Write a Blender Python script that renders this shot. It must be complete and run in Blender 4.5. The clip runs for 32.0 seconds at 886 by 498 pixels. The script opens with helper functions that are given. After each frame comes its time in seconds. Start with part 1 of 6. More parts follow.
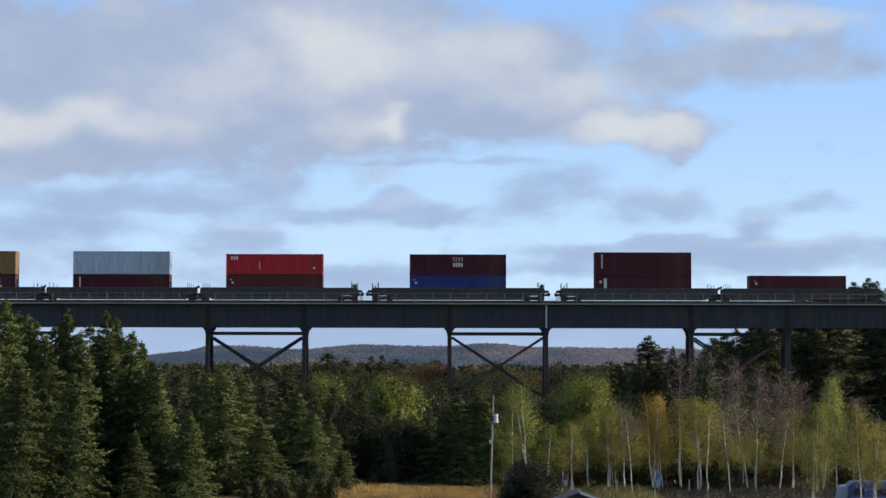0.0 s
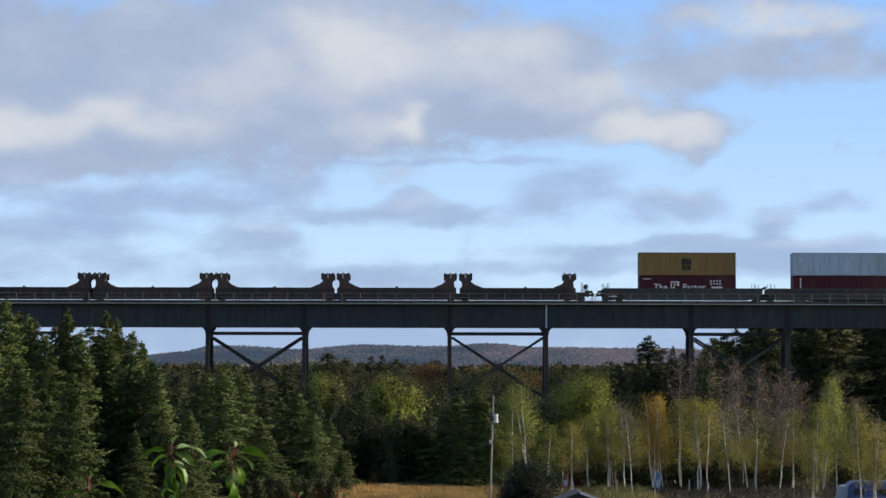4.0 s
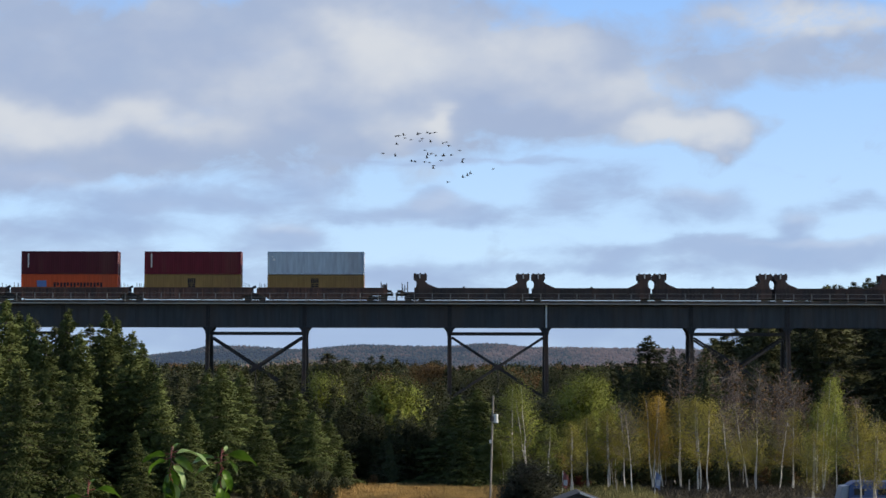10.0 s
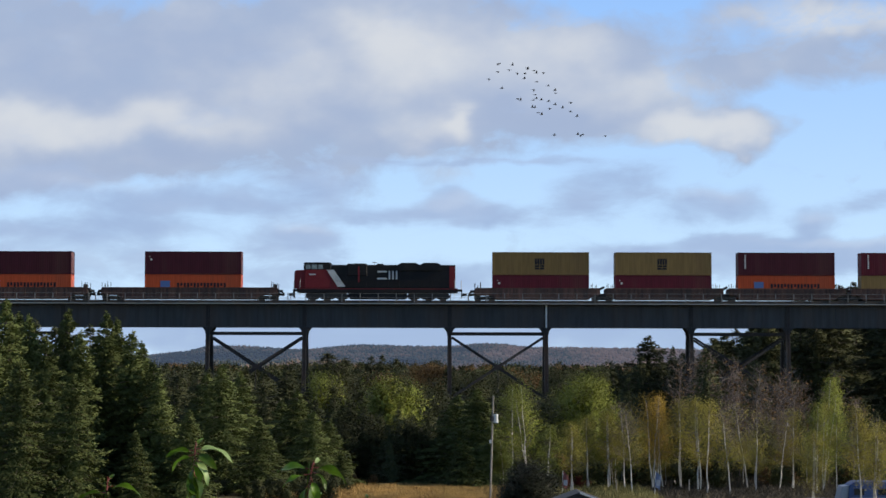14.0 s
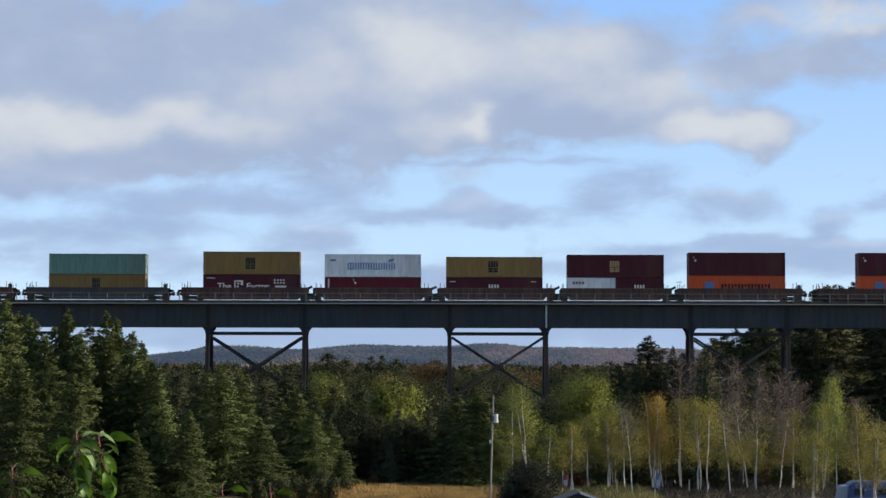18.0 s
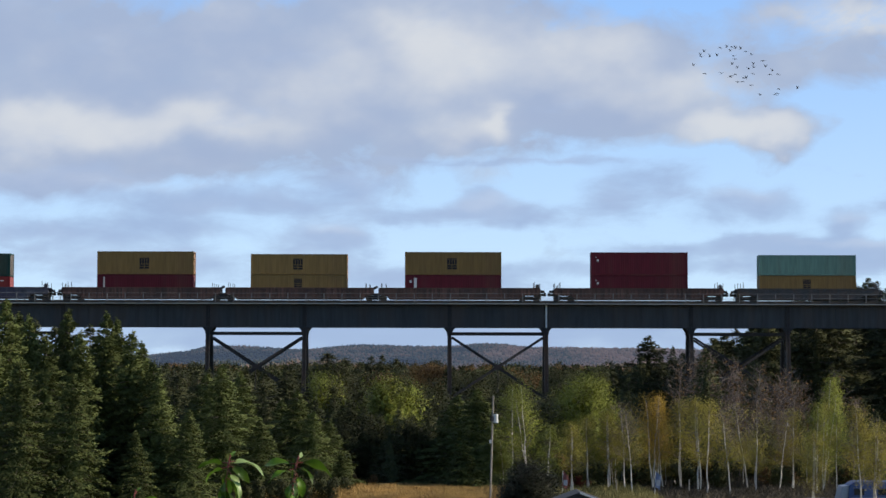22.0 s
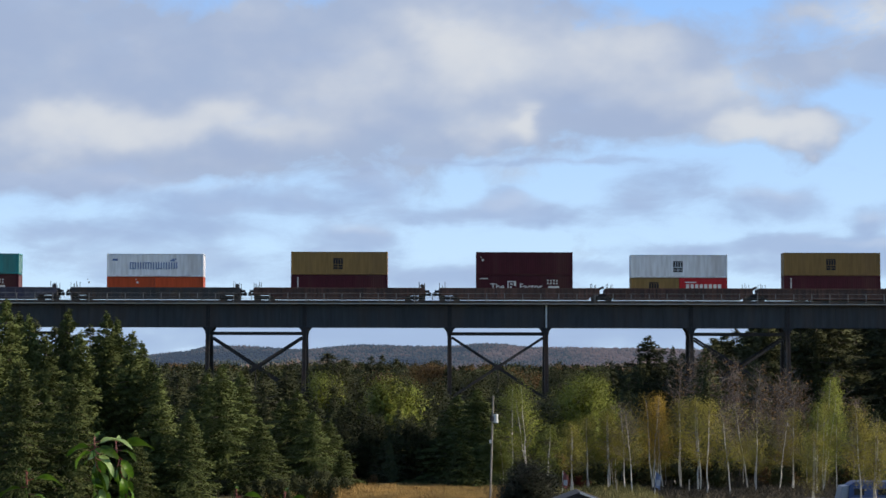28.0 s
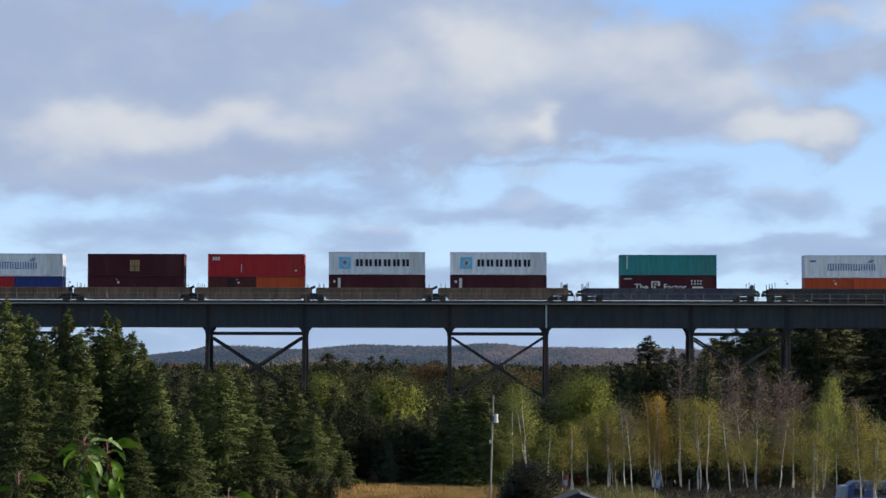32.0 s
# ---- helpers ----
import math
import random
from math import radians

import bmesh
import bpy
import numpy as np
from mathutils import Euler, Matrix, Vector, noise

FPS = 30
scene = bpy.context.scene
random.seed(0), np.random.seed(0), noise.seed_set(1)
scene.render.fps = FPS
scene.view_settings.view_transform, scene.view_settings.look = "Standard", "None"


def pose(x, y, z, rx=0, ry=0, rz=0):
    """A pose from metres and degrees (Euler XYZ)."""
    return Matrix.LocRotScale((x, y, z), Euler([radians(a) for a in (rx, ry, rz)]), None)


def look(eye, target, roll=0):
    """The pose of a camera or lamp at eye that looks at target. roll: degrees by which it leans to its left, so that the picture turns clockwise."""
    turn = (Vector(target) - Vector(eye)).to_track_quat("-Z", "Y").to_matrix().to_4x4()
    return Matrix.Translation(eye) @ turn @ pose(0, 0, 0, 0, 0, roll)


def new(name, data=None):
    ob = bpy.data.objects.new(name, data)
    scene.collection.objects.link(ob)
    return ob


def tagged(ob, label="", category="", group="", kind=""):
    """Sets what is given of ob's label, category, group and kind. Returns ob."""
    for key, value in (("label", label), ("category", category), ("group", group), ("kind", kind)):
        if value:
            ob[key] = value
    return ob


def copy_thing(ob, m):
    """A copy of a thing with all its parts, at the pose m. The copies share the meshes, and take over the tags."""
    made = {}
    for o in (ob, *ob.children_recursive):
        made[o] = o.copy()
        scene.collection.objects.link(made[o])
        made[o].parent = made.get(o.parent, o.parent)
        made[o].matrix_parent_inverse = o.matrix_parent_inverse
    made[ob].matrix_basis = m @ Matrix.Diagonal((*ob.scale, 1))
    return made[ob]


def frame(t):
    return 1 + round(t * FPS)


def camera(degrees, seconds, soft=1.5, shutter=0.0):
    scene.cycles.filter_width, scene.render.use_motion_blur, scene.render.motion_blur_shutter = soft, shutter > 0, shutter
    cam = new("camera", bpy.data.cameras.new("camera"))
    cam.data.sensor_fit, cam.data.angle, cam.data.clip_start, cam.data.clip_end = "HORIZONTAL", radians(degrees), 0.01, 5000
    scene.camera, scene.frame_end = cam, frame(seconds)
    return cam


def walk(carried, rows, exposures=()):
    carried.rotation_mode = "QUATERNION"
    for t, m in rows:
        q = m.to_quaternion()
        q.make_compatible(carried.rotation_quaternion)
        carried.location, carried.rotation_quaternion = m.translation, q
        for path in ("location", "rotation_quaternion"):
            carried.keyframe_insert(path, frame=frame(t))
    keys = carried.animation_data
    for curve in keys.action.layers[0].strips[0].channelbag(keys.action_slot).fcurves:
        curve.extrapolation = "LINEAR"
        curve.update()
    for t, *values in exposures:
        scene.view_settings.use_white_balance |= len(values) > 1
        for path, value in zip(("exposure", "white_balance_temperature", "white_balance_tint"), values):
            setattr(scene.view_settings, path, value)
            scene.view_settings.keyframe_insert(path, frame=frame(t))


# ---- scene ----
# One plan: the eye stands at (0, 0, 11) on a slope and looks along +y, a field lies at y 185 to 220 (z about 0),
# the railway viaduct runs along x at y 272, rail top z 20; the train rolls towards +x.
CLIP = 32.0
cam = camera(23.31, CLIP, soft=1.55)
EYE = look((0, 0, 11), (0, 100, 16.76), 0.12)
walk(cam, [(0, EYE), (CLIP, EYE)])

# ---- world, sun, exposure ----
SUN_DIR = Vector((0.89, -0.065, 0.42)).normalized()
world = bpy.data.worlds.new("sky")
scene.world = world
world.use_nodes = True
wn = world.node_tree
sky_tex = wn.nodes.new("ShaderNodeTexSky")
sky_tex.sky_type = "NISHITA"
sky_tex.sun_disc = False
sky_tex.sun_elevation = math.asin(SUN_DIR.z)
sky_tex.sun_rotation = math.atan2(SUN_DIR.x, SUN_DIR.y)
sky_tex.air_density = 1.0
sky_tex.dust_density = 0.0
sky_tex.ozone_density = 4.0
wn.links.new(sky_tex.outputs[0], wn.nodes["Background"].inputs[0])
wn.nodes["Background"].inputs[1].default_value = 0.15
sun = new("sun", bpy.data.lights.new("sun", "SUN"))
sun.data.energy = 5.0
sun.data.angle = radians(0.53)
sun.data.color = (1.0, 0.87, 0.69)
sun.matrix_world = look(SUN_DIR * 300, (0, 0, 0))
scene.view_settings.exposure = 0.0


# ---- materials ----
def mat(name, color, rough=0.7, metal=0.0, grain=8.0, spread=0.25, bump=0.15, stain=0.6, stain_color=None,
        island=0.0, per_object=0.0, use_object_color=False, translucent=0.0, streak=False, shine=0.5):
    """A painted, weathered or grown surface: colour varied at two scales, with fine relief."""
    m = bpy.data.materials.new(name)
    m.use_nodes = True
    nt = m.node_tree
    bsdf = nt.nodes["Principled BSDF"]
    bsdf.inputs["Roughness"].default_value = rough
    bsdf.inputs["Metallic"].default_value = metal
    bsdf.inputs["Specular IOR Level"].default_value = shine
    L = nt.links.new
    coord = nt.nodes.new("ShaderNodeTexCoord")
    mapping = nt.nodes.new("ShaderNodeMapping")
    if streak:
        mapping.inputs["Scale"].default_value = (1.0, 1.0, 0.12)
    L(coord.outputs["Object"], mapping.inputs[0])
    n1 = nt.nodes.new("ShaderNodeTexNoise")
    n1.inputs["Scale"].default_value = grain
    n1.inputs["Detail"].default_value = 5
    L(mapping.outputs[0], n1.inputs["Vector"])
    n2 = nt.nodes.new("ShaderNodeTexNoise")
    n2.inputs["Scale"].default_value = grain * 0.11
    n2.inputs["Detail"].default_value = 4
    L(mapping.outputs[0], n2.inputs["Vector"])
    base = nt.nodes.new("ShaderNodeRGB")
    base.outputs[0].default_value = (*color, 1)
    out = base.outputs[0]
    if use_object_color:
        info = nt.nodes.new("ShaderNodeObjectInfo")
        out = info.outputs["Color"]
    # grain
    ramp = nt.nodes.new("ShaderNodeMapRange")
    ramp.inputs[1].default_value, ramp.inputs[2].default_value = 0.3, 0.7
    ramp.inputs[3].default_value, ramp.inputs[4].default_value = 1 - spread, 1 + spread
    L(n1.outputs[0], ramp.inputs[0])
    val = ramp.outputs[0]
    if island:
        geo = nt.nodes.new("ShaderNodeNewGeometry")
        r2 = nt.nodes.new("ShaderNodeMapRange")
        r2.inputs[3].default_value, r2.inputs[4].default_value = 1 - island, 1 + island
        L(geo.outputs["Random Per Island"], r2.inputs[0])
        mu = nt.nodes.new("ShaderNodeMath")
        mu.operation = "MULTIPLY"
        L(val, mu.inputs[0])
        L(r2.outputs[0], mu.inputs[1])
        val = mu.outputs[0]
    if per_object:
        info2 = nt.nodes.new("ShaderNodeObjectInfo")
        r3 = nt.nodes.new("ShaderNodeMapRange")
        r3.inputs[3].default_value, r3.inputs[4].default_value = 1 - per_object, 1 + per_object
        L(info2.outputs["Random"], r3.inputs[0])
        mu = nt.nodes.new("ShaderNodeMath")
        mu.operation = "MULTIPLY"
        L(val, mu.inputs[0])
        L(r3.outputs[0], mu.inputs[1])
        val = mu.outputs[0]
    scale = nt.nodes.new("ShaderNodeVectorMath")
    scale.operation = "SCALE"
    L(out, scale.inputs[0])
    L(val, scale.inputs["Scale"])
    out = scale.outputs[0]
    if stain_color:
        mix = nt.nodes.new("ShaderNodeMix")
        mix.data_type = "RGBA"
        r4 = nt.nodes.new("ShaderNodeMapRange")
        r4.inputs[1].default_value, r4.inputs[2].default_value = 0.48, 0.68
        r4.inputs[3].default_value, r4.inputs[4].default_value = 0, stain
        L(n2.outputs[0], r4.inputs[0])
        L(r4.outputs[0], mix.inputs[0])
        L(out, mix.inputs[6])
        mix.inputs[7].default_value = (*stain_color, 1)
        out = mix.outputs[2]
    L(out, bsdf.inputs["Base Color"])
    if bump:
        b = nt.nodes.new("ShaderNodeBump")
        b.inputs["Strength"].default_value = bump
        b.inputs["Distance"].default_value = 0.02
        L(n1.outputs[0], b.inputs["Height"])
        L(b.outputs[0], bsdf.inputs["Normal"])
    if translucent:
        tr = nt.nodes.new("ShaderNodeBsdfTranslucent")
        L(out, tr.inputs[0])
        sh = nt.nodes.new("ShaderNodeMixShader")
        sh.inputs[0].default_value = translucent
        L(bsdf.outputs[0], sh.inputs[1])
        L(tr.outputs[0], sh.inputs[2])
        L(sh.outputs[0], nt.nodes["Material Output"].inputs[0])
    return m


M_PAINT = mat("container paint", (0.5, 0.5, 0.5), 0.62, grain=3.0, spread=0.16, use_object_color=True, stain=0.30,
              stain_color=(0.10, 0.06, 0.04), streak=True, shine=0.2)
M_SIGN_WHITE = mat("white lettering", (0.56, 0.56, 0.55), 0.6, grain=9, spread=0.08, bump=0)
M_SIGN_DARK = mat("dark lettering", (0.022, 0.021, 0.026), 0.7, grain=9, spread=0.1, bump=0, shine=0.1)
M_SIGN_BLUE = mat("light blue emblem", (0.12, 0.42, 0.66), 0.6, grain=9, spread=0.08, bump=0)
M_SIGN_NAVY = mat("blue lettering", (0.06, 0.12, 0.30), 0.6, grain=9, spread=0.1, bump=0)
M_SIGN_GOLD = mat("yellow emblem", (0.30, 0.20, 0.09), 0.6, grain=9, spread=0.1, bump=0)
M_WELL_BROWN = mat("rusty brown car paint", (0.088, 0.042, 0.031), 0.75, grain=4, spread=0.5, stain_color=(0.03, 0.022, 0.02),
                   per_object=0.3, streak=True)
M_BULKHEAD = mat("dark rusted bulkhead steel", (0.040, 0.026, 0.024), 0.75, grain=4, spread=0.45, stain_color=(0.075, 0.035, 0.025), per_object=0.25, streak=True)
M_WELL_TAN = mat("faded brown car paint", (0.19, 0.115, 0.07), 0.75, grain=4, spread=0.3, stain_color=(0.06, 0.04, 0.03), per_object=0.15,
                 streak=True)
M_WELL_DARK = mat("black car steel", (0.045, 0.043, 0.045), 0.7, grain=5, spread=0.35, stain_color=(0.09, 0.05, 0.03), per_object=0.25)
M_WELL_GREY = mat("scrawled grey car paint", (0.075, 0.075, 0.092), 0.75, grain=2.2, spread=0.45, stain_color=(0.05, 0.04, 0.07), stain=0.8)
M_BOGIE = mat("oily bogie steel", (0.035, 0.03, 0.028), 0.65, 0.2, grain=9, spread=0.3)
M_WHEEL = mat("worn wheel steel", (0.12, 0.10, 0.09), 0.45, 0.7, grain=12)
M_GIRDER = mat("weathered grey-green girder steel", (0.035, 0.038, 0.044), 0.72, 0.1, grain=2.4, spread=0.28, stain_color=(0.07, 0.045, 0.035),
               stain=0.5, streak=True)
M_LEG = mat("dark riveted tower steel", (0.018, 0.017, 0.019), 0.7, 0.1, grain=5, spread=0.3, stain_color=(0.05, 0.028, 0.02), stain=0.5)
M_RAIL_POST = mat("dull railing steel", (0.19, 0.185, 0.18), 0.6, 0.2, grain=10, spread=0.3)
M_RAILING = mat("galvanised railing", (0.32, 0.32, 0.31), 0.5, 0.2, grain=10, spread=0.2)
M_PIPE = mat("pale drain pipe", (0.62, 0.62, 0.60), 0.5, grain=6, spread=0.12)
M_TIE = mat("creosoted timber", (0.05, 0.04, 0.035), 0.85, grain=9, spread=0.35, per_object=0.2)
M_RAIL = mat("rail steel", (0.20, 0.17, 0.15), 0.4, 0.8, grain=14)
M_BALLAST = mat("grey ballast", (0.20, 0.19, 0.18), 0.9, grain=6, spread=0.4, bump=0.6)
M_CONCRETE = mat("stained concrete", (0.30, 0.29, 0.27), 0.85, grain=3, stain_color=(0.14, 0.12, 0.10))
M_LOCO_BLACK = mat("black locomotive paint", (0.010, 0.010, 0.012), 0.65, grain=4, spread=0.2, stain_color=(0.025, 0.022, 0.02), stain=0.5, shine=0.2)
M_LOCO_RED = mat("red locomotive paint", (0.155, 0.012, 0.018), 0.6, grain=4, spread=0.14, stain_color=(0.20, 0.03, 0.025), stain=0.5, shine=0.25)
M_LOCO_WHITE = mat("grey-white locomotive paint", (0.50, 0.50, 0.49), 0.5, grain=4, spread=0.12, stain_color=(0.25, 0.22, 0.2))
# sky seen through the cab windows is put into this glass colour
M_GLASS_CAB = mat("cab glass with sky painted in", (0.16, 0.20, 0.22), 0.12, grain=3, spread=0.3, bump=0)
M_GLASS_DARK = mat("dark cab glass", (0.02, 0.025, 0.03), 0.08, grain=3, spread=0.05, bump=0)
M_SPRUCE = mat("spruce needles", (0.081, 0.099, 0.032), 0.75, grain=0.9, spread=0.35, bump=0, island=0.16, per_object=0.28, translucent=0.12, shine=0.12)
M_SPRUCE_FAR = mat("far conifer needles", (0.060, 0.066, 0.031), 0.8, grain=0.6, spread=0.3, bump=0, island=0.16, per_object=0.4, translucent=0.1, shine=0.12)
M_BARK = mat("grey-brown bark", (0.085, 0.066, 0.05), 0.9, grain=9, spread=0.4, bump=0.5, stain_color=(0.16, 0.15, 0.13))
M_BIRCH_BARK = mat("white birch bark", (0.54, 0.51, 0.46), 0.75, grain=4.0, spread=0.2, bump=0.3, stain_color=(0.10, 0.09, 0.08), stain=0.8)
M_TWIG = mat("grey twigs", (0.165, 0.13, 0.11), 0.9, grain=6, spread=0.3, bump=0)
M_LEAF_GREEN = mat("light green leaves", (0.195, 0.215, 0.040), 0.6, grain=1.5, spread=0.25, bump=0, island=0.2, per_object=0.22, translucent=0.2, shine=0.12)
M_LEAF_OLIVE = mat("olive autumn leaves", (0.28, 0.245, 0.054), 0.65, grain=1.5, spread=0.3, bump=0, island=0.25, per_object=0.22, translucent=0.4, shine=0.12)
M_LEAF_YELLOW = mat("yellow autumn leaves", (0.42, 0.285, 0.055), 0.65, grain=1.5, spread=0.3, bump=0, island=0.25, per_object=0.22, translucent=0.4, shine=0.12)
M_LEAF_MOSS = mat("mossy autumn leaves", (0.070, 0.075, 0.029), 0.7, grain=1.2, spread=0.3, bump=0, island=0.2, per_object=0.35, translucent=0.14, shine=0.12)
M_LEAF_RUST = mat("rusty autumn leaves", (0.15, 0.09, 0.036), 0.7, grain=1.5, spread=0.3, bump=0, island=0.2, per_object=0.22, translucent=0.2, shine=0.12)
M_LEAF_DARK = mat("dark green leaves", (0.048, 0.052, 0.021), 0.7, grain=1.0, spread=0.3, bump=0, island=0.18, per_object=0.3, translucent=0.14, shine=0.12)
M_LEAF_RED = mat("red autumn leaves", (0.13, 0.030, 0.020), 0.65, grain=1.5, spread=0.3, bump=0, island=0.25, per_object=0.2, translucent=0.3, shine=0.12)
M_LEAF_BLACKISH = mat("blackish leaves", (0.020, 0.022, 0.013), 0.7, grain=1.0, spread=0.3, bump=0, island=0.18, per_object=0.2, translucent=0.05, shine=0.12)
M_BIRD = mat("dark grey plumage", (0.05, 0.05, 0.055), 0.8, grain=30, spread=0.3, bump=0)
M_SHOOT_LEAF = mat("fresh green leaf", (0.080, 0.155, 0.013), 0.33, grain=30, spread=0.25, bump=0.3, island=0.12, per_object=0.45, translucent=0.45, shine=0.3)
M_SHOOT_PALE = mat("pale leaf underside", (0.24, 0.34, 0.11), 0.45, grain=30, spread=0.15, bump=0.1, translucent=0.3)
M_SHOOT_STEM = mat("reddish stem", (0.16, 0.03, 0.02), 0.5, grain=30, spread=0.2)
M_POLE = mat("weathered pole wood", (0.26, 0.23, 0.20), 0.85, grain=7, spread=0.25, stain_color=(0.2, 0.17, 0.14), streak=True)
M_METAL_GREY = mat("light grey enamel", (0.55, 0.56, 0.56), 0.45, grain=6, spread=0.1)
M_GRASS = mat("dry meadow grass", (0.40, 0.255, 0.085), 0.9, grain=0.5, spread=0.3, bump=0, island=0.4)
M_GRASS_DARK = mat("dark brown grass", (0.055, 0.042, 0.026), 0.9, grain=0.6, spread=0.4, bump=0, island=0.4)
M_GRASS_OLIVE = mat("short olive grass", (0.18, 0.155, 0.05), 0.9, grain=0.6, spread=0.35, bump=0, island=0.4)
M_SHED_ROOF = mat("dark shingle roof", (0.04, 0.037, 0.040), 0.85, grain=6, spread=0.3)
# the shade on the front gable is put into the board colour
M_SHED_WALL = mat("shed boards darkened for shade", (0.05, 0.045, 0.048), 0.85, grain=5, spread=0.2)
# this blue is set dark: tree shade is put into the paint
M_RV_BLUE = mat("blue camper paint dimmed for tree shade", (0.024, 0.058, 0.18), 0.5, grain=3, spread=0.12, stain_color=(0.06, 0.10, 0.22))
M_RV_WHITE = mat("white camper paint", (0.24, 0.27, 0.33), 0.5, grain=3, spread=0.1, stain_color=(0.4, 0.4, 0.38))
M_TYRE = mat("black tyre rubber", (0.025, 0.025, 0.025), 0.85, grain=20)
M_FLAG_BLUE = mat("faded blue cloth", (0.11, 0.15, 0.26), 0.8, grain=8, spread=0.2)
M_RED = mat("faded red cloth", (0.19, 0.06, 0.055), 0.8, grain=8, spread=0.2)


def ground_material():
    m = bpy.data.materials.new("meadow and forest floor")
    m.use_nodes = True
    nt = m.node_tree
    L = nt.links.new
    b = nt.nodes["Principled BSDF"]
    b.inputs["Roughness"].default_value = 0.95
    c = nt.nodes.new("ShaderNodeTexCoord")
    n1 = nt.nodes.new("ShaderNodeTexNoise")
    n1.inputs["Scale"].default_value = 0.035
    n1.inputs["Detail"].default_value = 6
    L(c.outputs["Object"], n1.inputs["Vector"])
    n2 = nt.nodes.new("ShaderNodeTexNoise")
    n2.inputs["Scale"].default_value = 1.4
    n2.inputs["Detail"].default_value = 6
    L(c.outputs["Object"], n2.inputs["Vector"])
    r = nt.nodes.new("ShaderNodeValToRGB")
    r.color_ramp.elements[0].position, r.color_ramp.elements[0].color = 0.35, (0.045, 0.05, 0.02, 1)
    r.color_ramp.elements[1].position, r.color_ramp.elements[1].color = 0.62, (0.20, 0.14, 0.05, 1)
    e = r.color_ramp.elements.new(0.5)
    e.color = (0.11, 0.09, 0.032, 1)
    L(n1.outputs[0], r.inputs[0])
    s = nt.nodes.new("ShaderNodeMapRange")
    s.inputs[1].default_value, s.inputs[2].default_value = 0.3, 0.7
    s.inputs[3].default_value, s.inputs[4].default_value = 0.55, 1.35
    L(n2.outputs[0], s.inputs[0])
    v = nt.nodes.new("ShaderNodeVectorMath")
    v.operation = "SCALE"
    L(r.outputs[0], v.inputs[0])
    L(s.outputs[0], v.inputs["Scale"])
    L(v.outputs[0], b.inputs["Base Color"])
    bu = nt.nodes.new("ShaderNodeBump")
    bu.inputs["Distance"].default_value = 0.15
    L(n2.outputs[0], bu.inputs["Height"])
    L(bu.outputs[0], b.inputs["Normal"])
    return m


M_GROUND = ground_material()


# ---- building helpers ----
class Geo:
    """Collects simple solids into one mesh."""

    def __init__(self):
        self.v, self.f = [], []

    def poly(self, pts, faces):
        n = len(self.v)
        self.v += [tuple(p) for p in pts]
        self.f += [tuple(n + i for i in f) for f in faces]
        return self

    def box(self, x0, x1, y0, y1, z0, z1, m=None):
        pts = [Vector(p) for p in ((x0, y0, z0), (x1, y0, z0), (x1, y1, z0), (x0, y1, z0),
                                   (x0, y0, z1), (x1, y0, z1), (x1, y1, z1), (x0, y1, z1))]
        if m:
            pts = [m @ p for p in pts]
        return self.poly(pts, [(3, 2, 1, 0), (4, 5, 6, 7), (0, 1, 5, 4), (1, 2, 6, 5), (2, 3, 7, 6), (3, 0, 4, 7)])

    def prism(self, outline, y0, y1, axis="y"):
        """An outline in x, z pushed along y (or in y, z along x)."""
        n = len(outline)
        if axis == "y":
            pts = [(a, y0, b) for a, b in outline] + [(a, y1, b) for a, b in outline]
        else:
            pts = [(y0, a, b) for a, b in outline] + [(y1, a, b) for a, b in outline]
        faces = [tuple(range(n)), tuple(range(2 * n - 1, n - 1, -1))]
        faces += [((i + 1) % n, i, n + i, n + (i + 1) % n) for i in range(n)]
        return self.poly(pts, faces)

    def tube(self, a, b, r0, r1=None, n=8):
        a, b = Vector(a), Vector(b)
        r1 = r0 if r1 is None else r1
        d = (b - a).normalized()
        u = d.orthogonal().normalized()
        w = d.cross(u)
        ring = [(math.cos(2 * math.pi * i / n), math.sin(2 * math.pi * i / n)) for i in range(n)]
        pts = [a + (u * c + w * s) * r0 for c, s in ring] + [b + (u * c + w * s) * r1 for c, s in ring]
        faces = [(i, (i + 1) % n, n + (i + 1) % n, n + i) for i in range(n)]
        faces += [tuple(range(n - 1, -1, -1)), tuple(range(n, 2 * n))]
        return self.poly(pts, faces)

    def limb(self, pts, radii, n=7):
        """One bent, tapering limb through the points, in one skin."""
        rings, base = [], len(self.v)
        for i, p in enumerate(pts):
            d = (Vector(pts[min(i + 1, len(pts) - 1)]) - Vector(pts[max(i - 1, 0)])).normalized()
            u = d.cross(Vector((0.31, 0.95, 0.05))).normalized()
            w = d.cross(u)
            rings += [tuple(Vector(p) + (u * math.cos(6.2832 * k / n) + w * math.sin(6.2832 * k / n)) * radii[i]) for k in range(n)]
        self.v += rings
        for i in range(len(pts) - 1):
            for k in range(n):
                a, b = base + i * n + k, base + i * n + (k + 1) % n
                self.f.append((a, b, b + n, a + n))
        self.f.append(tuple(base + k for k in range(n - 1, -1, -1)))
        self.f.append(tuple(base + (len(pts) - 1) * n + k for k in range(n)))
        return self

    def beam(self, a, b, w, h):
        """A flat bar of width w and depth h (along y) from a to b."""
        a, b = Vector(a), Vector(b)
        d = (b - a).normalized()
        side = Vector((0, 1, 0))
        up = d.cross(side).normalized()
        side = up.cross(d).normalized()
        pts = []
        for p in (a, b):
            pts += [p + up * w / 2 + side * h / 2, p - up * w / 2 + side * h / 2, p - up * w / 2 - side * h / 2, p + up * w / 2 - side * h / 2]
        return self.poly(pts, [(0, 1, 2, 3), (7, 6, 5, 4), (1, 0, 4, 5), (2, 1, 5, 6), (3, 2, 6, 7), (0, 3, 7, 4)])

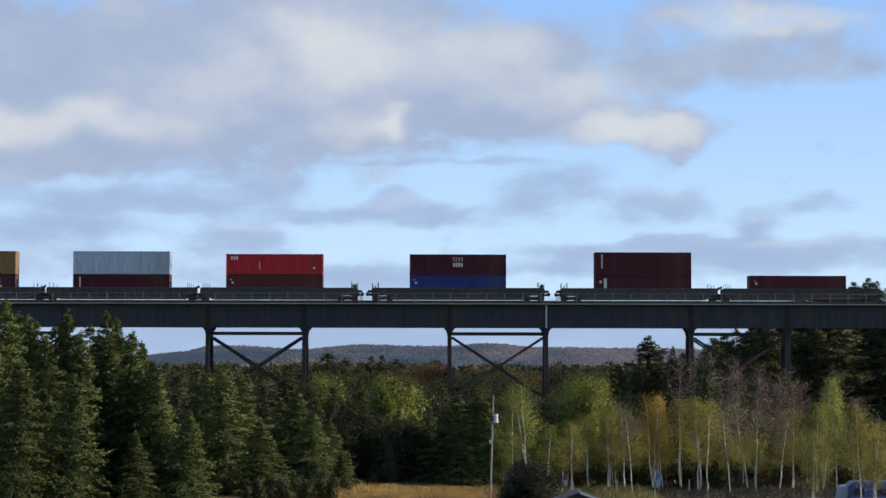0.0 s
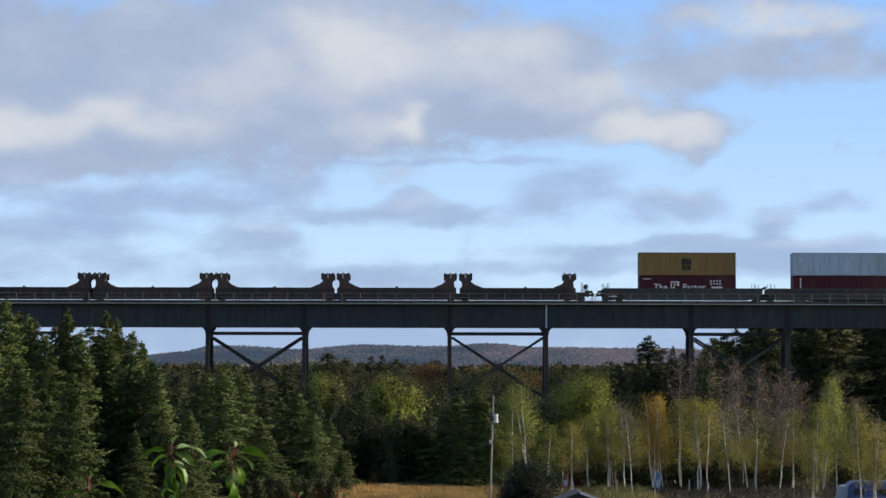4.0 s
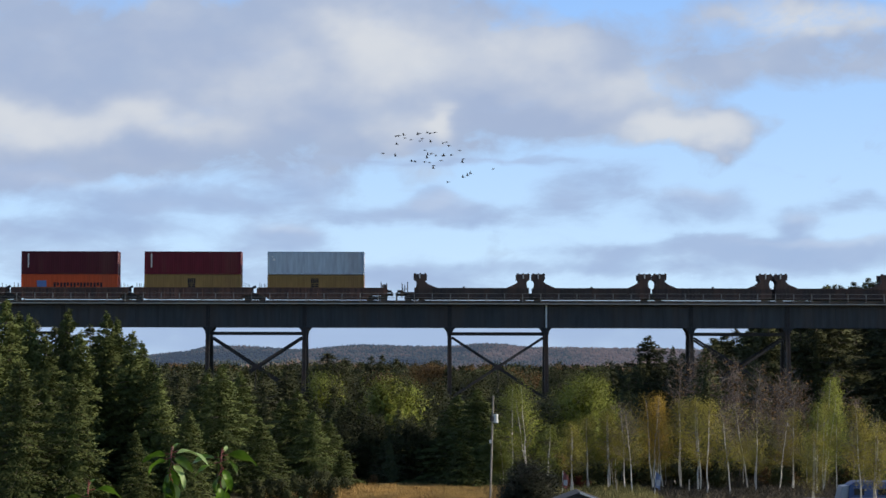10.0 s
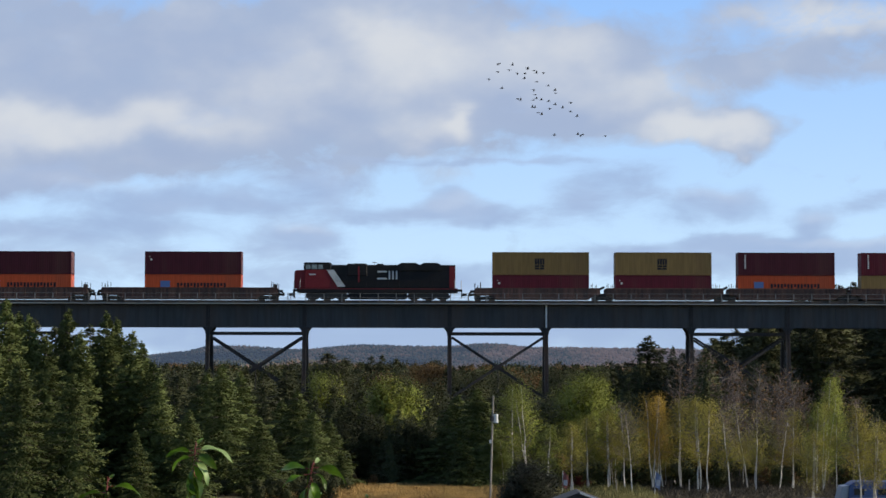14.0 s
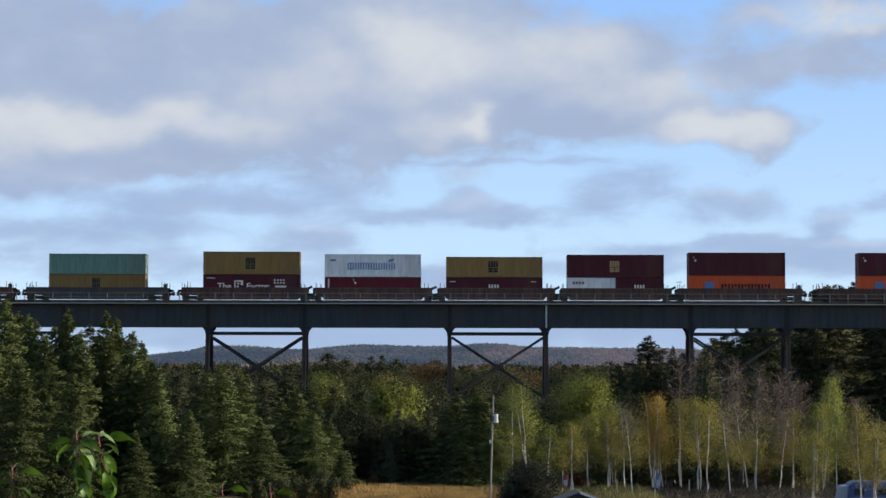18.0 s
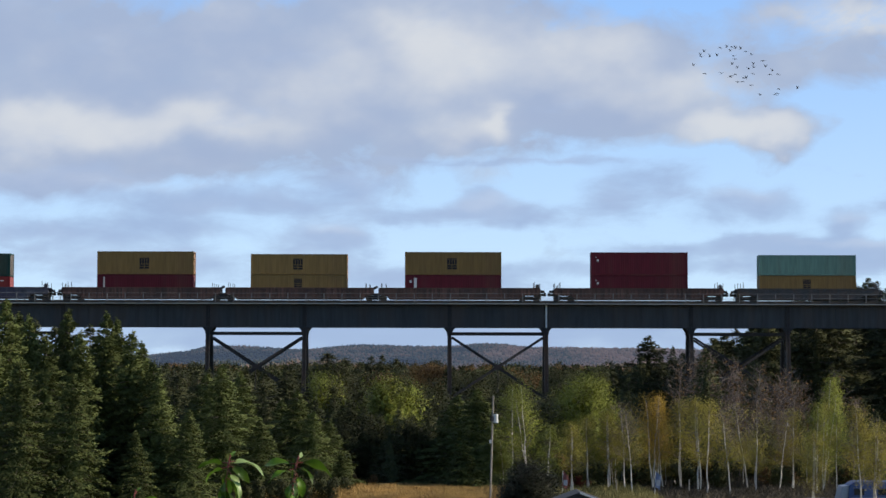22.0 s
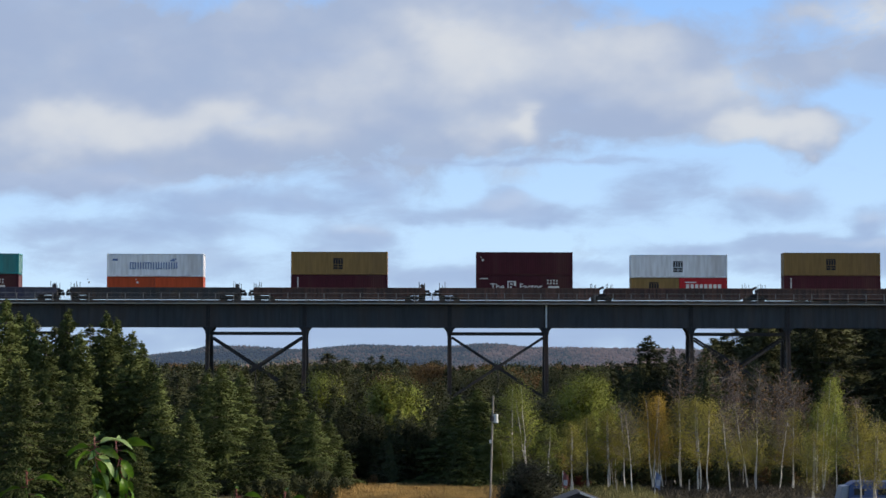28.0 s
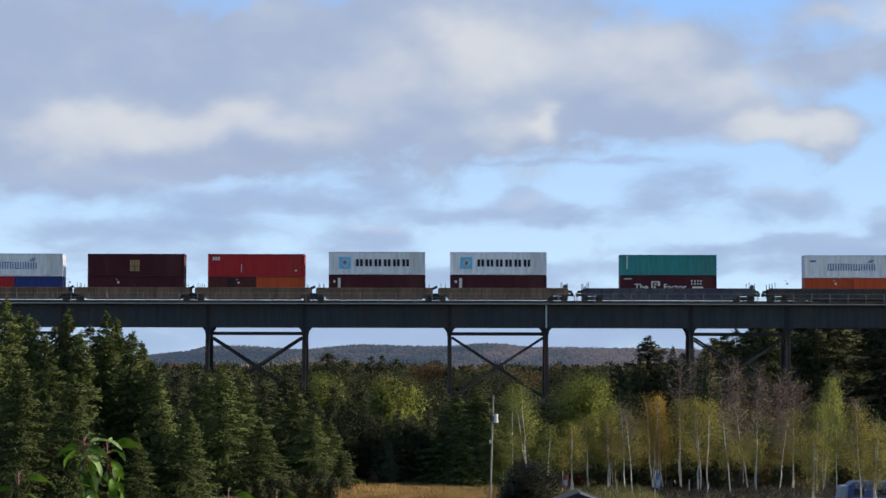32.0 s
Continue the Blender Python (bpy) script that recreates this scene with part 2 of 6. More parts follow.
    def mesh(self, name, bevel=0.0):
        me = bpy.data.meshes.new(name)
        me.from_pydata(self.v, [], self.f)
        bm = bmesh.new()
        bm.from_mesh(me)
        bmesh.ops.recalc_face_normals(bm, faces=bm.faces)
        if bevel:
            bmesh.ops.bevel(bm, geom=list(bm.edges), offset=bevel, segments=1, affect="EDGES", clamp_overlap=True)
        bm.to_mesh(me)
        bm.free()
        return me


def part(name, me, material, parent=None, label="", at=None):
    """One mesh object under a thing or a part."""
    if isinstance(me, Geo):
        me = me.mesh(name)
    if material and not me.materials:
        me.materials.append(material)
    ob = new(name, me)
    if parent:
        ob.parent = parent
    if at:
        ob.matrix_basis = at
    if label:
        ob["label"] = label
    return ob


def soup(name, verts, faces, normals=None):
    """A mesh from number arrays: verts (n, 3), faces (m, 3 or 4)."""
    me = bpy.data.meshes.new(name)
    verts, faces = np.asarray(verts, dtype=np.float32), np.asarray(faces, dtype=np.int32)
    k = faces.shape[1]
    me.vertices.add(len(verts))
    me.vertices.foreach_set("co", verts.ravel())
    me.loops.add(faces.size)
    me.loops.foreach_set("vertex_index", faces.ravel())
    me.polygons.add(len(faces))
    me.polygons.foreach_set("loop_start", np.arange(0, faces.size, k, dtype=np.int32))
    me.update(calc_edges=True)
    if normals is not None:
        me.normals_split_custom_set_from_vertices(np.asarray(normals, dtype=np.float32).tolist())
    return me


# ---- the ground ----
def smooth(a, b, t):
    t = min(1.0, max(0.0, (t - a) / (b - a)))
    return t * t * (3 - 2 * t)


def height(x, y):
    """Height of the land: the slope under the eye, the field, the valley, the right bank, an unseen rise added to shade
    it, and the banks that carry the line.
    """
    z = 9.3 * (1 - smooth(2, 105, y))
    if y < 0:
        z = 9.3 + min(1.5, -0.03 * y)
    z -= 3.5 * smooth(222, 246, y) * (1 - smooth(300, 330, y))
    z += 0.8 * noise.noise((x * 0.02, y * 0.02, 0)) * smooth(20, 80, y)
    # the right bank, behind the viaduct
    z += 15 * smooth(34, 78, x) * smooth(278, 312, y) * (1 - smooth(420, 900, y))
    # an unseen rise farther right, added to keep the bank in shade
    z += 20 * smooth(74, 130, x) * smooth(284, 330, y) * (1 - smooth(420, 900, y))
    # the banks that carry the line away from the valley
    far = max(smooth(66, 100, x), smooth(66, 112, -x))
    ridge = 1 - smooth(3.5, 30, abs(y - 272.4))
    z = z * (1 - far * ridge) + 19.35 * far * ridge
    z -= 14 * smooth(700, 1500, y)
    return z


def grid_lines(spans):
    out = []
    for a, b, n in spans:
        out += [a + (b - a) * i / n for i in range(n)]
    return out + [spans[-1][1]]


def build_ground():
    xs = grid_lines([(-4500, -900, 8), (-900, -130, 22), (-130, 130, 74), (130, 900, 22), (900, 4500, 8)])
    ys = grid_lines([(-900, -40, 8), (-40, 130, 30), (130, 330, 70), (330, 700, 22), (700, 4700, 20)])
    verts = [(x, y, height(x, y)) for y in ys for x in xs]
    w = len(xs)
    faces = [(j * w + i, j * w + i + 1, (j + 1) * w + i + 1, (j + 1) * w + i) for j in range(len(ys) - 1) for i in range(w - 1)]
    me = soup("ground", verts, faces)
    for p in me.polygons:
        p.use_smooth = True
    return tagged(part("ground", me, M_GROUND), "dry autumn meadow and dark forest floor in a valley", "ground", kind="structure")


build_ground()


def hill_material(air, tone=1.0):
    """Wooded slopes: dark conifers and autumn broadleaves in stands; air: strength of the haze glow put into the
    surface.
    """
    m = bpy.data.materials.new("wooded hills with haze glow")
    m.use_nodes = True
    nt = m.node_tree
    L = nt.links.new
    b = nt.nodes["Principled BSDF"]
    b.inputs["Roughness"].default_value = 1.0
    b.inputs["Specular IOR Level"].default_value = 0.1
    c = nt.nodes.new("ShaderNodeTexCoord")
    n1 = nt.nodes.new("ShaderNodeTexNoise")
    n1.inputs["Scale"].default_value = 0.011
    n1.inputs["Detail"].default_value = 6
    mp = nt.nodes.new("ShaderNodeMapping")
    mp.inputs["Scale"].default_value = (1.0, 0.55, 1.0)
    L(c.outputs["Object"], mp.inputs[0])
    L(mp.outputs[0], n1.inputs["Vector"])
    geo = nt.nodes.new("ShaderNodeNewGeometry")
    isl = nt.nodes.new("ShaderNodeMath")
    isl.operation = "MULTIPLY_ADD"
    isl.inputs[1].default_value = 0.22
    L(geo.outputs["Random Per Island"], isl.inputs[0])
    L(n1.outputs[0], isl.inputs[2])
    # the broadleaf woods lie to the east
    sep = nt.nodes.new("ShaderNodeSeparateXYZ")
    L(c.outputs["Object"], sep.inputs[0])
    east = nt.nodes.new("ShaderNodeMapRange")
    east.inputs[1].default_value, east.inputs[2].default_value = -250, 250
    east.inputs[3].default_value, east.inputs[4].default_value = -0.13, 0.12
    L(sep.outputs[0], east.inputs[0])
    mix = nt.nodes.new("ShaderNodeMath")
    L(isl.outputs[0], mix.inputs[0])
    L(east.outputs[0], mix.inputs[1])
    r = nt.nodes.new("ShaderNodeValToRGB")
    r.color_ramp.elements[0].position, r.color_ramp.elements[0].color = 0.42, (0.038, 0.058, 0.046, 1)
    r.color_ramp.elements[1].position, r.color_ramp.elements[1].color = 0.80, (0.38, 0.22, 0.13, 1)
    for at, col in ((0.54, (0.085, 0.095, 0.055)), (0.66, (0.22, 0.150, 0.085))):
        r.color_ramp.elements.new(at).color = (*col, 1)
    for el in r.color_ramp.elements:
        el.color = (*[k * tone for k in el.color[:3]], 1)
    L(mix.outputs[0], r.inputs[0])
    L(r.outputs[0], b.inputs["Base Color"])
    # the blue haze of distance is put into the slopes as emission
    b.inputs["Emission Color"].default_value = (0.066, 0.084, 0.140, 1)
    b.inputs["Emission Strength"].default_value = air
    return m


FAR_CREST = ((-700, 22), (-515, 28), (-390, 45), (-350, 52), (-300, 52), (-210, 49), (-120, 54), (0, 53), (70, 57), (150, 52), (330, 50), (430, 47), (700, 52))
NEAR_CREST = ((-500, 8), (-250, 15), (-190, 23), (-110, 24), (-40, 19), (60, 17), (180, 21), (260, 16), (500, 20))


def crest_line(knots, x):
    for (a, p), (b, q) in zip(knots, knots[1:]):
        if x <= b:
            t = smooth(a, b, x)
            return p + (q - p) * t
    return knots[-1][1]


def build_hills():
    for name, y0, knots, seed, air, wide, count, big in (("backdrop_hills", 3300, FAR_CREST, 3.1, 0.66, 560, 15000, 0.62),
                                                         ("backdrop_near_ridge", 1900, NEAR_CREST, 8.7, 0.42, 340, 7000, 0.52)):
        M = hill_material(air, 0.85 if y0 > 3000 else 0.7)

        def rise(x, q):
            top = crest_line(knots, x) + 2.2 * noise.noise((x * 0.011, seed, 0)) - 5
            return -16 + (top + 16) * math.sin(q * math.pi / 2) * (1 + 0.10 * noise.noise((x * 0.008, q * 2.5, seed)) * (1 - q))

        xs = np.linspace(-1500, 1500, 500)
        n = 14
        verts = [(x, y0 - 620 * (1 - j / (n - 1)), rise(x, j / (n - 1))) for j in range(n) for x in xs]
        w = len(xs)
        faces = [(j * w + i, j * w + i + 1, (j + 1) * w + i + 1, (j + 1) * w + i) for j in range(n - 1) for i in range(w - 1)]
        tagged(part(name, soup(name, verts, faces), M), "distant blue-green wooded hills with a painted blue haze glow", "hills", kind="structure")
        # the crowns of the wood on the slope
        rng = np.random.default_rng(int(seed * 10))
        cv, cf = [], []
        ring = [(math.cos(1.0472 * k), math.sin(1.0472 * k)) for k in range(6)]
        for _ in range(count):
            x, q = rng.uniform(-wide, wide), rng.uniform(0, 1) ** 0.8
            y, z = y0 - 620 * (1 - q), rise(x, q)
            conifer = rng.random() < 0.4
            r = big * rng.uniform(2.2, 4.6) * (0.7 if conifer else 1.0)
            h = big * rng.uniform(4, 7.5) * (1.25 if conifer else 0.9)
            a = len(cv)
            for s, u in ((0.55, 0.1), (1.0, 0.45 if not conifer else 0.3), (0.72 if not conifer else 0.45, 0.78)):
                cv += [(x + c * r * s * rng.uniform(0.75, 1.2), y + d * r * s, z + h * (u + rng.uniform(-0.06, 0.06))) for c, d in ring]
            cv.append((x, y, z + h))
            for k in range(6):
                m = (k + 1) % 6
                for o in (0, 6):
                    cf += [(a + o + k, a + o + m, a + o + 6 + m), (a + o + k, a + o + 6 + m, a + o + 6 + k)]
                cf.append((a + 12 + k, a + 12 + m, a + 18))
        tagged(part("hill_wood", soup("hill_wood", cv, cf), M), "far autumn wood covering the hills, with the same haze glow", "forest", kind="stuff")


build_hills()


# ---- the viaduct ----
TRACK = 272.4
RAIL = 20.0
NEAR, FARG = TRACK - 1.7, TRACK + 1.7          # planes of the two girders
TOWERS = [0.85 + 30.42 * k for k in range(-3, 3)]
BAY = 12.15


def build_viaduct():
    root = tagged(new("railway_viaduct"), "high dark steel trestle viaduct on braced towers", "bridge")
    x0, x1 = TOWERS[0] - 18.2, TOWERS[-1] + BAY + 18.2
    # plate girders, one per span, with flanges and stiffeners
    ends = [x0]
    for t in TOWERS:
        ends += [t, t + BAY]
    ends.append(x1)
    for a, b in zip(ends, ends[1:]):
        for y, s in ((NEAR, -1), (FARG, 1)):
            g = Geo()
            g.box(a + 0.002, b - 0.002, y - 0.02, y + 0.02, 16.75, 19.44)
            g.box(a + 0.002, b - 0.002, y - 0.24, y + 0.24, 19.44, 19.5)
            g.box(a + 0.002, b - 0.002, y - 0.24, y + 0.24, 16.69, 16.75)
            g.box(a + 0.002, b - 0.002, y + s * 0.022, y + s * 0.05, 19.22, 19.5)
            g.box(a + 0.002, b - 0.002, y + s * 0.022, y + s * 0.05, 16.75, 17.0)
            girder = part("girder", g, M_GIRDER, root, "riveted grey plate girder")
            n = max(3, round((b - a) / 3.05))
            if s < 0:
                me = Geo().box(-0.05, 0.05, -0.06, 0.0, 16.76, 19.43).mesh("stiffener")
                for i in range(n + 1):
                    x = a + 0.1 + (b - a - 0.2) * i / n
                    part("stiffener", me, M_GIRDER, girder, at=pose(x, y - 0.024, 0))
    # towers
    for t in TOWERS:
        for x in (t, t + BAY):
            for s, y in ((-1, NEAR), (1, FARG)):
                def yy(z):
                    return y + s * (16.7 - z) * 0.16
                g = Geo()
                foot = -4.4
                for dx in (-0.19, 0.19):
                    for dy in (-0.2, 0.2):
                        a, b = Vector((x + dx, yy(16.6) + dy, 16.6)), Vector((x + dx, yy(foot) + dy, foot))
                        g.beam(a, b, 0.13, 0.2)
                leg = part("leg", g, M_LEG, root, "laced steel tower leg")
                lac = Geo()
                z, k = 16.2, 0
                while z > foot + 0.6:
                    d = 0.19 if k % 2 else -0.19
                    lac.beam((x - d, yy(z) - 0.2, z), (x + d, yy(z - 0.55) - 0.2, z - 0.55), 0.09, 0.02)
                    z, k = z - 0.55, k + 1
                lac.beam((x, yy(16.2), 16.2), (x, yy(foot), foot), 0.30, 0.05)
                part("lacing", lac, M_LEG, leg)["kind"] = "stuff"
                cap = Geo()
                cap.prism([(x - 0.24, 15.5), (x + 0.24, 15.5), (x + 0.38, 16.2), (x + 0.72, 16.69), (x - 0.72, 16.69), (x - 0.38, 16.2)],
                          y - 0.25, y + 0.25)
                part("knee_bracket", cap, M_LEG, leg)
                base = Geo().prism([(x - 1.0, foot - 1.2), (x + 1.0, foot - 1.2), (x + 0.7, foot + 0.3), (x - 0.7, foot + 0.3)],
                                   yy(foot) - 0.9, yy(foot) + 0.9)
                part("footing", base, M_CONCRETE, root, "concrete pier footing")
            # sway frames across the width
            g = Geo()
            for za, zb in ((16.0, 8.0), (8.0, -0.2)):
                ya, yb = NEAR - (16.7 - za) * 0.16, FARG + (16.7 - za) * 0.16
                yc, yd = NEAR - (16.7 - zb) * 0.16, FARG + (16.7 - zb) * 0.16
                g.tube((x, ya, za), (x, yd, zb), 0.09, n=4)
                g.tube((x, yb, za), (x, yc, zb), 0.09, n=4)
                g.tube((x, ya, za), (x, yb, za), 0.12, n=4)
            part("sway_brace", g, M_LEG, root)
        for s, y in ((-1, NEAR), (1, FARG)):
            def yy(z):
                return y + s * (16.7 - z) * 0.16
            a, b = t + 0.3, t + BAY - 0.3
            for z in (15.92, 7.75, -0.35):
                g = Geo()
                g.box(a, b, yy(z) - 0.16, yy(z) + 0.16, z + 0.08, z + 0.18)
                g.box(a, b, yy(z) - 0.02, yy(z) + 0.02, z - 0.08, z + 0.08)
                g.box(a, b, yy(z) - 0.16, yy(z) + 0.16, z - 0.18, z - 0.08)
                k = 0
                while a + k * 0.6 + 0.6 < b:
                    g.beam((a + k * 0.6, yy(z) - 0.1, z - 0.13 * (-1) ** k), (a + k * 0.6 + 0.6, yy(z) - 0.1, z + 0.13 * (-1) ** k), 0.07, 0.02)
                    k += 1
                part("strut", g, M_LEG, root, "laced horizontal strut")
            for za, zb in ((15.45, 7.95), (7.5, -0.1)):
                for xa, xb, off in ((a, b, 0.0), (b, a, 0.09)):
                    g = Geo()
                    p, q = Vector((xa, yy(za) + off, za)), Vector((xb, yy(zb) + off, zb))
                    up = (q - p).cross(Vector((0, 1, 0))).normalized() * 0.10
                    g.beam(p + up, q + up, 0.07, 0.07)
                    g.beam(p - up, q - up, 0.07, 0.07)
                    g.beam(p, q, 0.2, 0.03)
                    for i in range(22):
                        c, d = p.lerp(q, i / 22), p.lerp(q, (i + 1) / 22)
                        g.beam(c + up * (-1) ** i, d - up * (-1) ** i, 0.05, 0.045)
                    part("diagonal_brace", g, M_LEG, root, "laced diagonal brace")
                g = Geo()
                g.box(t + BAY / 2 - 0.42, t + BAY / 2 + 0.42, yy((za + zb) / 2) - 0.05, yy((za + zb) / 2) - 0.02, (za + zb) / 2 - 0.3, (za + zb) / 2 + 0.3)
                part("gusset_plate", g, M_LEG, root)
                if s < 0:
                    g = Geo().tube((t + BAY / 2, yy((za + zb) / 2) + 0.2, (za + zb) / 2), (t + BAY / 2, yy(zb) + 0.2, zb), 0.06, n=5)
                    part("hanger", g, M_LEG, root)
    # bearing posts where the girders meet over the legs
    post = Geo().box(-0.26, 0.26, -0.13, 0.0, 16.76, 19.42).box(-0.05, 0.05, -0.19, -0.13, 16.76, 19.42).mesh("bearing_post")
    for t in TOWERS:
        for x in (t, t + BAY):
            part("bearing_post", post, M_LEG, root, "dark riveted post over the tower leg", at=pose(x, NEAR - 0.056, 0))
    # drain pipe on the girder beside the second tower
    part("drain_pipe", Geo().tube((13.02, NEAR - 0.38, 16.7), (13.02, NEAR - 0.38, 19.6), 0.11, n=8), M_PIPE, root, "pale vertical drain pipe")
    # deck: floor plates, walkway edge beam, ties, railing
    for a, b in zip(ends, ends[1:]):
        part("deck_slab", Geo().box(a + 0.01, b - 0.01, TRACK - 2.5, TRACK + 2.5, 19.51, 19.66), M_TIE, root, "dark timber bridge deck")
    for y in (TRACK - 2.62, TRACK + 2.62):
        part("edge_beam", Geo().box(x0, x1, y - 0.11, y + 0.11, 19.60, 19.70), M_RAILING, root, "pale walkway edge beam")
        part("guard_timber", Geo().box(x0, x1, y - 0.08, y + 0.08, 19.704, 20.06), M_TIE, root, "dark guard timber along the deck edge")
    post = Geo().box(-0.05, 0.05, -0.04, 0.04, 0, 1.10).mesh("railing_post")
    for y in (TRACK - 2.62, TRACK + 2.62):
        n = int((x1 - x0) / 2.27)
        for i in range(n):
            part("railing_post", post, M_RAIL_POST, root, at=pose(x0 + 0.6 + 2.27 * i, y - 0.115, 19.85))
        for z in (20.42, 20.93):
            part("handrail", Geo().tube((x0, y - 0.115, z), (x1, y - 0.115, z), 0.018, n=6), M_RAIL_POST, root)
    return x0, x1


BR0, BR1 = build_viaduct()


def build_track():
    g = Geo()
    for y in (TRACK - 0.75, TRACK + 0.75):
        g.box(-860, 860, y - 0.036, y + 0.036, RAIL - 0.04, RAIL)
        g.box(-860, 860, y - 0.01, y + 0.01, RAIL - 0.15, RAIL - 0.04)
        g.box(-860, 860, y - 0.07, y + 0.07, RAIL - 0.17, RAIL - 0.15)
    track = tagged(new("railway_track"), "single railway track on dark timber sleepers", "railway track", kind="structure")
    part("rails", g, M_RAIL, track, "two steel rails")
    tie = Geo().box(-0.11, 0.11, -1.35, 1.35, RAIL - 0.335, RAIL - 0.175).mesh("sleeper")
    n = 280
    for i in range(n):
        part("sleeper", tie, M_TIE, track, at=pose(-70 + 140 * i / n, TRACK, 0))
    rest = Geo()
    for i in range(0, 1500):
        x = -860 + 1720 * i / 1500
        if x < -70.3 or x > 70:
            rest.box(x - 0.12, x + 0.12, TRACK - 1.35, TRACK + 1.35, RAIL - 0.335, RAIL - 0.175)
    ob = part("far_sleepers", rest, M_TIE, track)
    ob["kind"] = "stuff"
    for a, b in ((-860, BR0 - 0.02), (BR1 + 0.02, 860)):
        g = Geo().prism([(TRACK - 2.6, RAIL - 0.8), (TRACK + 2.6, RAIL - 0.8), (TRACK + 1.8, RAIL - 0.34), (TRACK - 1.8, RAIL - 0.34)], a, b, "x")
        part("ballast", g, M_BALLAST, track, "grey stone ballast bed")


build_track()

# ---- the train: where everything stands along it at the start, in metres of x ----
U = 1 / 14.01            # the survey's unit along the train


def along(s):
    return (s - 784) * U


def rolled(t):
    """Metres that the train has rolled after t seconds; it slows a little."""
    return (319.0 * t - 0.0037 * t ** 3) * U


TIMES = (0, 3, 6, 9, 12, 15, 18, 21, 24, 27, 30, 32)
MOVERS = []              # (thing, x at the start, y, z)


def put(ob, x, y=TRACK, z=RAIL):
    MOVERS.append((ob, x, y, z))
    ob.matrix_basis = pose(x, y, z)
    return ob


# -- shared car pieces
def bogie(parent, x):
    b = part("bogie", BOGIE_FRAME, M_BOGIE, parent, "oily cast steel bogie", at=pose(x, 0, 0))
    for dx in (-0.89, 0.89):
        part("wheelset", WHEELSET, M_WHEEL, b, at=pose(dx, 0, 0.42))
    return b


def make_bogie_meshes():
    g = Geo()
    for y in (-1.0, 1.0):
        g.prism([(-1.25, 0.40), (-0.95, 0.62), (-0.4, 0.66), (0.4, 0.66), (0.95, 0.62), (1.25, 0.40), (1.05, 0.34), (0.5, 0.24), (-0.5, 0.24),
                 (-1.05, 0.34)], y - 0.08, y + 0.08)
        g.tube((-0.89, y - 0.14, 0.42), (-0.89, y + 0.14, 0.42), 0.16, n=10)
        g.tube((0.89, y - 0.14, 0.42), (0.89, y + 0.14, 0.42), 0.16, n=10)
        for dx in (-0.18, 0, 0.18):
            g.tube((dx, y, 0.3), (dx, y, 0.55), 0.07, n=8)
    g.box(-0.2, 0.2, -1.0, 1.0, 0.42, 0.62)
    frame_me = g.mesh("bogie")
    w = Geo()
    for y in (-0.75, 0.75):
        w.tube((0, y - 0.065, 0), (0, y + 0.065, 0), 0.42, n=20)
        w.tube((0, y + (0.065 if y < 0 else -0.095), 0), (0, y + (0.095 if y < 0 else -0.065), 0), 0.45, n=20)
    w.tube((0, -0.9, 0), (0, 0.9, 0), 0.08, n=8)
    return frame_me, w.mesh("wheelset")


BOGIE_FRAME, WHEELSET = make_bogie_meshes()


def end_gear(root, x, s):
    """Coupler, end platform, brake stand and grab irons at the outer end of a car; s is the way out."""
    g = Geo()
    g.box(min(x - s * 0.5, x + s * 0.55), max(x - s * 0.5, x + s * 0.55), -0.14, 0.14, 0.72, 1.0)
    g.box(min(x + s * 0.4, x + s * 0.72), max(x + s * 0.4, x + s * 0.72), -0.2, 0.2, 0.68, 1.05)
    part("coupler", g, M_BOGIE, root, "black knuckle coupler")
    g = Geo()
    g.box(min(x - s * 0.3, x + s * 0.5), max(x - s * 0.3, x + s * 0.5), -0.75, 0.75, 1.12, 1.42)
    g.tube((x + s * 0.2, -0.8, 1.30), (x + s * 0.66, -0.55, 1.06), 0.06, n=6)
    g.tube((x + s * 0.2, 0.8, 1.30), (x + s * 0.66, 0.55, 1.06), 0.06, n=6)
    part("end_sill", g, M_BOGIE, root, "dark end sill with air hoses")
    g = Geo()
    g.box(min(x, x - s * 0.9), max(x, x - s * 0.9), -1.35, 1.35, 0.98, 1.10)
    g.box(min(x, x - s * 0.12), max(x, x - s * 0.12), -1.35, 1.35, 0.62, 0.98)
    part("end_platform", g, M_WELL_DARK, root)
    for y in (-1.3, 1.3):
        g = Geo()
        for d, top in ((0.1, 2.3), (0.45, 2.05), (0.8, 2.45)):
            g.tube((x - s * d, y, 1.0), (x - s * d, y, top), 0.04, n=6)
        g.tube((x - s * 0.1, y, 1.6), (x - s * 0.8, y, 1.6), 0.025, n=6)
        part("grab_iron", g, M_WELL_DARK, root, "dark steel grab irons")
    if s > 0:
        g = Geo().box(x - 0.45, x - 0.35, -0.95, -0.85, 1.1, 1.9)
        g.tube((x - 0.4, -0.98, 1.9), (x - 0.4, -0.92, 1.9), 0.28, n=14)
        part("brake_wheel", g, M_WELL_DARK, root)


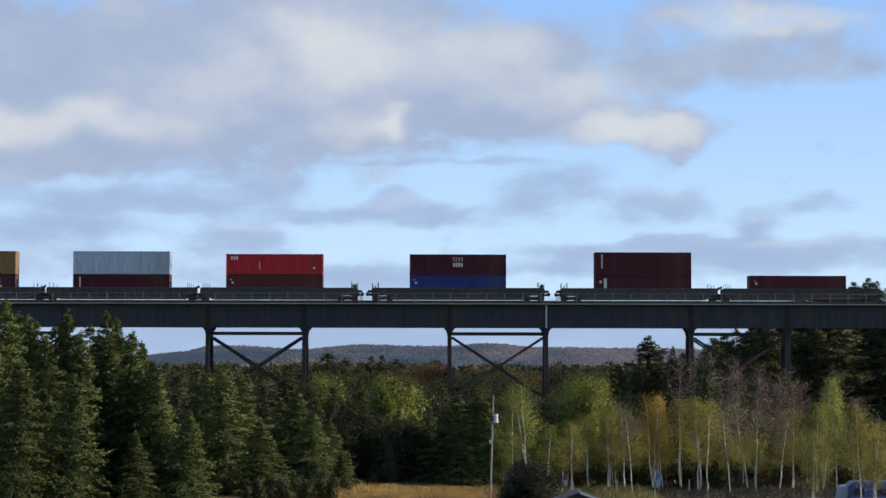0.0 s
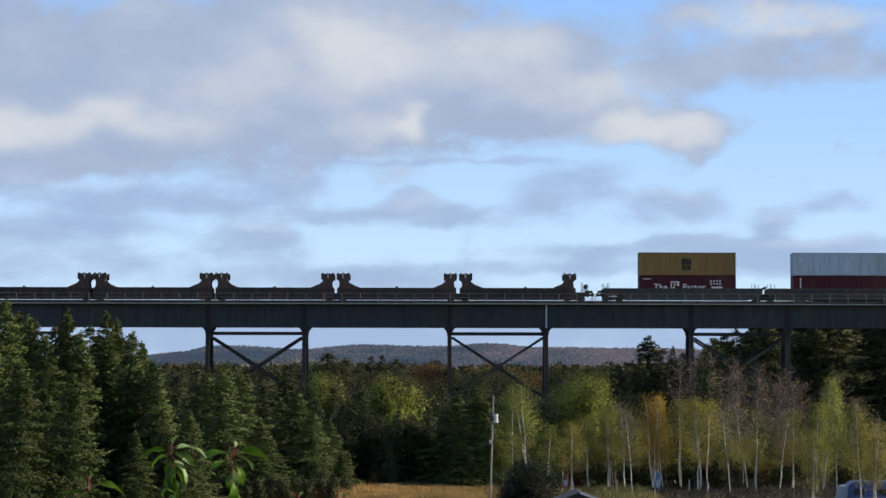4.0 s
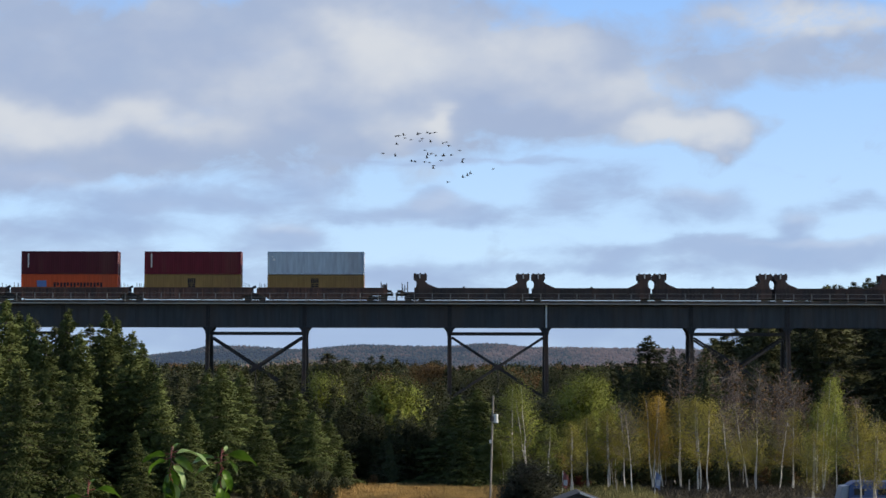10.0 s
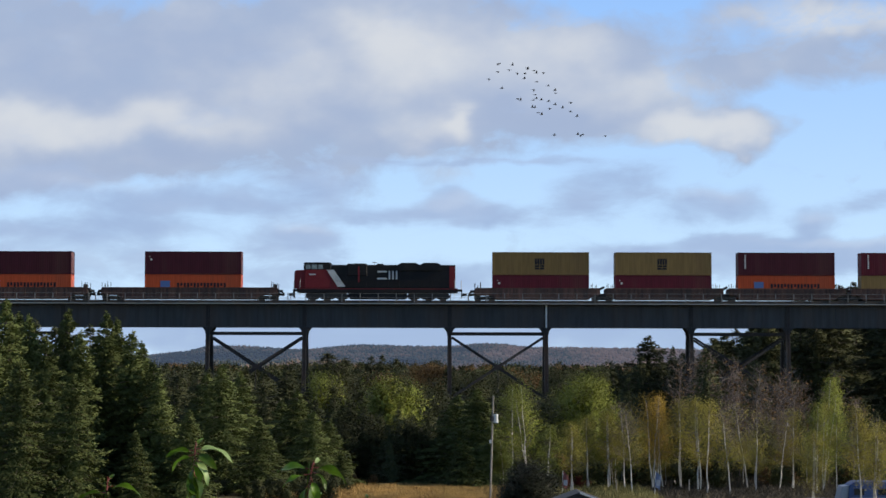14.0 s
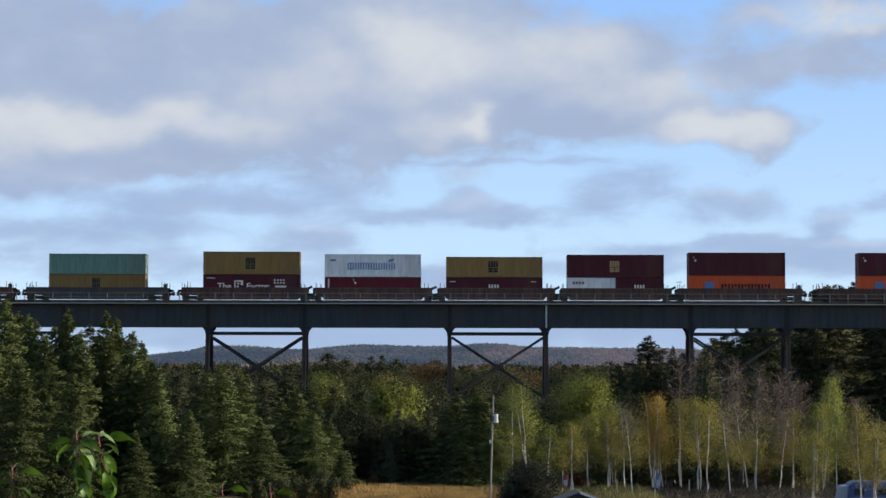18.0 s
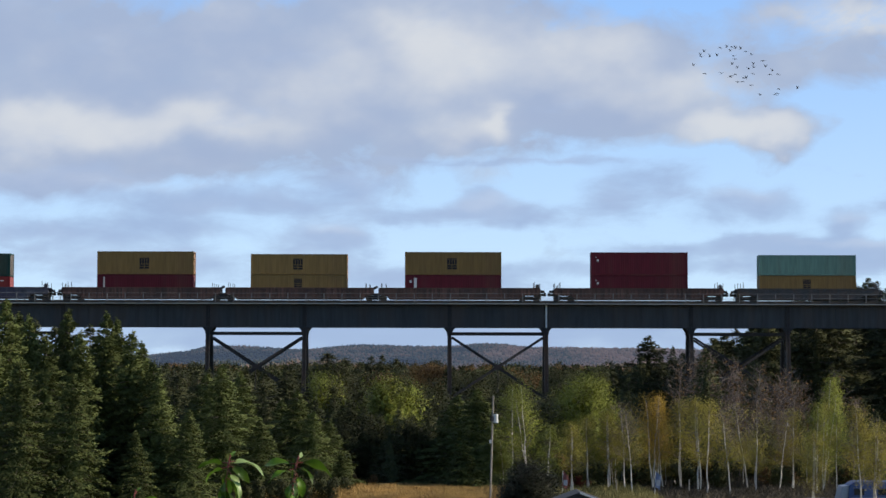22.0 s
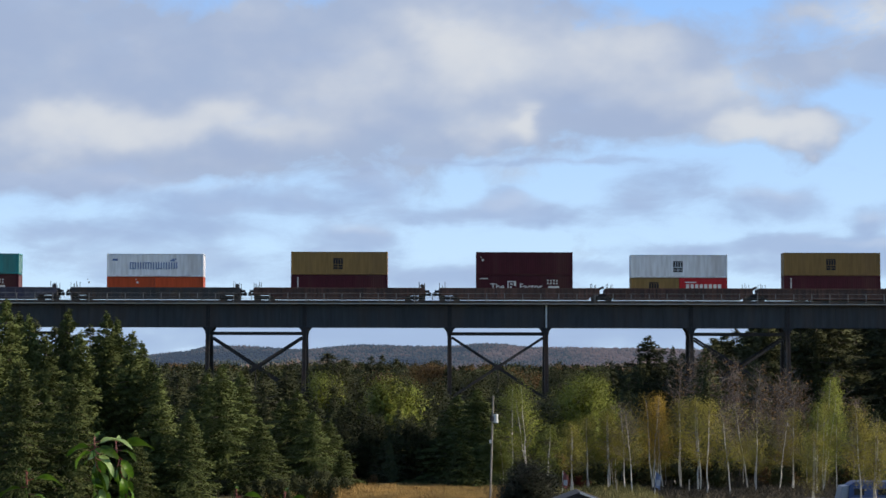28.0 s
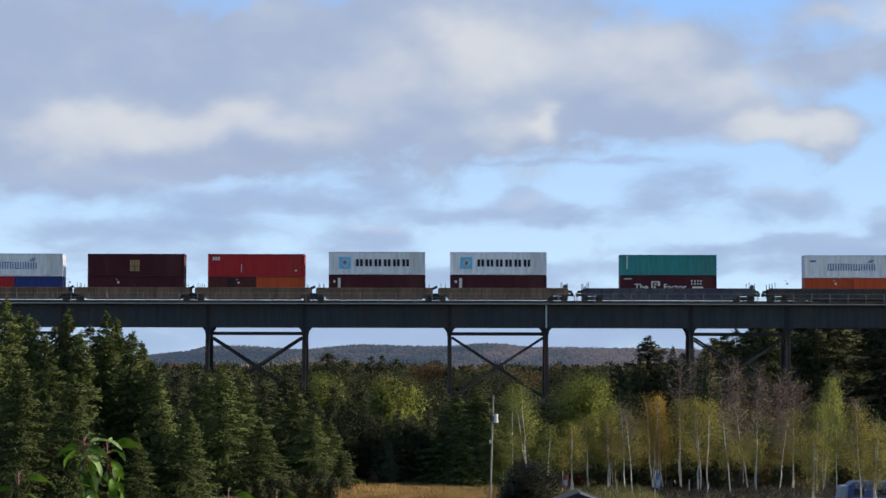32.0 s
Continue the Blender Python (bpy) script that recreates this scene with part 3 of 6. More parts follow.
def well_unit(a, b, outer_a, outer_b, paint, label):
    """One well platform from a to b (survey units). outer_a, outer_b: that end has a coupler and a bogie of its own;
    otherwise it shares the bogie at the joint, which belongs to the unit on its left."""
    xa, xb = along(a), along(b)
    mid = (xa + xb) / 2
    root = tagged(new("container_well_car"), label, "rail car", "double-stack train")
    put(root, mid)
    la, lb = xa - mid, xb - mid
    ia, ib = la + (0.55 if outer_a else 0.32), lb - (0.55 if outer_b else 0.32)
    wa, wb = ia + (2.6 if outer_a else 1.35), ib - (2.6 if outer_b else 1.35)
    for s in (-1, 1):
        y = s * 1.42
        g = Geo()
        g.prism([(ia, 0.95), (ia + 0.25, 0.80), (wa - 0.5, 0.80), (wa, 0.34), (wb, 0.34), (wb + 0.5, 0.80), (ib - 0.25, 0.80), (ib, 0.95), (ib, 1.55),
                 (ib - 0.1, 1.62), (ia + 0.1, 1.62), (ia, 1.55)], y - 0.05, y + 0.05)
        side = part("side_sill", g, paint, root)
        g = Geo()
        g.box(ia + 0.1, ib - 0.1, y - 0.11, y + 0.11, 1.56, 1.70)
        part("top_chord", g, paint, side)
        g = Geo().box(wa + 0.05, wb - 0.05, y - 0.12, y + 0.12, 0.26, 0.36)
        part("bottom_chord", g, paint, side)
        if s < 0:
            n = int((wb - wa) / 1.22)
            rib = Geo().box(-0.06, 0.06, -0.05, 0.0, 0.36, 1.56).mesh("rib")
            for i in range(n + 1):
                part("rib", rib, paint, side, at=pose(wa + 0.1 + (wb - wa - 0.2) * i / n, y - 0.052, 0))
    g = Geo()
    g.box(wa, wb, -1.36, 1.36, 0.28, 0.40)
    part("well_floor", g, M_WELL_DARK, root)
    for p, q in ((ia + 0.05, wa - 0.02), (wb + 0.02, ib - 0.05)):
        g = Geo().box(p, q, -1.36, 1.36, 0.98, 1.30)
        g.box(p + 0.2, q - 0.3, -0.5, 0.5, 1.30, 1.62)
        part("end_deck", g, M_WELL_DARK, root)
    if outer_a:
        bogie(root, la + 1.9)
        end_gear(root, la + 0.55, -1)
    if outer_b:
        bogie(root, lb - 1.9)
        end_gear(root, lb - 0.55, 1)
    else:
        bogie(root, lb)
        g = Geo()
        for y in (-0.9, 0.9):
            for d, top in ((-1.3, 2.3), (-0.8, 2.15), (0.7, 2.3), (1.25, 2.2)):
                g.tube((lb + d, y * 1.3, 1.35), (lb + d, y * 1.3, top), 0.035, n=6)
        g.box(lb - 0.5, lb + 0.5, -0.35, 0.35, 0.62, 1.0)
        g.tube((lb - 0.6, -1.0, 1.45), (lb + 0.2, -0.9, 1.85), 0.16, n=8)
        part("joint", g, M_WELL_DARK, root, "articulated joint with hoses")
    return root


def bulkhead_unit(a, b, outer_a, outer_b):
    """An empty well platform with a tall flared bulkhead at each end."""
    xa, xb = along(a), along(b)
    mid = (xa + xb) / 2
    root = tagged(new("bulkhead_well_car"), "empty dark rusty well car with tall flared end bulkheads", "rail car", "double-stack train")
    put(root, mid)
    la, lb = xa - mid, xb - mid
    ea, eb = la + (2.0 if outer_a else 0.02), lb - (2.0 if outer_b else 0.02)
    for s in (-1, 1):
        y = s * 1.42
        g = Geo().box(ea + 0.2, eb - 0.2, y - 0.05, y + 0.05, 0.36, 1.60)
        side = part("side_sill", g, M_BULKHEAD, root)
        part("top_chord", Geo().box(ea + 0.2, eb - 0.2, y - 0.11, y + 0.11, 1.56, 1.70), M_BULKHEAD, side)
        part("bottom_chord", Geo().box(ea + 1.2, eb - 1.2, y - 0.12, y + 0.12, 0.26, 0.36), M_BULKHEAD, side)
        if s < 0:
            rib = Geo().box(-0.05, 0.05, -0.09, 0.0, 0.38, 1.55).mesh("rib")
            for i in range(9):
                part("rib", rib, M_BULKHEAD, side, at=pose(ea + 1.6 + (eb - ea - 3.2) * i / 8, y - 0.052, 0))
            part("latch", Geo().box(-0.15, 0.15, y - 0.1, y + 0.1, 1.7, 1.86), M_WELL_DARK, side)
    part("well_floor", Geo().box(ea + 1.3, eb - 1.3, -1.36, 1.36, 0.28, 0.40), M_WELL_DARK, root)
    for e, s in ((ea, 1), (eb, -1)):
        g = Geo()
        out = [(0.22, 0.75), (3.3, 1.2), (3.3, 1.62), (1.95, 2.2), (1.6, 2.5), (1.58, 2.68), (1.78, 2.74), (1.80, 3.46), (0.12, 3.46), (0.12, 2.74), (0.38, 2.66),
               (0.50, 2.3), (0.42, 1.8), (0.22, 1.2)]
        g.prism([(e + s * p, q) for p, q in out], -1.38, -1.22)
        bulk = part("bulkhead", g, M_BULKHEAD, root, "tall flared end bulkhead")
        part("bulkhead", Geo().prism([(e + s * p, q) for p, q in out], 1.22, 1.38), M_BULKHEAD, root, "tall flared end bulkhead")
        g = Geo()
        g.box(min(e + s * 0.62, e + s * 1.45), max(e + s * 0.62, e + s * 1.45), -1.2, 1.2, 0.7, 3.36)
        part("bulkhead_wall", g, M_BULKHEAD, bulk)
        g = Geo()
        for p in (0.2, 0.85, 1.5):
            g.box(min(e + s * p, e + s * (p + 0.22)), max(e + s * p, e + s * (p + 0.22)), -1.4, -1.0, 3.462, 3.56)
        part("top_lug", g, M_BULKHEAD, bulk)
        g = Geo().box(min(e + s * 0.85, e + s * 0.98), max(e + s * 0.85, e + s * 0.98), -1.41, -1.385, 2.9, 3.42)
        part("placard", g, M_METAL_GREY, bulk, "small pale vertical plate")
    if outer_a:
        bogie(root, la + 2.3)
        end_gear(root, la + 0.55, -1)
        part("draft_sill", Geo().box(la + 0.4, ea + 1.0, -0.4, 0.4, 0.7, 1.2), M_WELL_DARK, root)
    if outer_b:
        bogie(root, lb - 2.3)
        end_gear(root, lb - 0.55, 1)
        part("draft_sill", Geo().box(eb - 1.0, lb - 0.4, -0.4, 0.4, 0.7, 1.2), M_WELL_DARK, root)
    else:
        bogie(root, lb)
        part("joint", Geo().box(lb - 0.7, lb + 0.7, -0.35, 0.35, 0.62, 1.05), M_WELL_DARK, root)
    return root


# -- containers
def corrugated(length, tall, x0, z0, depth=0.010):
    """A pressed steel wall in x, z with trapezoid folds; the outer skin faces -y."""
    pts, pitch = [], 0.278
    n = int(length / pitch)
    pitch = length / n
    for i in range(n):
        b = x0 + i * pitch
        pts += [(b, 0.0), (b + pitch * 0.27, 0.0), (b + pitch * 0.5, depth), (b + pitch * 0.77, depth)]
    pts.append((x0 + length, 0.0))
    verts = [(p, q, z) for z in (z0, z0 + tall) for p, q in pts]
    verts += [(p, q + 0.02, z) for z in (z0, z0 + tall) for p, q in pts]
    k = len(pts)
    faces = [(i, i + 1, k + i + 1, k + i) for i in range(k - 1)]
    faces += [(2 * k + i + 1, 2 * k + i, 3 * k + i, 3 * k + i + 1) for i in range(k - 1)]
    return soup("side_panel", verts, faces)


def container_meshes(length, tall):
    h, w = length / 2, 1.219
    fr = Geo()
    for x in (-h, h - 0.16):
        for y in (-w, w - 0.14):
            fr.box(x, x + 0.16, y, y + 0.14, 0.16, tall - 0.12)
    for y in (-w, w - 0.08):
        fr.box(-h + 0.16, h - 0.16, y, y + 0.08, tall - 0.09, tall - 0.01)
        fr.box(-h + 0.16, h - 0.16, y, y + 0.08, 0.02, 0.18)
    for x in (-h, h - 0.1):
        fr.box(x, x + 0.1, -w + 0.14, w - 0.14, tall - 0.12, tall - 0.01)
        fr.box(x, x + 0.1, -w + 0.14, w - 0.14, 0.02, 0.16)
    cast = Geo().box(-0.09, 0.09, -0.08, 0.08, -0.06, 0.06).mesh("corner_casting", bevel=0.012)
    side = corrugated(length - 0.32, tall - 0.27, -h + 0.16, 0.18)
    plain = corrugated(length - 0.32, tall - 0.27, -h + 0.16, 0.18, 0.004)
    end = corrugated(2.16, tall - 0.28, -1.08, 0.16)
    roof = Geo().box(-h + 0.1, h - 0.1, -w + 0.08, w - 0.08, tall - 0.06, tall - 0.03)
    n = int(length / 0.4)
    for i in range(n):
        x = -h + 0.25 + (length - 0.5) * i / n
        roof.box(x, x + 0.16, -w + 0.2, w - 0.2, tall - 0.03, tall - 0.015)
    door = Geo().box(-0.02, 0.02, -0.53, 0.53, 0.17, tall - 0.13)
    for z in (0.28, 0.5, 0.72):
        door.box(0.02, 0.035, -0.48, 0.48, z * tall - 0.25, z * tall + 0.2)
    bars = Geo()
    for y in (-0.3, 0.3):
        bars.tube((0.06, y, 0.1), (0.06, y, tall - 0.08), 0.018, n=6)
        bars.box(0.03, 0.09, y - 0.06, y + 0.06, 0.9, 0.98)
    floor = Geo().box(-h + 0.1, h - 0.1, -w + 0.08, w - 0.08, 0.10, 0.16)
    return dict(frame=fr.mesh("frame"), cast=cast, side=side, plain=plain, end=end, roof=roof.mesh("roof"), door=door.mesh("door"), bars=bars.mesh("locking_bars"),
                floor=floor.mesh("floor"), length=length, tall=tall)


FORMS = {"HC": container_meshes(12.192, 2.896), "ST": container_meshes(12.192, 2.591), "TW": container_meshes(6.058, 2.591)}
COLOURS = {
    "maroon": ((0.052, 0.007, 0.014), "dark maroon"), "wine": ((0.088, 0.008, 0.017), "wine red"), "red": ((0.34, 0.017, 0.022), "bright red"),
    "tan": ((0.190, 0.120, 0.043), "ochre yellow"), "grey": ((0.31, 0.39, 0.48), "pale blue-grey"), "white": ((0.58, 0.62, 0.67), "white"),
    "orange": ((0.42, 0.065, 0.02), "orange-red"), "teal": ((0.027, 0.20, 0.20), "teal green"), "sea": ((0.10, 0.19, 0.165), "faded sea-green"),
    "green": ((0.012, 0.048, 0.040), "dark green"), "brick": ((0.19, 0.018, 0.02), "dull red"), "navy": ((0.02, 0.035, 0.15), "navy blue"), "brown": ((0.075, 0.018, 0.018), "brown-maroon"),
}


def sign_plate(parent, name, material, pieces, y, label=""):
    """Painted marks, each (x0, x1, z0, z1), just proud of the folds."""
    for a, b, c, d in pieces:
        part(name, Geo().box(a, b, y - 0.003, y + 0.001, c, d), material, parent, label)


def words(parent, text, x, z, size, material, y):
    cu = bpy.data.curves.new("words", "FONT")
    cu.body, cu.size, cu.extrude, cu.offset = text, size, 0.002, 0.012 * size
    tmp = bpy.data.objects.new("words", cu)
    scene.collection.objects.link(tmp)
    dg = bpy.context.evaluated_depsgraph_get()
    me = bpy.data.meshes.new_from_object(tmp.evaluated_get(dg))
    bpy.data.objects.remove(tmp)
    for v in me.vertices:
        v.co = Vector((v.co.x, -v.co.z, v.co.y))
    me.materials.clear()
    return part("lettering", me, material, parent, f"the word {text} in white letters", at=pose(x, y, z))


def rough_letters(x, z, w, h, n, gap=0.25, lift=0.0):
    """n plain upright bars in a row of width w."""
    step = w / n
    return [(x + i * step, x + i * step + step * (1 - gap), z + (lift if i % 3 == 1 else 0), z + h) for i in range(n)]


def emblem(x, z, s):
    """A dark square emblem, taller than wide: strokes of plain blocks close together over a low row."""
    w = 0.8 * s
    p = [(x + w * a, x + w * b, z + s * c, z + s * d) for a, b, c, d in
         ((0.0, 1.0, 0.88, 0.96), (0.0, 0.20, 0.46, 0.86), (0.27, 0.47, 0.46, 0.86), (0.54, 0.74, 0.46, 0.86), (0.81, 1.0, 0.46, 0.86),
          (0.0, 0.46, 0.04, 0.20), (0.0, 0.46, 0.25, 0.40), (0.54, 1.0, 0.04, 0.20), (0.54, 1.0, 0.25, 0.40))]
    return p


def container(form, colour, x, z, sign=""):
    f = FORMS[form]
    rgb, word = COLOURS[colour]
    h, tall = f["length"] / 2, f["tall"]
    size = "short twenty-foot" if form == "TW" else "long"
    root = tagged(new("shipping_container"), f"{word} corrugated steel {size} shipping container on a well car", "container", "containers on the train")
    put(root, x, TRACK, z)
    tint = 0.88 + 0.24 * random.random()
    parts = [part("frame", f["frame"], M_PAINT, root),
             part("side_panel", f["plain" if colour in ("white", "grey") else "side"], M_PAINT, root, at=pose(0, -1.219 + 0.012, 0)),
             part("side_panel", f["side"], M_PAINT, root, at=pose(0, 1.219 - 0.012, 0, rz=180)),
             part("roof", f["roof"], M_PAINT, root), part("floor", f["floor"], M_PAINT, root),
             part("front_panel", f["end"], M_PAINT, root, at=pose(-h + 0.03, 0, 0, rz=-90))]
    for y in (-0.54, 0.54):
        d = part("door", f["door"], M_PAINT, root, at=pose(h - 0.07, y, 0))
        parts += [d, part("locking_bars", f["bars"], M_PAINT, d)]
    for cx in (-h + 0.085, h - 0.085):
        for cy in (-1.145, 1.145):
            for cz in (0.055, tall - 0.055):
                part("corner_casting", f["cast"], M_PAINT, root, at=pose(cx, cy, cz)).color = (*rgb, 1)
    for o in parts:
        # doors and their bars are coloured paler and pinker than the sides
        door_pale = 0.0 if o.name.split(".")[0] not in ("door", "locking_bars") else 0.09
        o.color = (rgb[0] * tint + door_pale * 1.5, rgb[1] * tint + door_pale, rgb[2] * tint + door_pale, 1)
    y = -1.214
    if sign == "box":          # square emblem on a dark ground
        sign_plate(root, "emblem", M_SIGN_DARK, emblem(-0.75, tall * 0.22, 1.5), y, "dark square emblem")
    elif sign == "boxgold":
        sign_plate(root, "emblem", M_SIGN_GOLD, emblem(-0.75, tall * 0.22, 1.5), y, "yellow square emblem")
    elif sign == "boxlow":
        sign_plate(root, "emblem", M_SIGN_DARK, emblem(-0.6, 1.25, 1.2), y, "dark square emblem")
    elif sign == "name":       # a square emblem and a dark name in bars
        sign_plate(root, "emblem", M_SIGN_BLUE, [(-4.8, -3.3, 0.75, 2.25)], y, "light blue square emblem")
        sign_plate(root, "star", M_SIGN_WHITE, [(-4.3, -3.8, 1.2, 1.8), (-4.12, -3.98, 0.95, 2.05), (-4.5, -3.6, 1.43, 1.57)], y - 0.004)
        g = []
        for i in range(6):
            a = -2.65 + i * 1.17
            g += [(a, a + 0.34, 1.05, 1.95), (a + 0.5, a + 0.84, 1.05, 1.95)]
        sign_plate(root, "name_bar", M_SIGN_DARK, g, y, "dark name in plain bars")
    elif sign == "longname":
        g = rough_letters(-3.2, 0.95, 6.2, 0.85, 19, 0.62, 0.0) + [(-3.2, -2.5, 1.72, 1.8), (-3.2, -2.5, 0.95, 1.03), (-1.5, -0.6, 1.72, 1.8), (0.2, 0.9, 0.95, 1.03)]
        sign_plate(root, "name_bar", M_SIGN_NAVY, g, y, "blue name in plain bars")
        sign_plate(root, "arc_mark", M_SIGN_NAVY, [(1.9, 2.5, 1.95, 2.1), (2.1, 2.7, 2.15, 2.28), (-5.4, -4.7, 2.0, 2.25)], y)
    elif sign == "factor":
        words(root, "The", -4.3, 1.05, 1.12, M_SIGN_WHITE, y)
        words(root, "Factor", -0.65, 1.05, 1.12, M_SIGN_WHITE, y)
        sign_plate(root, "emblem", M_SIGN_WHITE, [(-2.15, -1.05, 2.0, 2.15), (-1.35, -1.05, 1.55, 2.0), (-2.15, -2.0, 1.05, 2.0), (-1.85, -1.6, 1.05, 1.5), (-1.6, -1.1, 1.05, 1.2), (-1.8, -1.5, 1.65, 1.85)], y)
        sign_plate(root, "small_mark", M_SIGN_WHITE,
                   [(2.85 + 0.38 * i, 3.05 + 0.38 * i, zz, zz + 0.2) for zz in (1.75, 2.1) for i in range(4)] + [(3.0, 4.4, 1.25, 1.5), (-5.6, -4.6, 2.4, 2.5)], y,
                   "rows of small white marks")
    elif sign == "stars":
        sign_plate(root, "small_mark", M_SIGN_WHITE, [(-0.65 + 0.36 * i, -0.47 + 0.36 * i, zz, zz + 0.16) for zz in (1.75, 2.02) for i in range(4)], y)
        sign_plate(root, "name_bar", M_SIGN_WHITE, rough_letters(-0.6, 1.0, 1.3, 0.5, 4, 0.3), y)
    elif sign == "corner":
        sign_plate(root, "name_bar", M_SIGN_WHITE, rough_letters(-5.5, tall * 0.72, 1.0, 0.42, 3, 0.3), y)
        sign_plate(root, "number_bar", M_SIGN_WHITE, [(-1.9, -1.82, 0.6, 1.6), (4.9, 5.15, 0.7, 0.9)], y)
    elif sign == "upright":
        sign_plate(root, "name_bar", M_SIGN_WHITE, [(-5.3, -5.12, tall * 0.3 + 0.22 * i, tall * 0.3 + 0.17 + 0.22 * i) for i in range(8)], y)
    elif sign == "lowname":
        sign_plate(root, "name_bar", M_SIGN_DARK, rough_letters(-2.0, 1.3, 6.3, 0.55, 15, 0.35, 0.15), y)
        sign_plate(root, "emblem", M_SIGN_NAVY, [(-4.1, -2.9, 1.3, 2.1)], y, "blue square emblem")
    elif sign == "script":
        sign_plate(root, "name_bar", M_SIGN_WHITE, rough_letters(-2.2, 1.15, 4.6, 0.62, 8, 0.3, 0.12) + [(-2.3, -0.9, 1.95, 2.1)], y, "white name in plain bars")
    elif sign == "redmark":
        sign_plate(root, "name_bar", M_RED, rough_letters(-2.4, 1.75, 1.6, 0.35, 4, 0.3), y)
    elif sign == "smallmid":
        sign_plate(root, "name_bar", M_SIGN_WHITE, rough_letters(-0.7, 1.2, 1.4, 0.5, 4, 0.4), y)
        sign_plate(root, "number_bar", M_SIGN_WHITE, [(-5.6, -4.9, 2.0, 2.1), (4.6, 5.3, 2.0, 2.1)], y)
    elif sign == "topname":
        sign_plate(root, "name_bar", M_METAL_GREY, rough_letters(-1.3, 1.85, 2.4, 0.42, 7, 0.3, 0.1), y, "pale name in plain bars")
    elif sign == "mark":
        sign_plate(root, "number_bar", M_SIGN_WHITE, [(-5.4, -5.15, 1.75, 2.0), (-5.55, -5.4, 2.2, 2.3)], y)
    elif sign == "plate":
        sign_plate(root, "placard", M_METAL_GREY, [(-4.95, -4.6, 1.25, 2.5), (-5.5, -5.25, 1.9, 2.2)], y, "pale placard")
    elif sign == "pole":
        sign_plate(root, "placard", M_METAL_GREY, [(-2.6, -2.45, 1.2, 2.4)], y)
    return root


def load(left, low, top, low_sign="", top_sign=""):
    """Stacked containers on a well: left is the survey mark of their left end; low and top are (form, colour) or a pair of short ones."""
    x = along(left) + 6.1
    z = RAIL + 0.44
    if isinstance(low[0], tuple):
        for (form, colour, sg), dx in zip(low, (-3.06, 3.06)):
            container(form, colour, x + dx, z, sg)
        z += 2.591 + 0.02
    else:
        container(low[0], low[1], x, z, low_sign)
        z += FORMS[low[0]]["tall"] + 0.02
    if top:
        container(top[0], top[1], x, z, top_sign)


LB = "rusty brown container well car with ribbed sides"
LD = "dark container well car with ribbed steel sides"
LT = "faded tan-brown container well car with ribbed sides"
LG = "grey container well car with scrawled sides"


def string(marks, paint, label, first=True, last=True):
    """A car of several platforms joined at shared bogies."""
    for i, (a, b) in enumerate(zip(marks, marks[1:])):
        well_unit(a, b, first and i == 0, last and i == len(marks) - 2, paint, label)


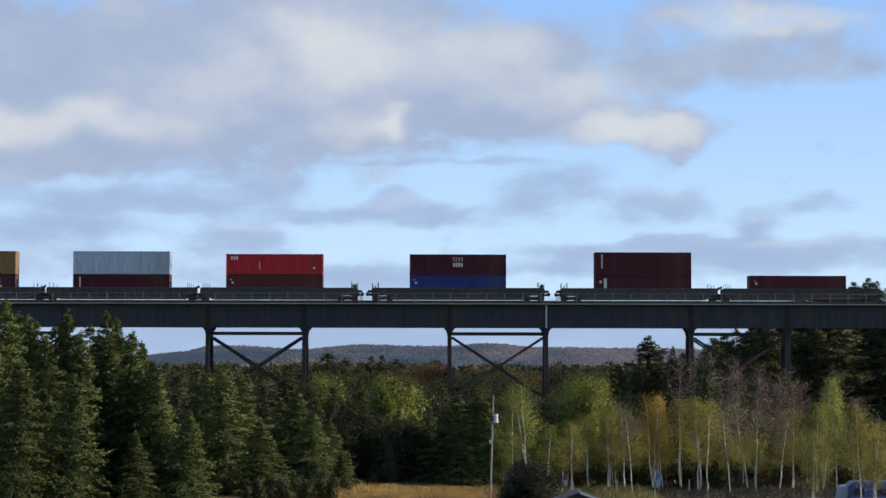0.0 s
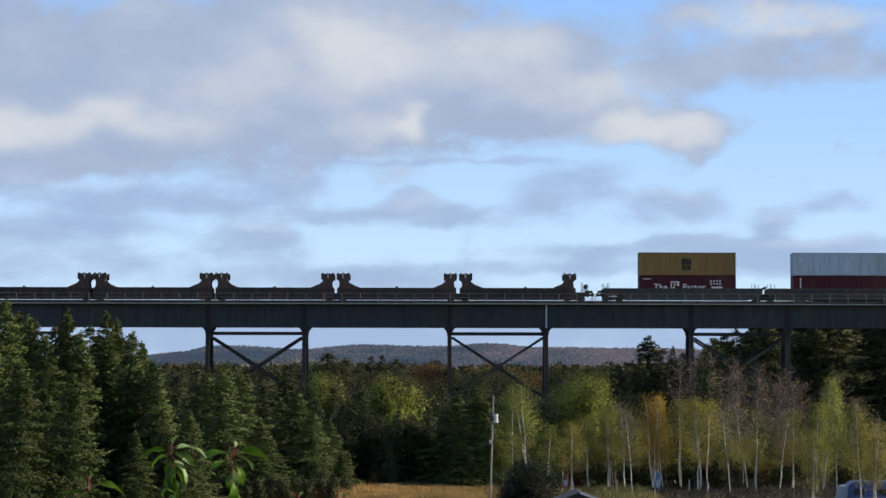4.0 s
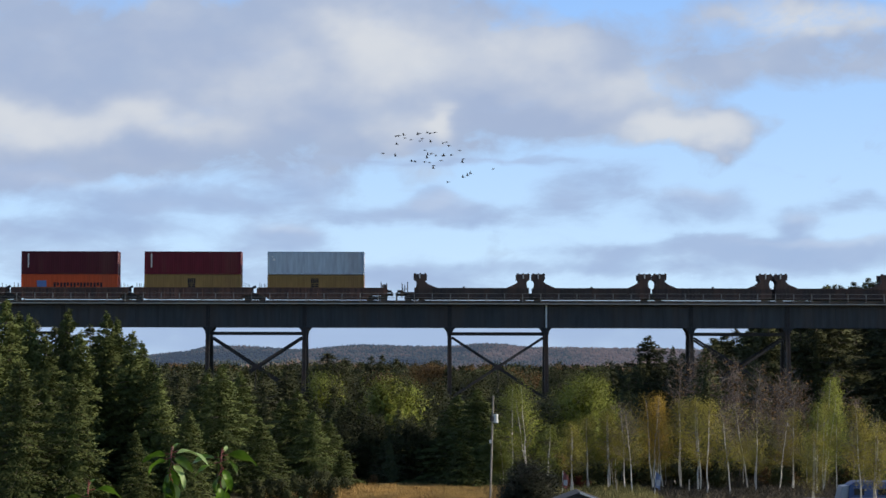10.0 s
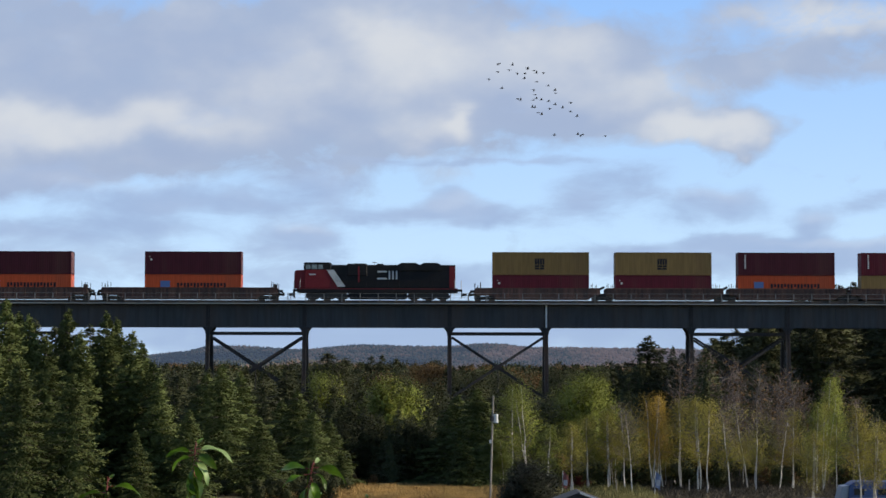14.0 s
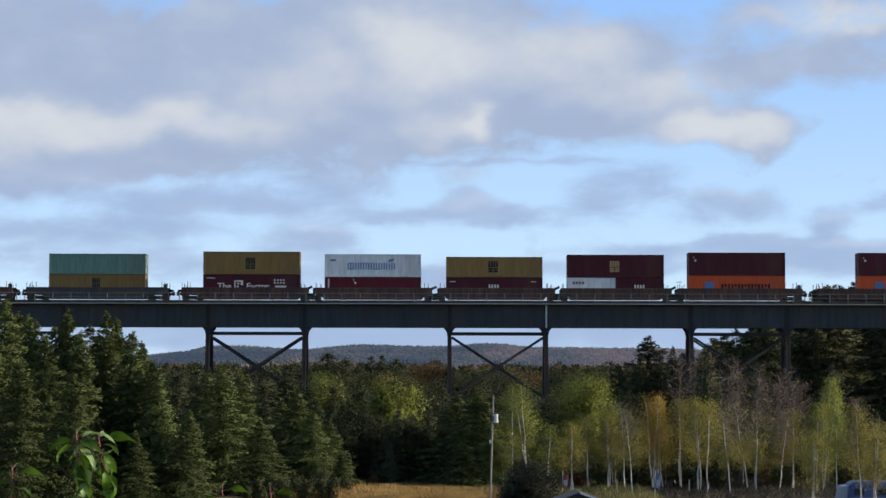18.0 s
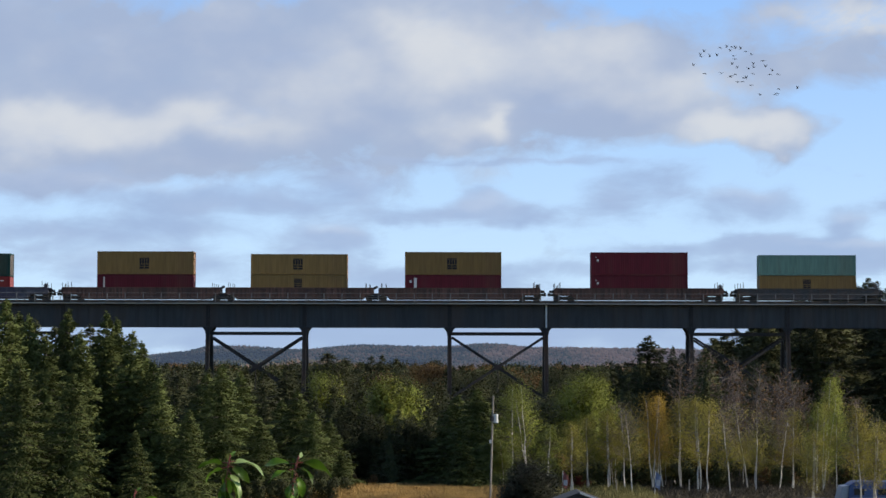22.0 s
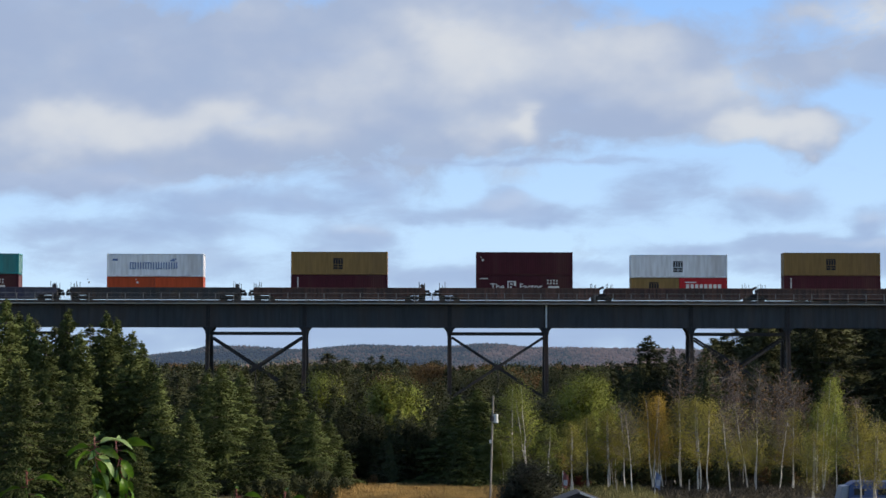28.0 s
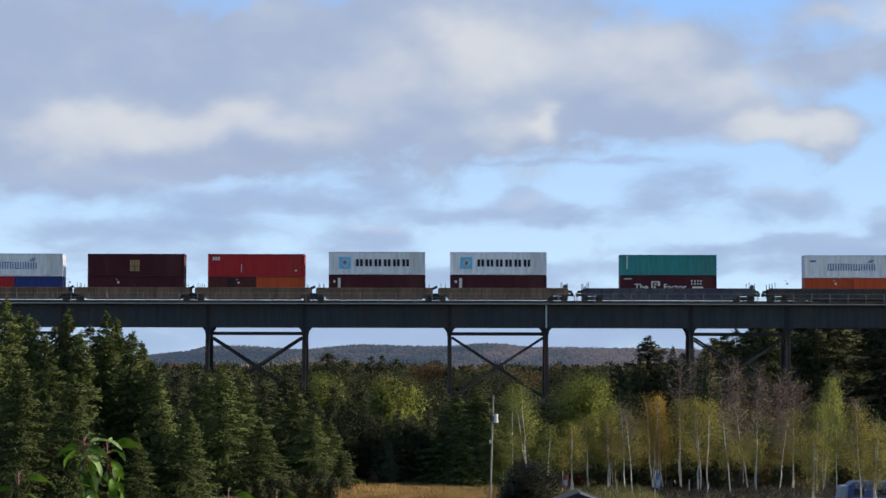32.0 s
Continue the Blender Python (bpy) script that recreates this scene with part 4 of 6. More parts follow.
def build_train():
    string([985, 1275, 1565], M_WELL_DARK, LD, True, True)
    string([650, 972], M_WELL_DARK, LD)
    string([-217, 78, 350, 641], M_WELL_DARK, LD)
    load(1327, ("HC", "maroon"), None, "mark")
    load(1053, ("HC", "maroon"), ("HC", "maroon"), "plate", "upright")
    load(725, ("HC", "navy"), ("ST", "maroon"), "mark", "stars")
    load(400, ("HC", "brown"), ("ST", "red"), "mark", "corner")
    load(129, ("HC", "maroon"), ("HC", "grey"), "upright", "mark")
    load(-144, ("HC", "maroon"), ("HC", "tan"), "factor", "box")
    # empty bulkhead cars
    for marks in ([-1352, -1113, -897, -682, -465, -226], [-2484, -2247, -2032, -1818, -1602, -1360]):
        for i, (a, b) in enumerate(zip(marks, marks[1:])):
            bulkhead_unit(a, b, i == 0, i == len(marks) - 2)
    string([-3624, -3389, -3171, -2954, -2736, -2493], M_WELL_BROWN, LB)
    load(-2713, ("HC", "tan"), ("HC", "grey"), "boxlow", "mark")
    load(-2931, ("HC", "tan"), ("HC", "wine"), "boxlow", "upright")
    load(-3149, ("HC", "orange"), ("HC", "maroon"), "lowname", "upright")
    load(-3367, ("HC", "wine"), ("HC", "tan"), "mark", "box")
    load(-3584, ("HC", "wine"), ("HC", "tan"), "mark", "box")
    string([-4284, -3956], M_WELL_BROWN, LB)
    load(-4200, ("HC", "orange"), ("HC", "maroon"), "lowname", "mark")
    string([-5407, -5171, -4951, -4733, -4527, -4292], M_WELL_BROWN, LB)
    load(-4501, ("HC", "orange"), ("HC", "maroon"), "lowname", "mark")
    load(-4716, (("TW", "white", "redmark"), ("TW", "maroon", "smallmid")), ("HC", "maroon"), "", "boxgold")
    load(-4931, ("ST", "maroon"), ("ST", "tan"), "smallmid", "box")
    load(-5146, (("TW", "wine", "pole"), ("TW", "wine", "mark")), ("HC", "white"), "", "longname")
    load(-5361, ("HC", "maroon"), ("HC", "tan"), "factor", "box")
    string([-5682, -5415], M_WELL_DARK, LD)
    load(-5634, ("HC", "tan"), ("ST", "sea"), "boxlow", "")
    string([-6006, -5690], M_WELL_BROWN, LB)
    load(-5932, ("HC", "wine"), ("HC", "wine"), "mark", "mark")
    string([-6877, -6584, -6313, -6014], M_WELL_BROWN, LB)
    load(-6262, ("HC", "wine"), ("HC", "tan"), "plate", "box")
    load(-6535, ("HC", "tan"), ("ST", "tan"), "boxlow", "box")
    load(-6807, ("HC", "wine"), ("HC", "tan"), "upright", "box")
    string([-7208, -6885], M_WELL_GREY, LG)
    load(-7132, ("ST", "brick"), ("HC", "green"), "smallmid", "topname")
    string([-8082, -7785, -7514, -7216], M_WELL_BROWN, LB)
    load(-7463, ("HC", "maroon"), ("HC", "tan"), "upright", "box")
    load(-7734, (("TW", "tan", "box"), ("TW", "red", "script")), ("HC", "white"), "", "box")
    load(-8008, ("HC", "maroon"), ("HC", "maroon"), "factor", "mark")
    string([-8410, -8090], M_WELL_BROWN, LB)
    load(-8336, ("HC", "maroon"), ("HC", "tan"), "upright", "box")
    string([-8734, -8418], M_WELL_DARK, LD)
    load(-8662, (("TW", "orange", "mark"), ("TW", "orange", "mark")), ("HC", "white"), "", "longname")
    string([-9064, -8742], M_WELL_GREY, LG)
    load(-8989, ("HC", "maroon"), ("ST", "teal"), "factor", "upright")
    string([-10172, -9960, -9746, -9532, -9316, -9073], M_WELL_TAN, LT, first=False)
    load(-9290, ("HC", "maroon"), ("HC", "white"), "plate", "name")
    load(-9505, ("HC", "maroon"), ("HC", "white"), "plate", "name")
    load(-9719, (("TW", "brown", "boxlow"), ("TW", "orange", "mark")), ("HC", "red"), "", "corner")
    load(-9932, (("TW", "maroon", "mark"), ("TW", "maroon", "mark")), ("HC", "maroon"), "", "boxgold")
    load(-10147, (("TW", "red", "mark"), ("TW", "navy", "mark")), ("HC", "white"), "", "longname")


build_train()


def build_locomotive():
    x0, x1 = along(-3942), along(-3633)
    mid, h = (x0 + x1) / 2, (x1 - x0) / 2
    root = tagged(new("diesel_locomotive"), "black and red six-axle diesel locomotive with a white stripe", "locomotive", "double-stack train")
    put(root, mid)
    y = 1.55
    # frame and running boards
    part("underframe", Geo().box(-h + 0.9, h - 0.9, -y, y, 1.08, 1.62).mesh("underframe", 0.03), M_LOCO_BLACK, root)
    part("sill_stripe", Geo().box(-h + 0.9, h - 0.9, -y - 0.006, -y - 0.001, 1.50, 1.58), M_LOCO_RED, root, "thin red sill stripe")
    part("fuel_tank", Geo().prism([(-3.7, 0.5), (-3.4, 0.3), (3.4, 0.3), (3.7, 0.5), (3.7, 1.14), (-3.7, 1.14)], -1.45, 1.45), M_LOCO_BLACK, root)
    # cab and nose at the -x end
    nose = Geo().prism([(-h + 0.5, 1.63), (-h + 2.1, 1.63), (-h + 2.1, 3.95), (-h + 0.7, 3.9), (-h + 0.5, 3.6)], -1.3, 1.3).mesh("nose", 0.06)
    part("nose", nose, M_LOCO_RED, root, "red blunt nose")
    cab = Geo().prism([(-h + 1.85, 1.63), (-h + 5.15, 1.63), (-h + 5.15, 3.96), (-h + 1.85, 3.96)], -1.5, 1.5).mesh("cab", 0.05)
    cab_ob = part("cab", cab, M_LOCO_RED, root, "red driver's cab")
    part("cab_top", Geo().prism([(-h + 1.7, 3.965), (-h + 5.1, 3.965), (-h + 5.1, 4.72), (-h + 1.8, 4.72)], -1.48, 1.48).mesh("cab_top", 0.05), M_LOCO_BLACK, cab_ob)
    part("cab_roof", Geo().prism([(-h + 1.65, 4.72), (-h + 5.2, 4.72), (-h + 5.05, 4.88), (-h + 1.85, 4.88)], -1.5, 1.5), M_LOCO_BLACK, cab_ob)
    for a, b in ((1.95, 2.55), (2.7, 3.4), (3.55, 4.1)):
        part("cab_window", Geo().box(-h + a, -h + b, -1.50, -1.482, 4.05, 4.6), M_GLASS_CAB, cab_ob, "cab window with the sky painted in as grey-blue")
    part("windscreen", Geo().box(-h + 1.67, -h + 1.695, -1.2, 1.2, 4.05, 4.6), M_GLASS_DARK, cab_ob)
    part("number_board", Geo().box(-h + 2.4, -h + 3.2, -1.52, -1.503, 3.3, 3.44), M_LOCO_WHITE, root)
    # stripe behind the cab
    part("white_stripe", Geo().prism([(-h + 4.6, 3.95), (-h + 5.5, 3.95), (-h + 7.0, 1.8), (-h + 6.0, 1.8)], -1.53, -1.508), M_LOCO_WHITE, root,
         "slanting grey-white stripe")
    part("red_panel", Geo().prism([(-h + 5.15, 1.63), (-h + 6.2, 1.63), (-h + 5.15, 3.2)], -1.50, -1.204), M_LOCO_RED, root)
    hood = Geo()
    hood.box(-h + 5.16, h - 1.2, -1.2, 1.2, 1.63, 4.6)
    part("long_hood", hood.mesh("long_hood", 0.08), M_LOCO_BLACK, root, "black engine hood")
    part("hood_red_end", Geo().box(h - 1.95, h - 1.19, -1.215, 1.215, 1.70, 4.42), M_LOCO_RED, root, "red hood end")
    part("equipment_bay", Geo().box(-h + 7.2, -h + 9.7, -1.3, 1.3, 3.2, 4.75).mesh("equipment_bay", 0.08), M_LOCO_BLACK, root)
    for i, (a, b, zt) in enumerate(((13.6, 16.3, 4.86), (16.4, 19.0, 4.86))):
        part("radiator", Geo().prism([(-h + a, 3.9), (-h + b, 3.9), (-h + b, 4.62), (-h + b - 0.5, zt), (-h + a + 0.5, zt), (-h + a, 4.62)], -1.4, 1.4), M_LOCO_BLACK, root)
    part("exhaust_stack", Geo().box(-h + 10.9, -h + 11.7, -0.5, 0.5, 4.6, 4.78), M_LOCO_BLACK, root)
    part("horn", Geo().tube((-h + 10.6, -0.2, 4.6), (-h + 10.6, -0.2, 4.95), 0.04).box(-h + 10.3, -h + 10.9, -0.3, 0.1, 4.92, 5.0), M_LOCO_WHITE, root)
    part("dynamic_brake", Geo().box(-h + 8.0, -h + 9.3, -1.0, 1.0, 4.6, 4.78), M_LOCO_BLACK, root)
    doors = Geo().box(-0.36, 0.36, -0.012, 0.0, 1.75, 3.25).mesh("hood_door")
    for i in range(12):
        part("hood_door", doors, M_LOCO_BLACK, root, at=pose(-h + 7.6 + i * 0.86, -1.203, 0))
    part("side_marker", Geo().box(-h + 8.55, -h + 8.75, -1.41, -1.401, 2.4, 4.4), M_LOCO_RED, root)
    # the owner's mark as plain bars
    cx = -h + 11.0
    g = Geo()
    for a, b, c, d in ((0.0, 1.2, 0.80, 1.0), (0.0, 1.2, 0.0, 0.2), (1.42, 1.62, 0.0, 1.0), (1.87, 2.07, 0.0, 1.0), (2.32, 2.52, 0.0, 1.0)):
        g.box(cx + a, cx + b, -1.222, -1.21, 2.75 + c * 1.1, 2.75 + d * 1.1)
    part("owner_mark", g, M_LOCO_WHITE, root, "white owner's mark in plain bars")
    # bogies
    for bx in (-h + 4.6, h - 4.6):
        g = Geo()
        for yy in (-1.1, 1.1):
            g.prism([(-2.75, 0.6), (-2.5, 1.02), (2.5, 1.02), (2.75, 0.6), (2.4, 0.3), (1.3, 0.3), (1.0, 0.5), (0.7, 0.3), (-0.7, 0.3), (-1.0, 0.5), (-1.3, 0.3), (-2.4, 0.3)], yy - 0.1, yy + 0.1)
        g.box(-0.4, 0.4, -1, 1, 0.6, 1.2)
        b = part("bogie", g, M_BOGIE, root, "three-axle bogie", at=pose(bx, 0, 0))
        for dx in (-1.85, 0, 1.85):
            part("wheelset", WHEELSET, M_WHEEL, b, at=pose(dx, 0, 0.42))
    # end platforms, steps, rails
    for s in (-1, 1):
        e = s * (h - 0.35)
        g = Geo()
        g.box(min(e, e - s * 0.8), max(e, e - s * 0.8), -1.5, 1.5, 1.3, 1.5)
        g.box(min(e, e - s * 0.1), max(e, e - s * 0.1), -1.5, 1.5, 0.5, 1.3)
        part("pilot", g, M_LOCO_BLACK, root)
        g = Geo()
        for yy in (-1.45, -0.5, 0.5, 1.45):
            g.tube((e - s * 0.1, yy, 1.5), (e - s * 0.1, yy, 2.6), 0.03, n=6)
        g.tube((e - s * 0.1, -1.45, 2.6), (e - s * 0.1, -0.5, 2.6), 0.03, n=6)
        g.tube((e - s * 0.1, 0.5, 2.6), (e - s * 0.1, 1.45, 2.6), 0.03, n=6)
        g.tube((e - s * 0.9, -1.5, 0.7), (e - s * 0.9, -1.5, 2.7), 0.035, n=6)
        part("end_railing", g, M_LOCO_WHITE, root, "white grab rails")
        part("coupler", Geo().box(min(e, e + s * 0.6), max(e, e + s * 0.6), -0.18, 0.18, 0.7, 1.05), M_BOGIE, root)
    g = Geo()
    for i in range(11):
        xx = -h + 5.4 + i * 1.4
        g.tube((xx, -1.52, 1.6), (xx, -1.52, 2.55), 0.02, n=5)
    g.tube((-h + 5.4, -1.52, 2.55), (-h + 5.4 + 14.0, -1.52, 2.55), 0.022, n=5)
    part("side_handrail", g, M_LOCO_BLACK, root)


build_locomotive()


# ---- trees ----
RNG = np.random.default_rng(7)


def leaf_quads(centres, size, droop=0.0, flat=0.5, long=1.6, dirs=None, face=None):
    """Small bent leaf sprays, one quad each, turned at random; dirs: the way each one points."""
    n = len(centres)
    if dirs is None:
        dirs = RNG.normal(size=(n, 3))
        dirs[:, 2] *= flat
    d = dirs / (np.linalg.norm(dirs, axis=1, keepdims=True) + 1e-9)
    d[:, 2] -= droop
    d /= np.linalg.norm(d, axis=1, keepdims=True) + 1e-9
    r = RNG.normal(size=(n, 3))
    if face is not None:
        # sprays lie roughly along the skin of the crown
        r = face / (np.linalg.norm(face, axis=1, keepdims=True) + 1e-9) + 0.42 * r
    s = np.cross(d, r)
    s /= np.linalg.norm(s, axis=1, keepdims=True) + 1e-9
    k = (np.asarray(size) * RNG.uniform(0.6, 1.35, n))[:, None]
    a, b = d * k * long * 0.5, s * k * 0.5
    v = np.stack([centres - a, centres + b * 0.9 - a * 0.1, centres + a, centres - b], axis=1)
    normals = None
    if face is not None:
        # turn each spray outwards and let it take the light as part of its bough
        face = face / (np.linalg.norm(face, axis=1, keepdims=True) + 1e-9)
        gn = np.cross(v[:, 1] - v[:, 0], v[:, 2] - v[:, 0])
        back = (gn * face).sum(axis=1) < 0
        v[back] = v[back][:, [0, 3, 2, 1]]
        gn[back] *= -1
        gn /= np.linalg.norm(gn, axis=1, keepdims=True) + 1e-9
        nn = face + 0.45 * gn
        nn /= np.linalg.norm(nn, axis=1, keepdims=True) + 1e-9
        normals = np.repeat(nn, 4, axis=0)
    f = np.arange(4 * n).reshape(n, 4)
    return v.reshape(-1, 3), f, normals


def spruce_mesh(seed, tall, wide, whorls, per, clumps, size, full=2.2):
    """A spruce crown: whorls of drooping boughs, each a flat fan of sprays, round an added solid core; unit is metres.
    """
    global RNG
    RNG = np.random.default_rng(seed)
    pts, dirs, skin, big, limbs = [], [], [], [], Geo()
    low = tall * 0.04
    for w in range(whorls):
        q = 1 - (1 - max(0.0, w + RNG.uniform(-0.35, 0.35)) / whorls) ** 1.3
        z = low + (tall - low) * max(0.0, q) * 0.985
        reach = wide * (1 - q ** full) * RNG.uniform(0.84, 1.14) + 0.09
        ph = RNG.uniform(0, 6.28)
        m = per if q < 0.9 or full > 3 else max(5, per - 3)
        for i in range(m):
            a = ph + 6.283 * i / m + RNG.uniform(-0.35, 0.35)
            r = reach * (RNG.uniform(0.6, 0.95) if RNG.random() < 0.55 else RNG.uniform(0.95, 1.25))
            sag = RNG.uniform(0.15, 0.42) * (1 - 0.8 * q)
            lift = 0.3 * q
            c = max(12 if clumps > 40 else 6, int(clumps * (r / wide) ** 0.85) + 1)
            ca, sa = math.cos(a), math.sin(a)
            out = (ca + RNG.normal() * 0.3, sa + RNG.normal() * 0.3, 0.45 + RNG.normal() * 0.3)
            zb = z + RNG.normal() * 0.10
            for j in range(c):
                u = (j + RNG.uniform(0.2, 1.0)) / c
                u = u ** 0.7
                rr = r * u
                side = RNG.normal() * (0.10 + 0.20 * r * math.sin(math.pi * min(1.0, 0.25 + 0.68 * u)))
                zz = zb - sag * rr * u + lift * rr - 0.35 * abs(side)
                pts.append((ca * rr - sa * side, sa * rr + ca * side, zz + RNG.normal() * 0.035 - 0.12 * abs(RNG.normal()) * u))
                skin.append(out)
                big.append(size * (1.0 - 0.2 * q * q))
                dirs.append((ca - sa * side * 1.5 + RNG.normal() * 0.4, sa + ca * side * 1.5 + RNG.normal() * 0.4, -sag - 0.15 + lift + RNG.normal() * 0.3))
            if q < 0.75 and clumps > 20:
                limbs.tube((0, 0, z), (ca * r * 0.8, sa * r * 0.8, z - sag * r * 0.7), 0.035, 0.01, n=3)
    for j in range(12):
        pts.append((RNG.normal() * 0.04, RNG.normal() * 0.04, tall * (0.945 + 0.005 * j)))
        dirs.append((RNG.normal() * 0.3, RNG.normal() * 0.3, 1))
        skin.append((RNG.normal(), RNG.normal(), 0.6))
        big.append(size * 0.45)
    v, f, nn = leaf_quads(np.array(pts), np.array(big), long=2.6, dirs=np.array(dirs), face=np.array(skin))
    # a solid core, added to stop light passing through and darken the gaps
    cv, cn, rings, around = [], [], 16 if clumps > 20 else 7, 9 if clumps > 20 else 7
    jag = RNG.uniform(0.36, 0.60, (rings + 1, around))

    def inner(k, i):
        q = k / rings
        r = 0.8 * wide * (1 - q) ** 0.85 * jag[k, i % around] * (0.75 if k == 0 else 1.0)
        return (r * math.cos(6.283 * i / around + k * 0.35), r * math.sin(6.283 * i / around + k * 0.35), low + (tall * 0.88 - low) * q)

    for k in range(rings):
        for i in range(around):
            cv += [inner(k, i), inner(k, i + 1), inner(k + 1, i + 1), inner(k + 1, i)]
            t = 6.283 * (i + 0.5) / around + k * 0.35
            cn += [(math.cos(t), math.sin(t), 0.1)] * 4
    v = np.concatenate([v, np.array(cv)])
    nn = np.concatenate([nn, np.array(cn)])
    crown = soup("crown", v, np.arange(len(v)).reshape(-1, 4), nn)
    limbs.tube((0, 0, -0.6), (0, 0, tall * 0.96), 0.016 * tall, 0.02, n=7)
    return limbs.mesh("trunk"), crown


def broad_mesh(seed, tall, wide, leaves, size, bole=0.35, bare=False, lean=0.06, stems=1, twigs=40, bald=2.0, taper=0.0, dense=0):
    """A broadleaf tree: tapered, forked trunk, limbs, and leaves gathered in clumps along the twigs."""
    global RNG
    RNG = np.random.default_rng(seed)
    g, lm = Geo(), Geo()
    pts = []
    for st in range(stems):
        off = Vector((RNG.normal() * 0.25, RNG.normal() * 0.25, 0)) if stems > 1 else Vector((0, 0, 0))
        drift = Vector((RNG.normal() * lean, RNG.normal() * lean, 1)).normalized()
        t = tall * RNG.uniform(0.86, 1.0)
        p, r = off + Vector((0, 0, -0.4)), 0.0072 * tall
        spine = [p]
        n = 9
        girth = [r]
        for i in range(n):
            q = p + (drift + Vector((RNG.normal() * 0.05, RNG.normal() * 0.05, 0))) * (t / n)
            r2 = 0.0070 * tall * (1 - (i + 1) / n) ** 0.8 + 0.014
            p, r = q, r2
            spine.append(p)
            girth.append(r)
        g.limb(spine, girth, 6)
        for k in range(twigs):
            u = bole + (1 - bole) * (k + RNG.uniform(0, 1)) / twigs
            i = min(n - 1, int(u * n))
            base = spine[i].lerp(spine[i + 1], u * n - i)
            a = RNG.uniform(0, 6.283)
            v = (u - bole) / (1 - bole)
            reach = wide * (0.35 + 1.2 * math.sin(math.pi * min(1, 0.18 + 0.82 * v)) ** 0.8) * RNG.uniform(0.45, 1.05) * 0.72 * (1 + 0.5 * taper - taper * v)
            rise = RNG.uniform(0.35, 1.0) * (0.4 + 0.8 * v)
            tip = base + Vector((math.cos(a) * reach, math.sin(a) * reach, reach * rise))
            if tip.z > t * 1.03:
                tip.z = t * 1.03
            midp = base.lerp(tip, 0.5) + Vector((RNG.normal() * 0.08, RNG.normal() * 0.08, 0.06))
            th = 0.006 * tall * (1 - 0.7 * v) * 0.55
            lm.limb([base, midp, tip], [th, th * 0.6, 0.008], 4)
            if bare:
                for _ in range(7):
                    s = midp.lerp(tip, RNG.uniform(0, 1))
                    e = s + Vector((RNG.normal() * 0.35, RNG.normal() * 0.35, RNG.uniform(0.15, 0.75)))
                    lm.tube(s, e, 0.012, 0.005, n=3)
            m = max(1, int(leaves / twigs / stems * (0.22 if v > bald + RNG.uniform(-0.1, 0.1) else 1.0)))
            cl = [base.lerp(tip, RNG.uniform(0.35, 1.05)) for _ in range(3)]
            for _ in range(m):
                c = cl[int(RNG.integers(3))]
                s = 0.27 + 0.09 * wide
                pts.append((c.x + RNG.normal() * s, c.y + RNG.normal() * s, c.z + RNG.normal() * s * 0.8 - 0.1))
    if pts:
        # the crown stands over the root, whichever way the stem leans
        pts = np.array(pts)
        shift = (*pts.mean(axis=0)[:2], 0.0)
        pts = pts - shift
        for geo in (g, lm):
            geo.v = [(a - shift[0], b - shift[1], c) for a, b, c in geo.v]
    trunk = g.mesh("trunk")
    crown = None
    if len(pts):
        if dense:
            # oversized inner leaves, added to block light and darken the heart of the crown
            mid = pts.mean(axis=0)
            deep = pts[RNG.integers(0, len(pts), dense)]
            deep = mid + (deep - mid) * RNG.uniform(0.35, 0.72, (dense, 1))
            size = np.concatenate([np.full(len(pts), size), np.full(dense, size * 3.4)])
            pts = np.concatenate([pts, deep])
        face = pts - pts.mean(axis=0) * (1, 1, 0.85)
        v, f, nn = leaf_quads(pts, size, droop=0.25, flat=0.8, long=1.25, face=face)
        crown = soup("crown", v, f, nn)
    return trunk, crown, lm.mesh("limbs")


PATTERNS = []


def tree_kind(name, trunk, crown, *rest):
    """rest: the limbs' mesh if they are apart, then the two materials, label, category and group."""
    limbs = rest[0] if len(rest) == 6 else None
    m_trunk, m_crown, label, category, group = rest[-5:]
    root = tagged(new(name), label, category, group)
    PATTERNS.append(root)
    part("trunk", trunk, m_trunk, root)
    if limbs:
        part("branchwork", limbs, M_TWIG, root)["kind"] = "stuff"
    if crown:
        part("crown", crown, m_crown, root)
    return root


USED = set()


def plant(proto, x, y, scale, spin=None, z=None, tall=1.0):
    z = height(x, y) if z is None else z
    spin = random.uniform(0, 6.283) if spin is None else spin
    m = Matrix.LocRotScale((x, y, z), Euler((random.gauss(0, 0.015), random.gauss(0, 0.015), spin)), (scale, scale, scale * tall))
    if proto.name not in USED:
        USED.add(proto.name)
        proto.matrix_basis = m
        return proto
    made = copy_thing(proto, pose(0, 0, 0))
    made.matrix_basis = m
    return made


SPRUCES = [tree_kind("spruce_tree", *spruce_mesh(11 + i, 10.0, w * 1.12, 28, 11, 88, 0.100, 1.5), M_BARK, M_SPRUCE, "dark green spruce with drooping sprays", "tree",
                     "spruce wood") for i, w in enumerate((2.35, 2.1, 2.6, 2.25))]
SLIM = [tree_kind("conifer_tree", *spruce_mesh(41 + i, 10.0, w * 1.25, 24, 9, 44, 0.105, 1.5), M_BARK, M_SPRUCE_FAR, "dark conifer in the valley wood", "tree",
                  "valley wood") for i, w in enumerate((2.1, 1.8, 2.4))]
BANK = [tree_kind("conifer_tree", *spruce_mesh(51 + i, 10.0, w, 26, 9, 60, 0.080, 1.6), M_BARK, M_SPRUCE_FAR, "tall dark conifer on the wooded bank", "tree",
                  "valley wood") for i, w in enumerate((2.3, 1.9))]
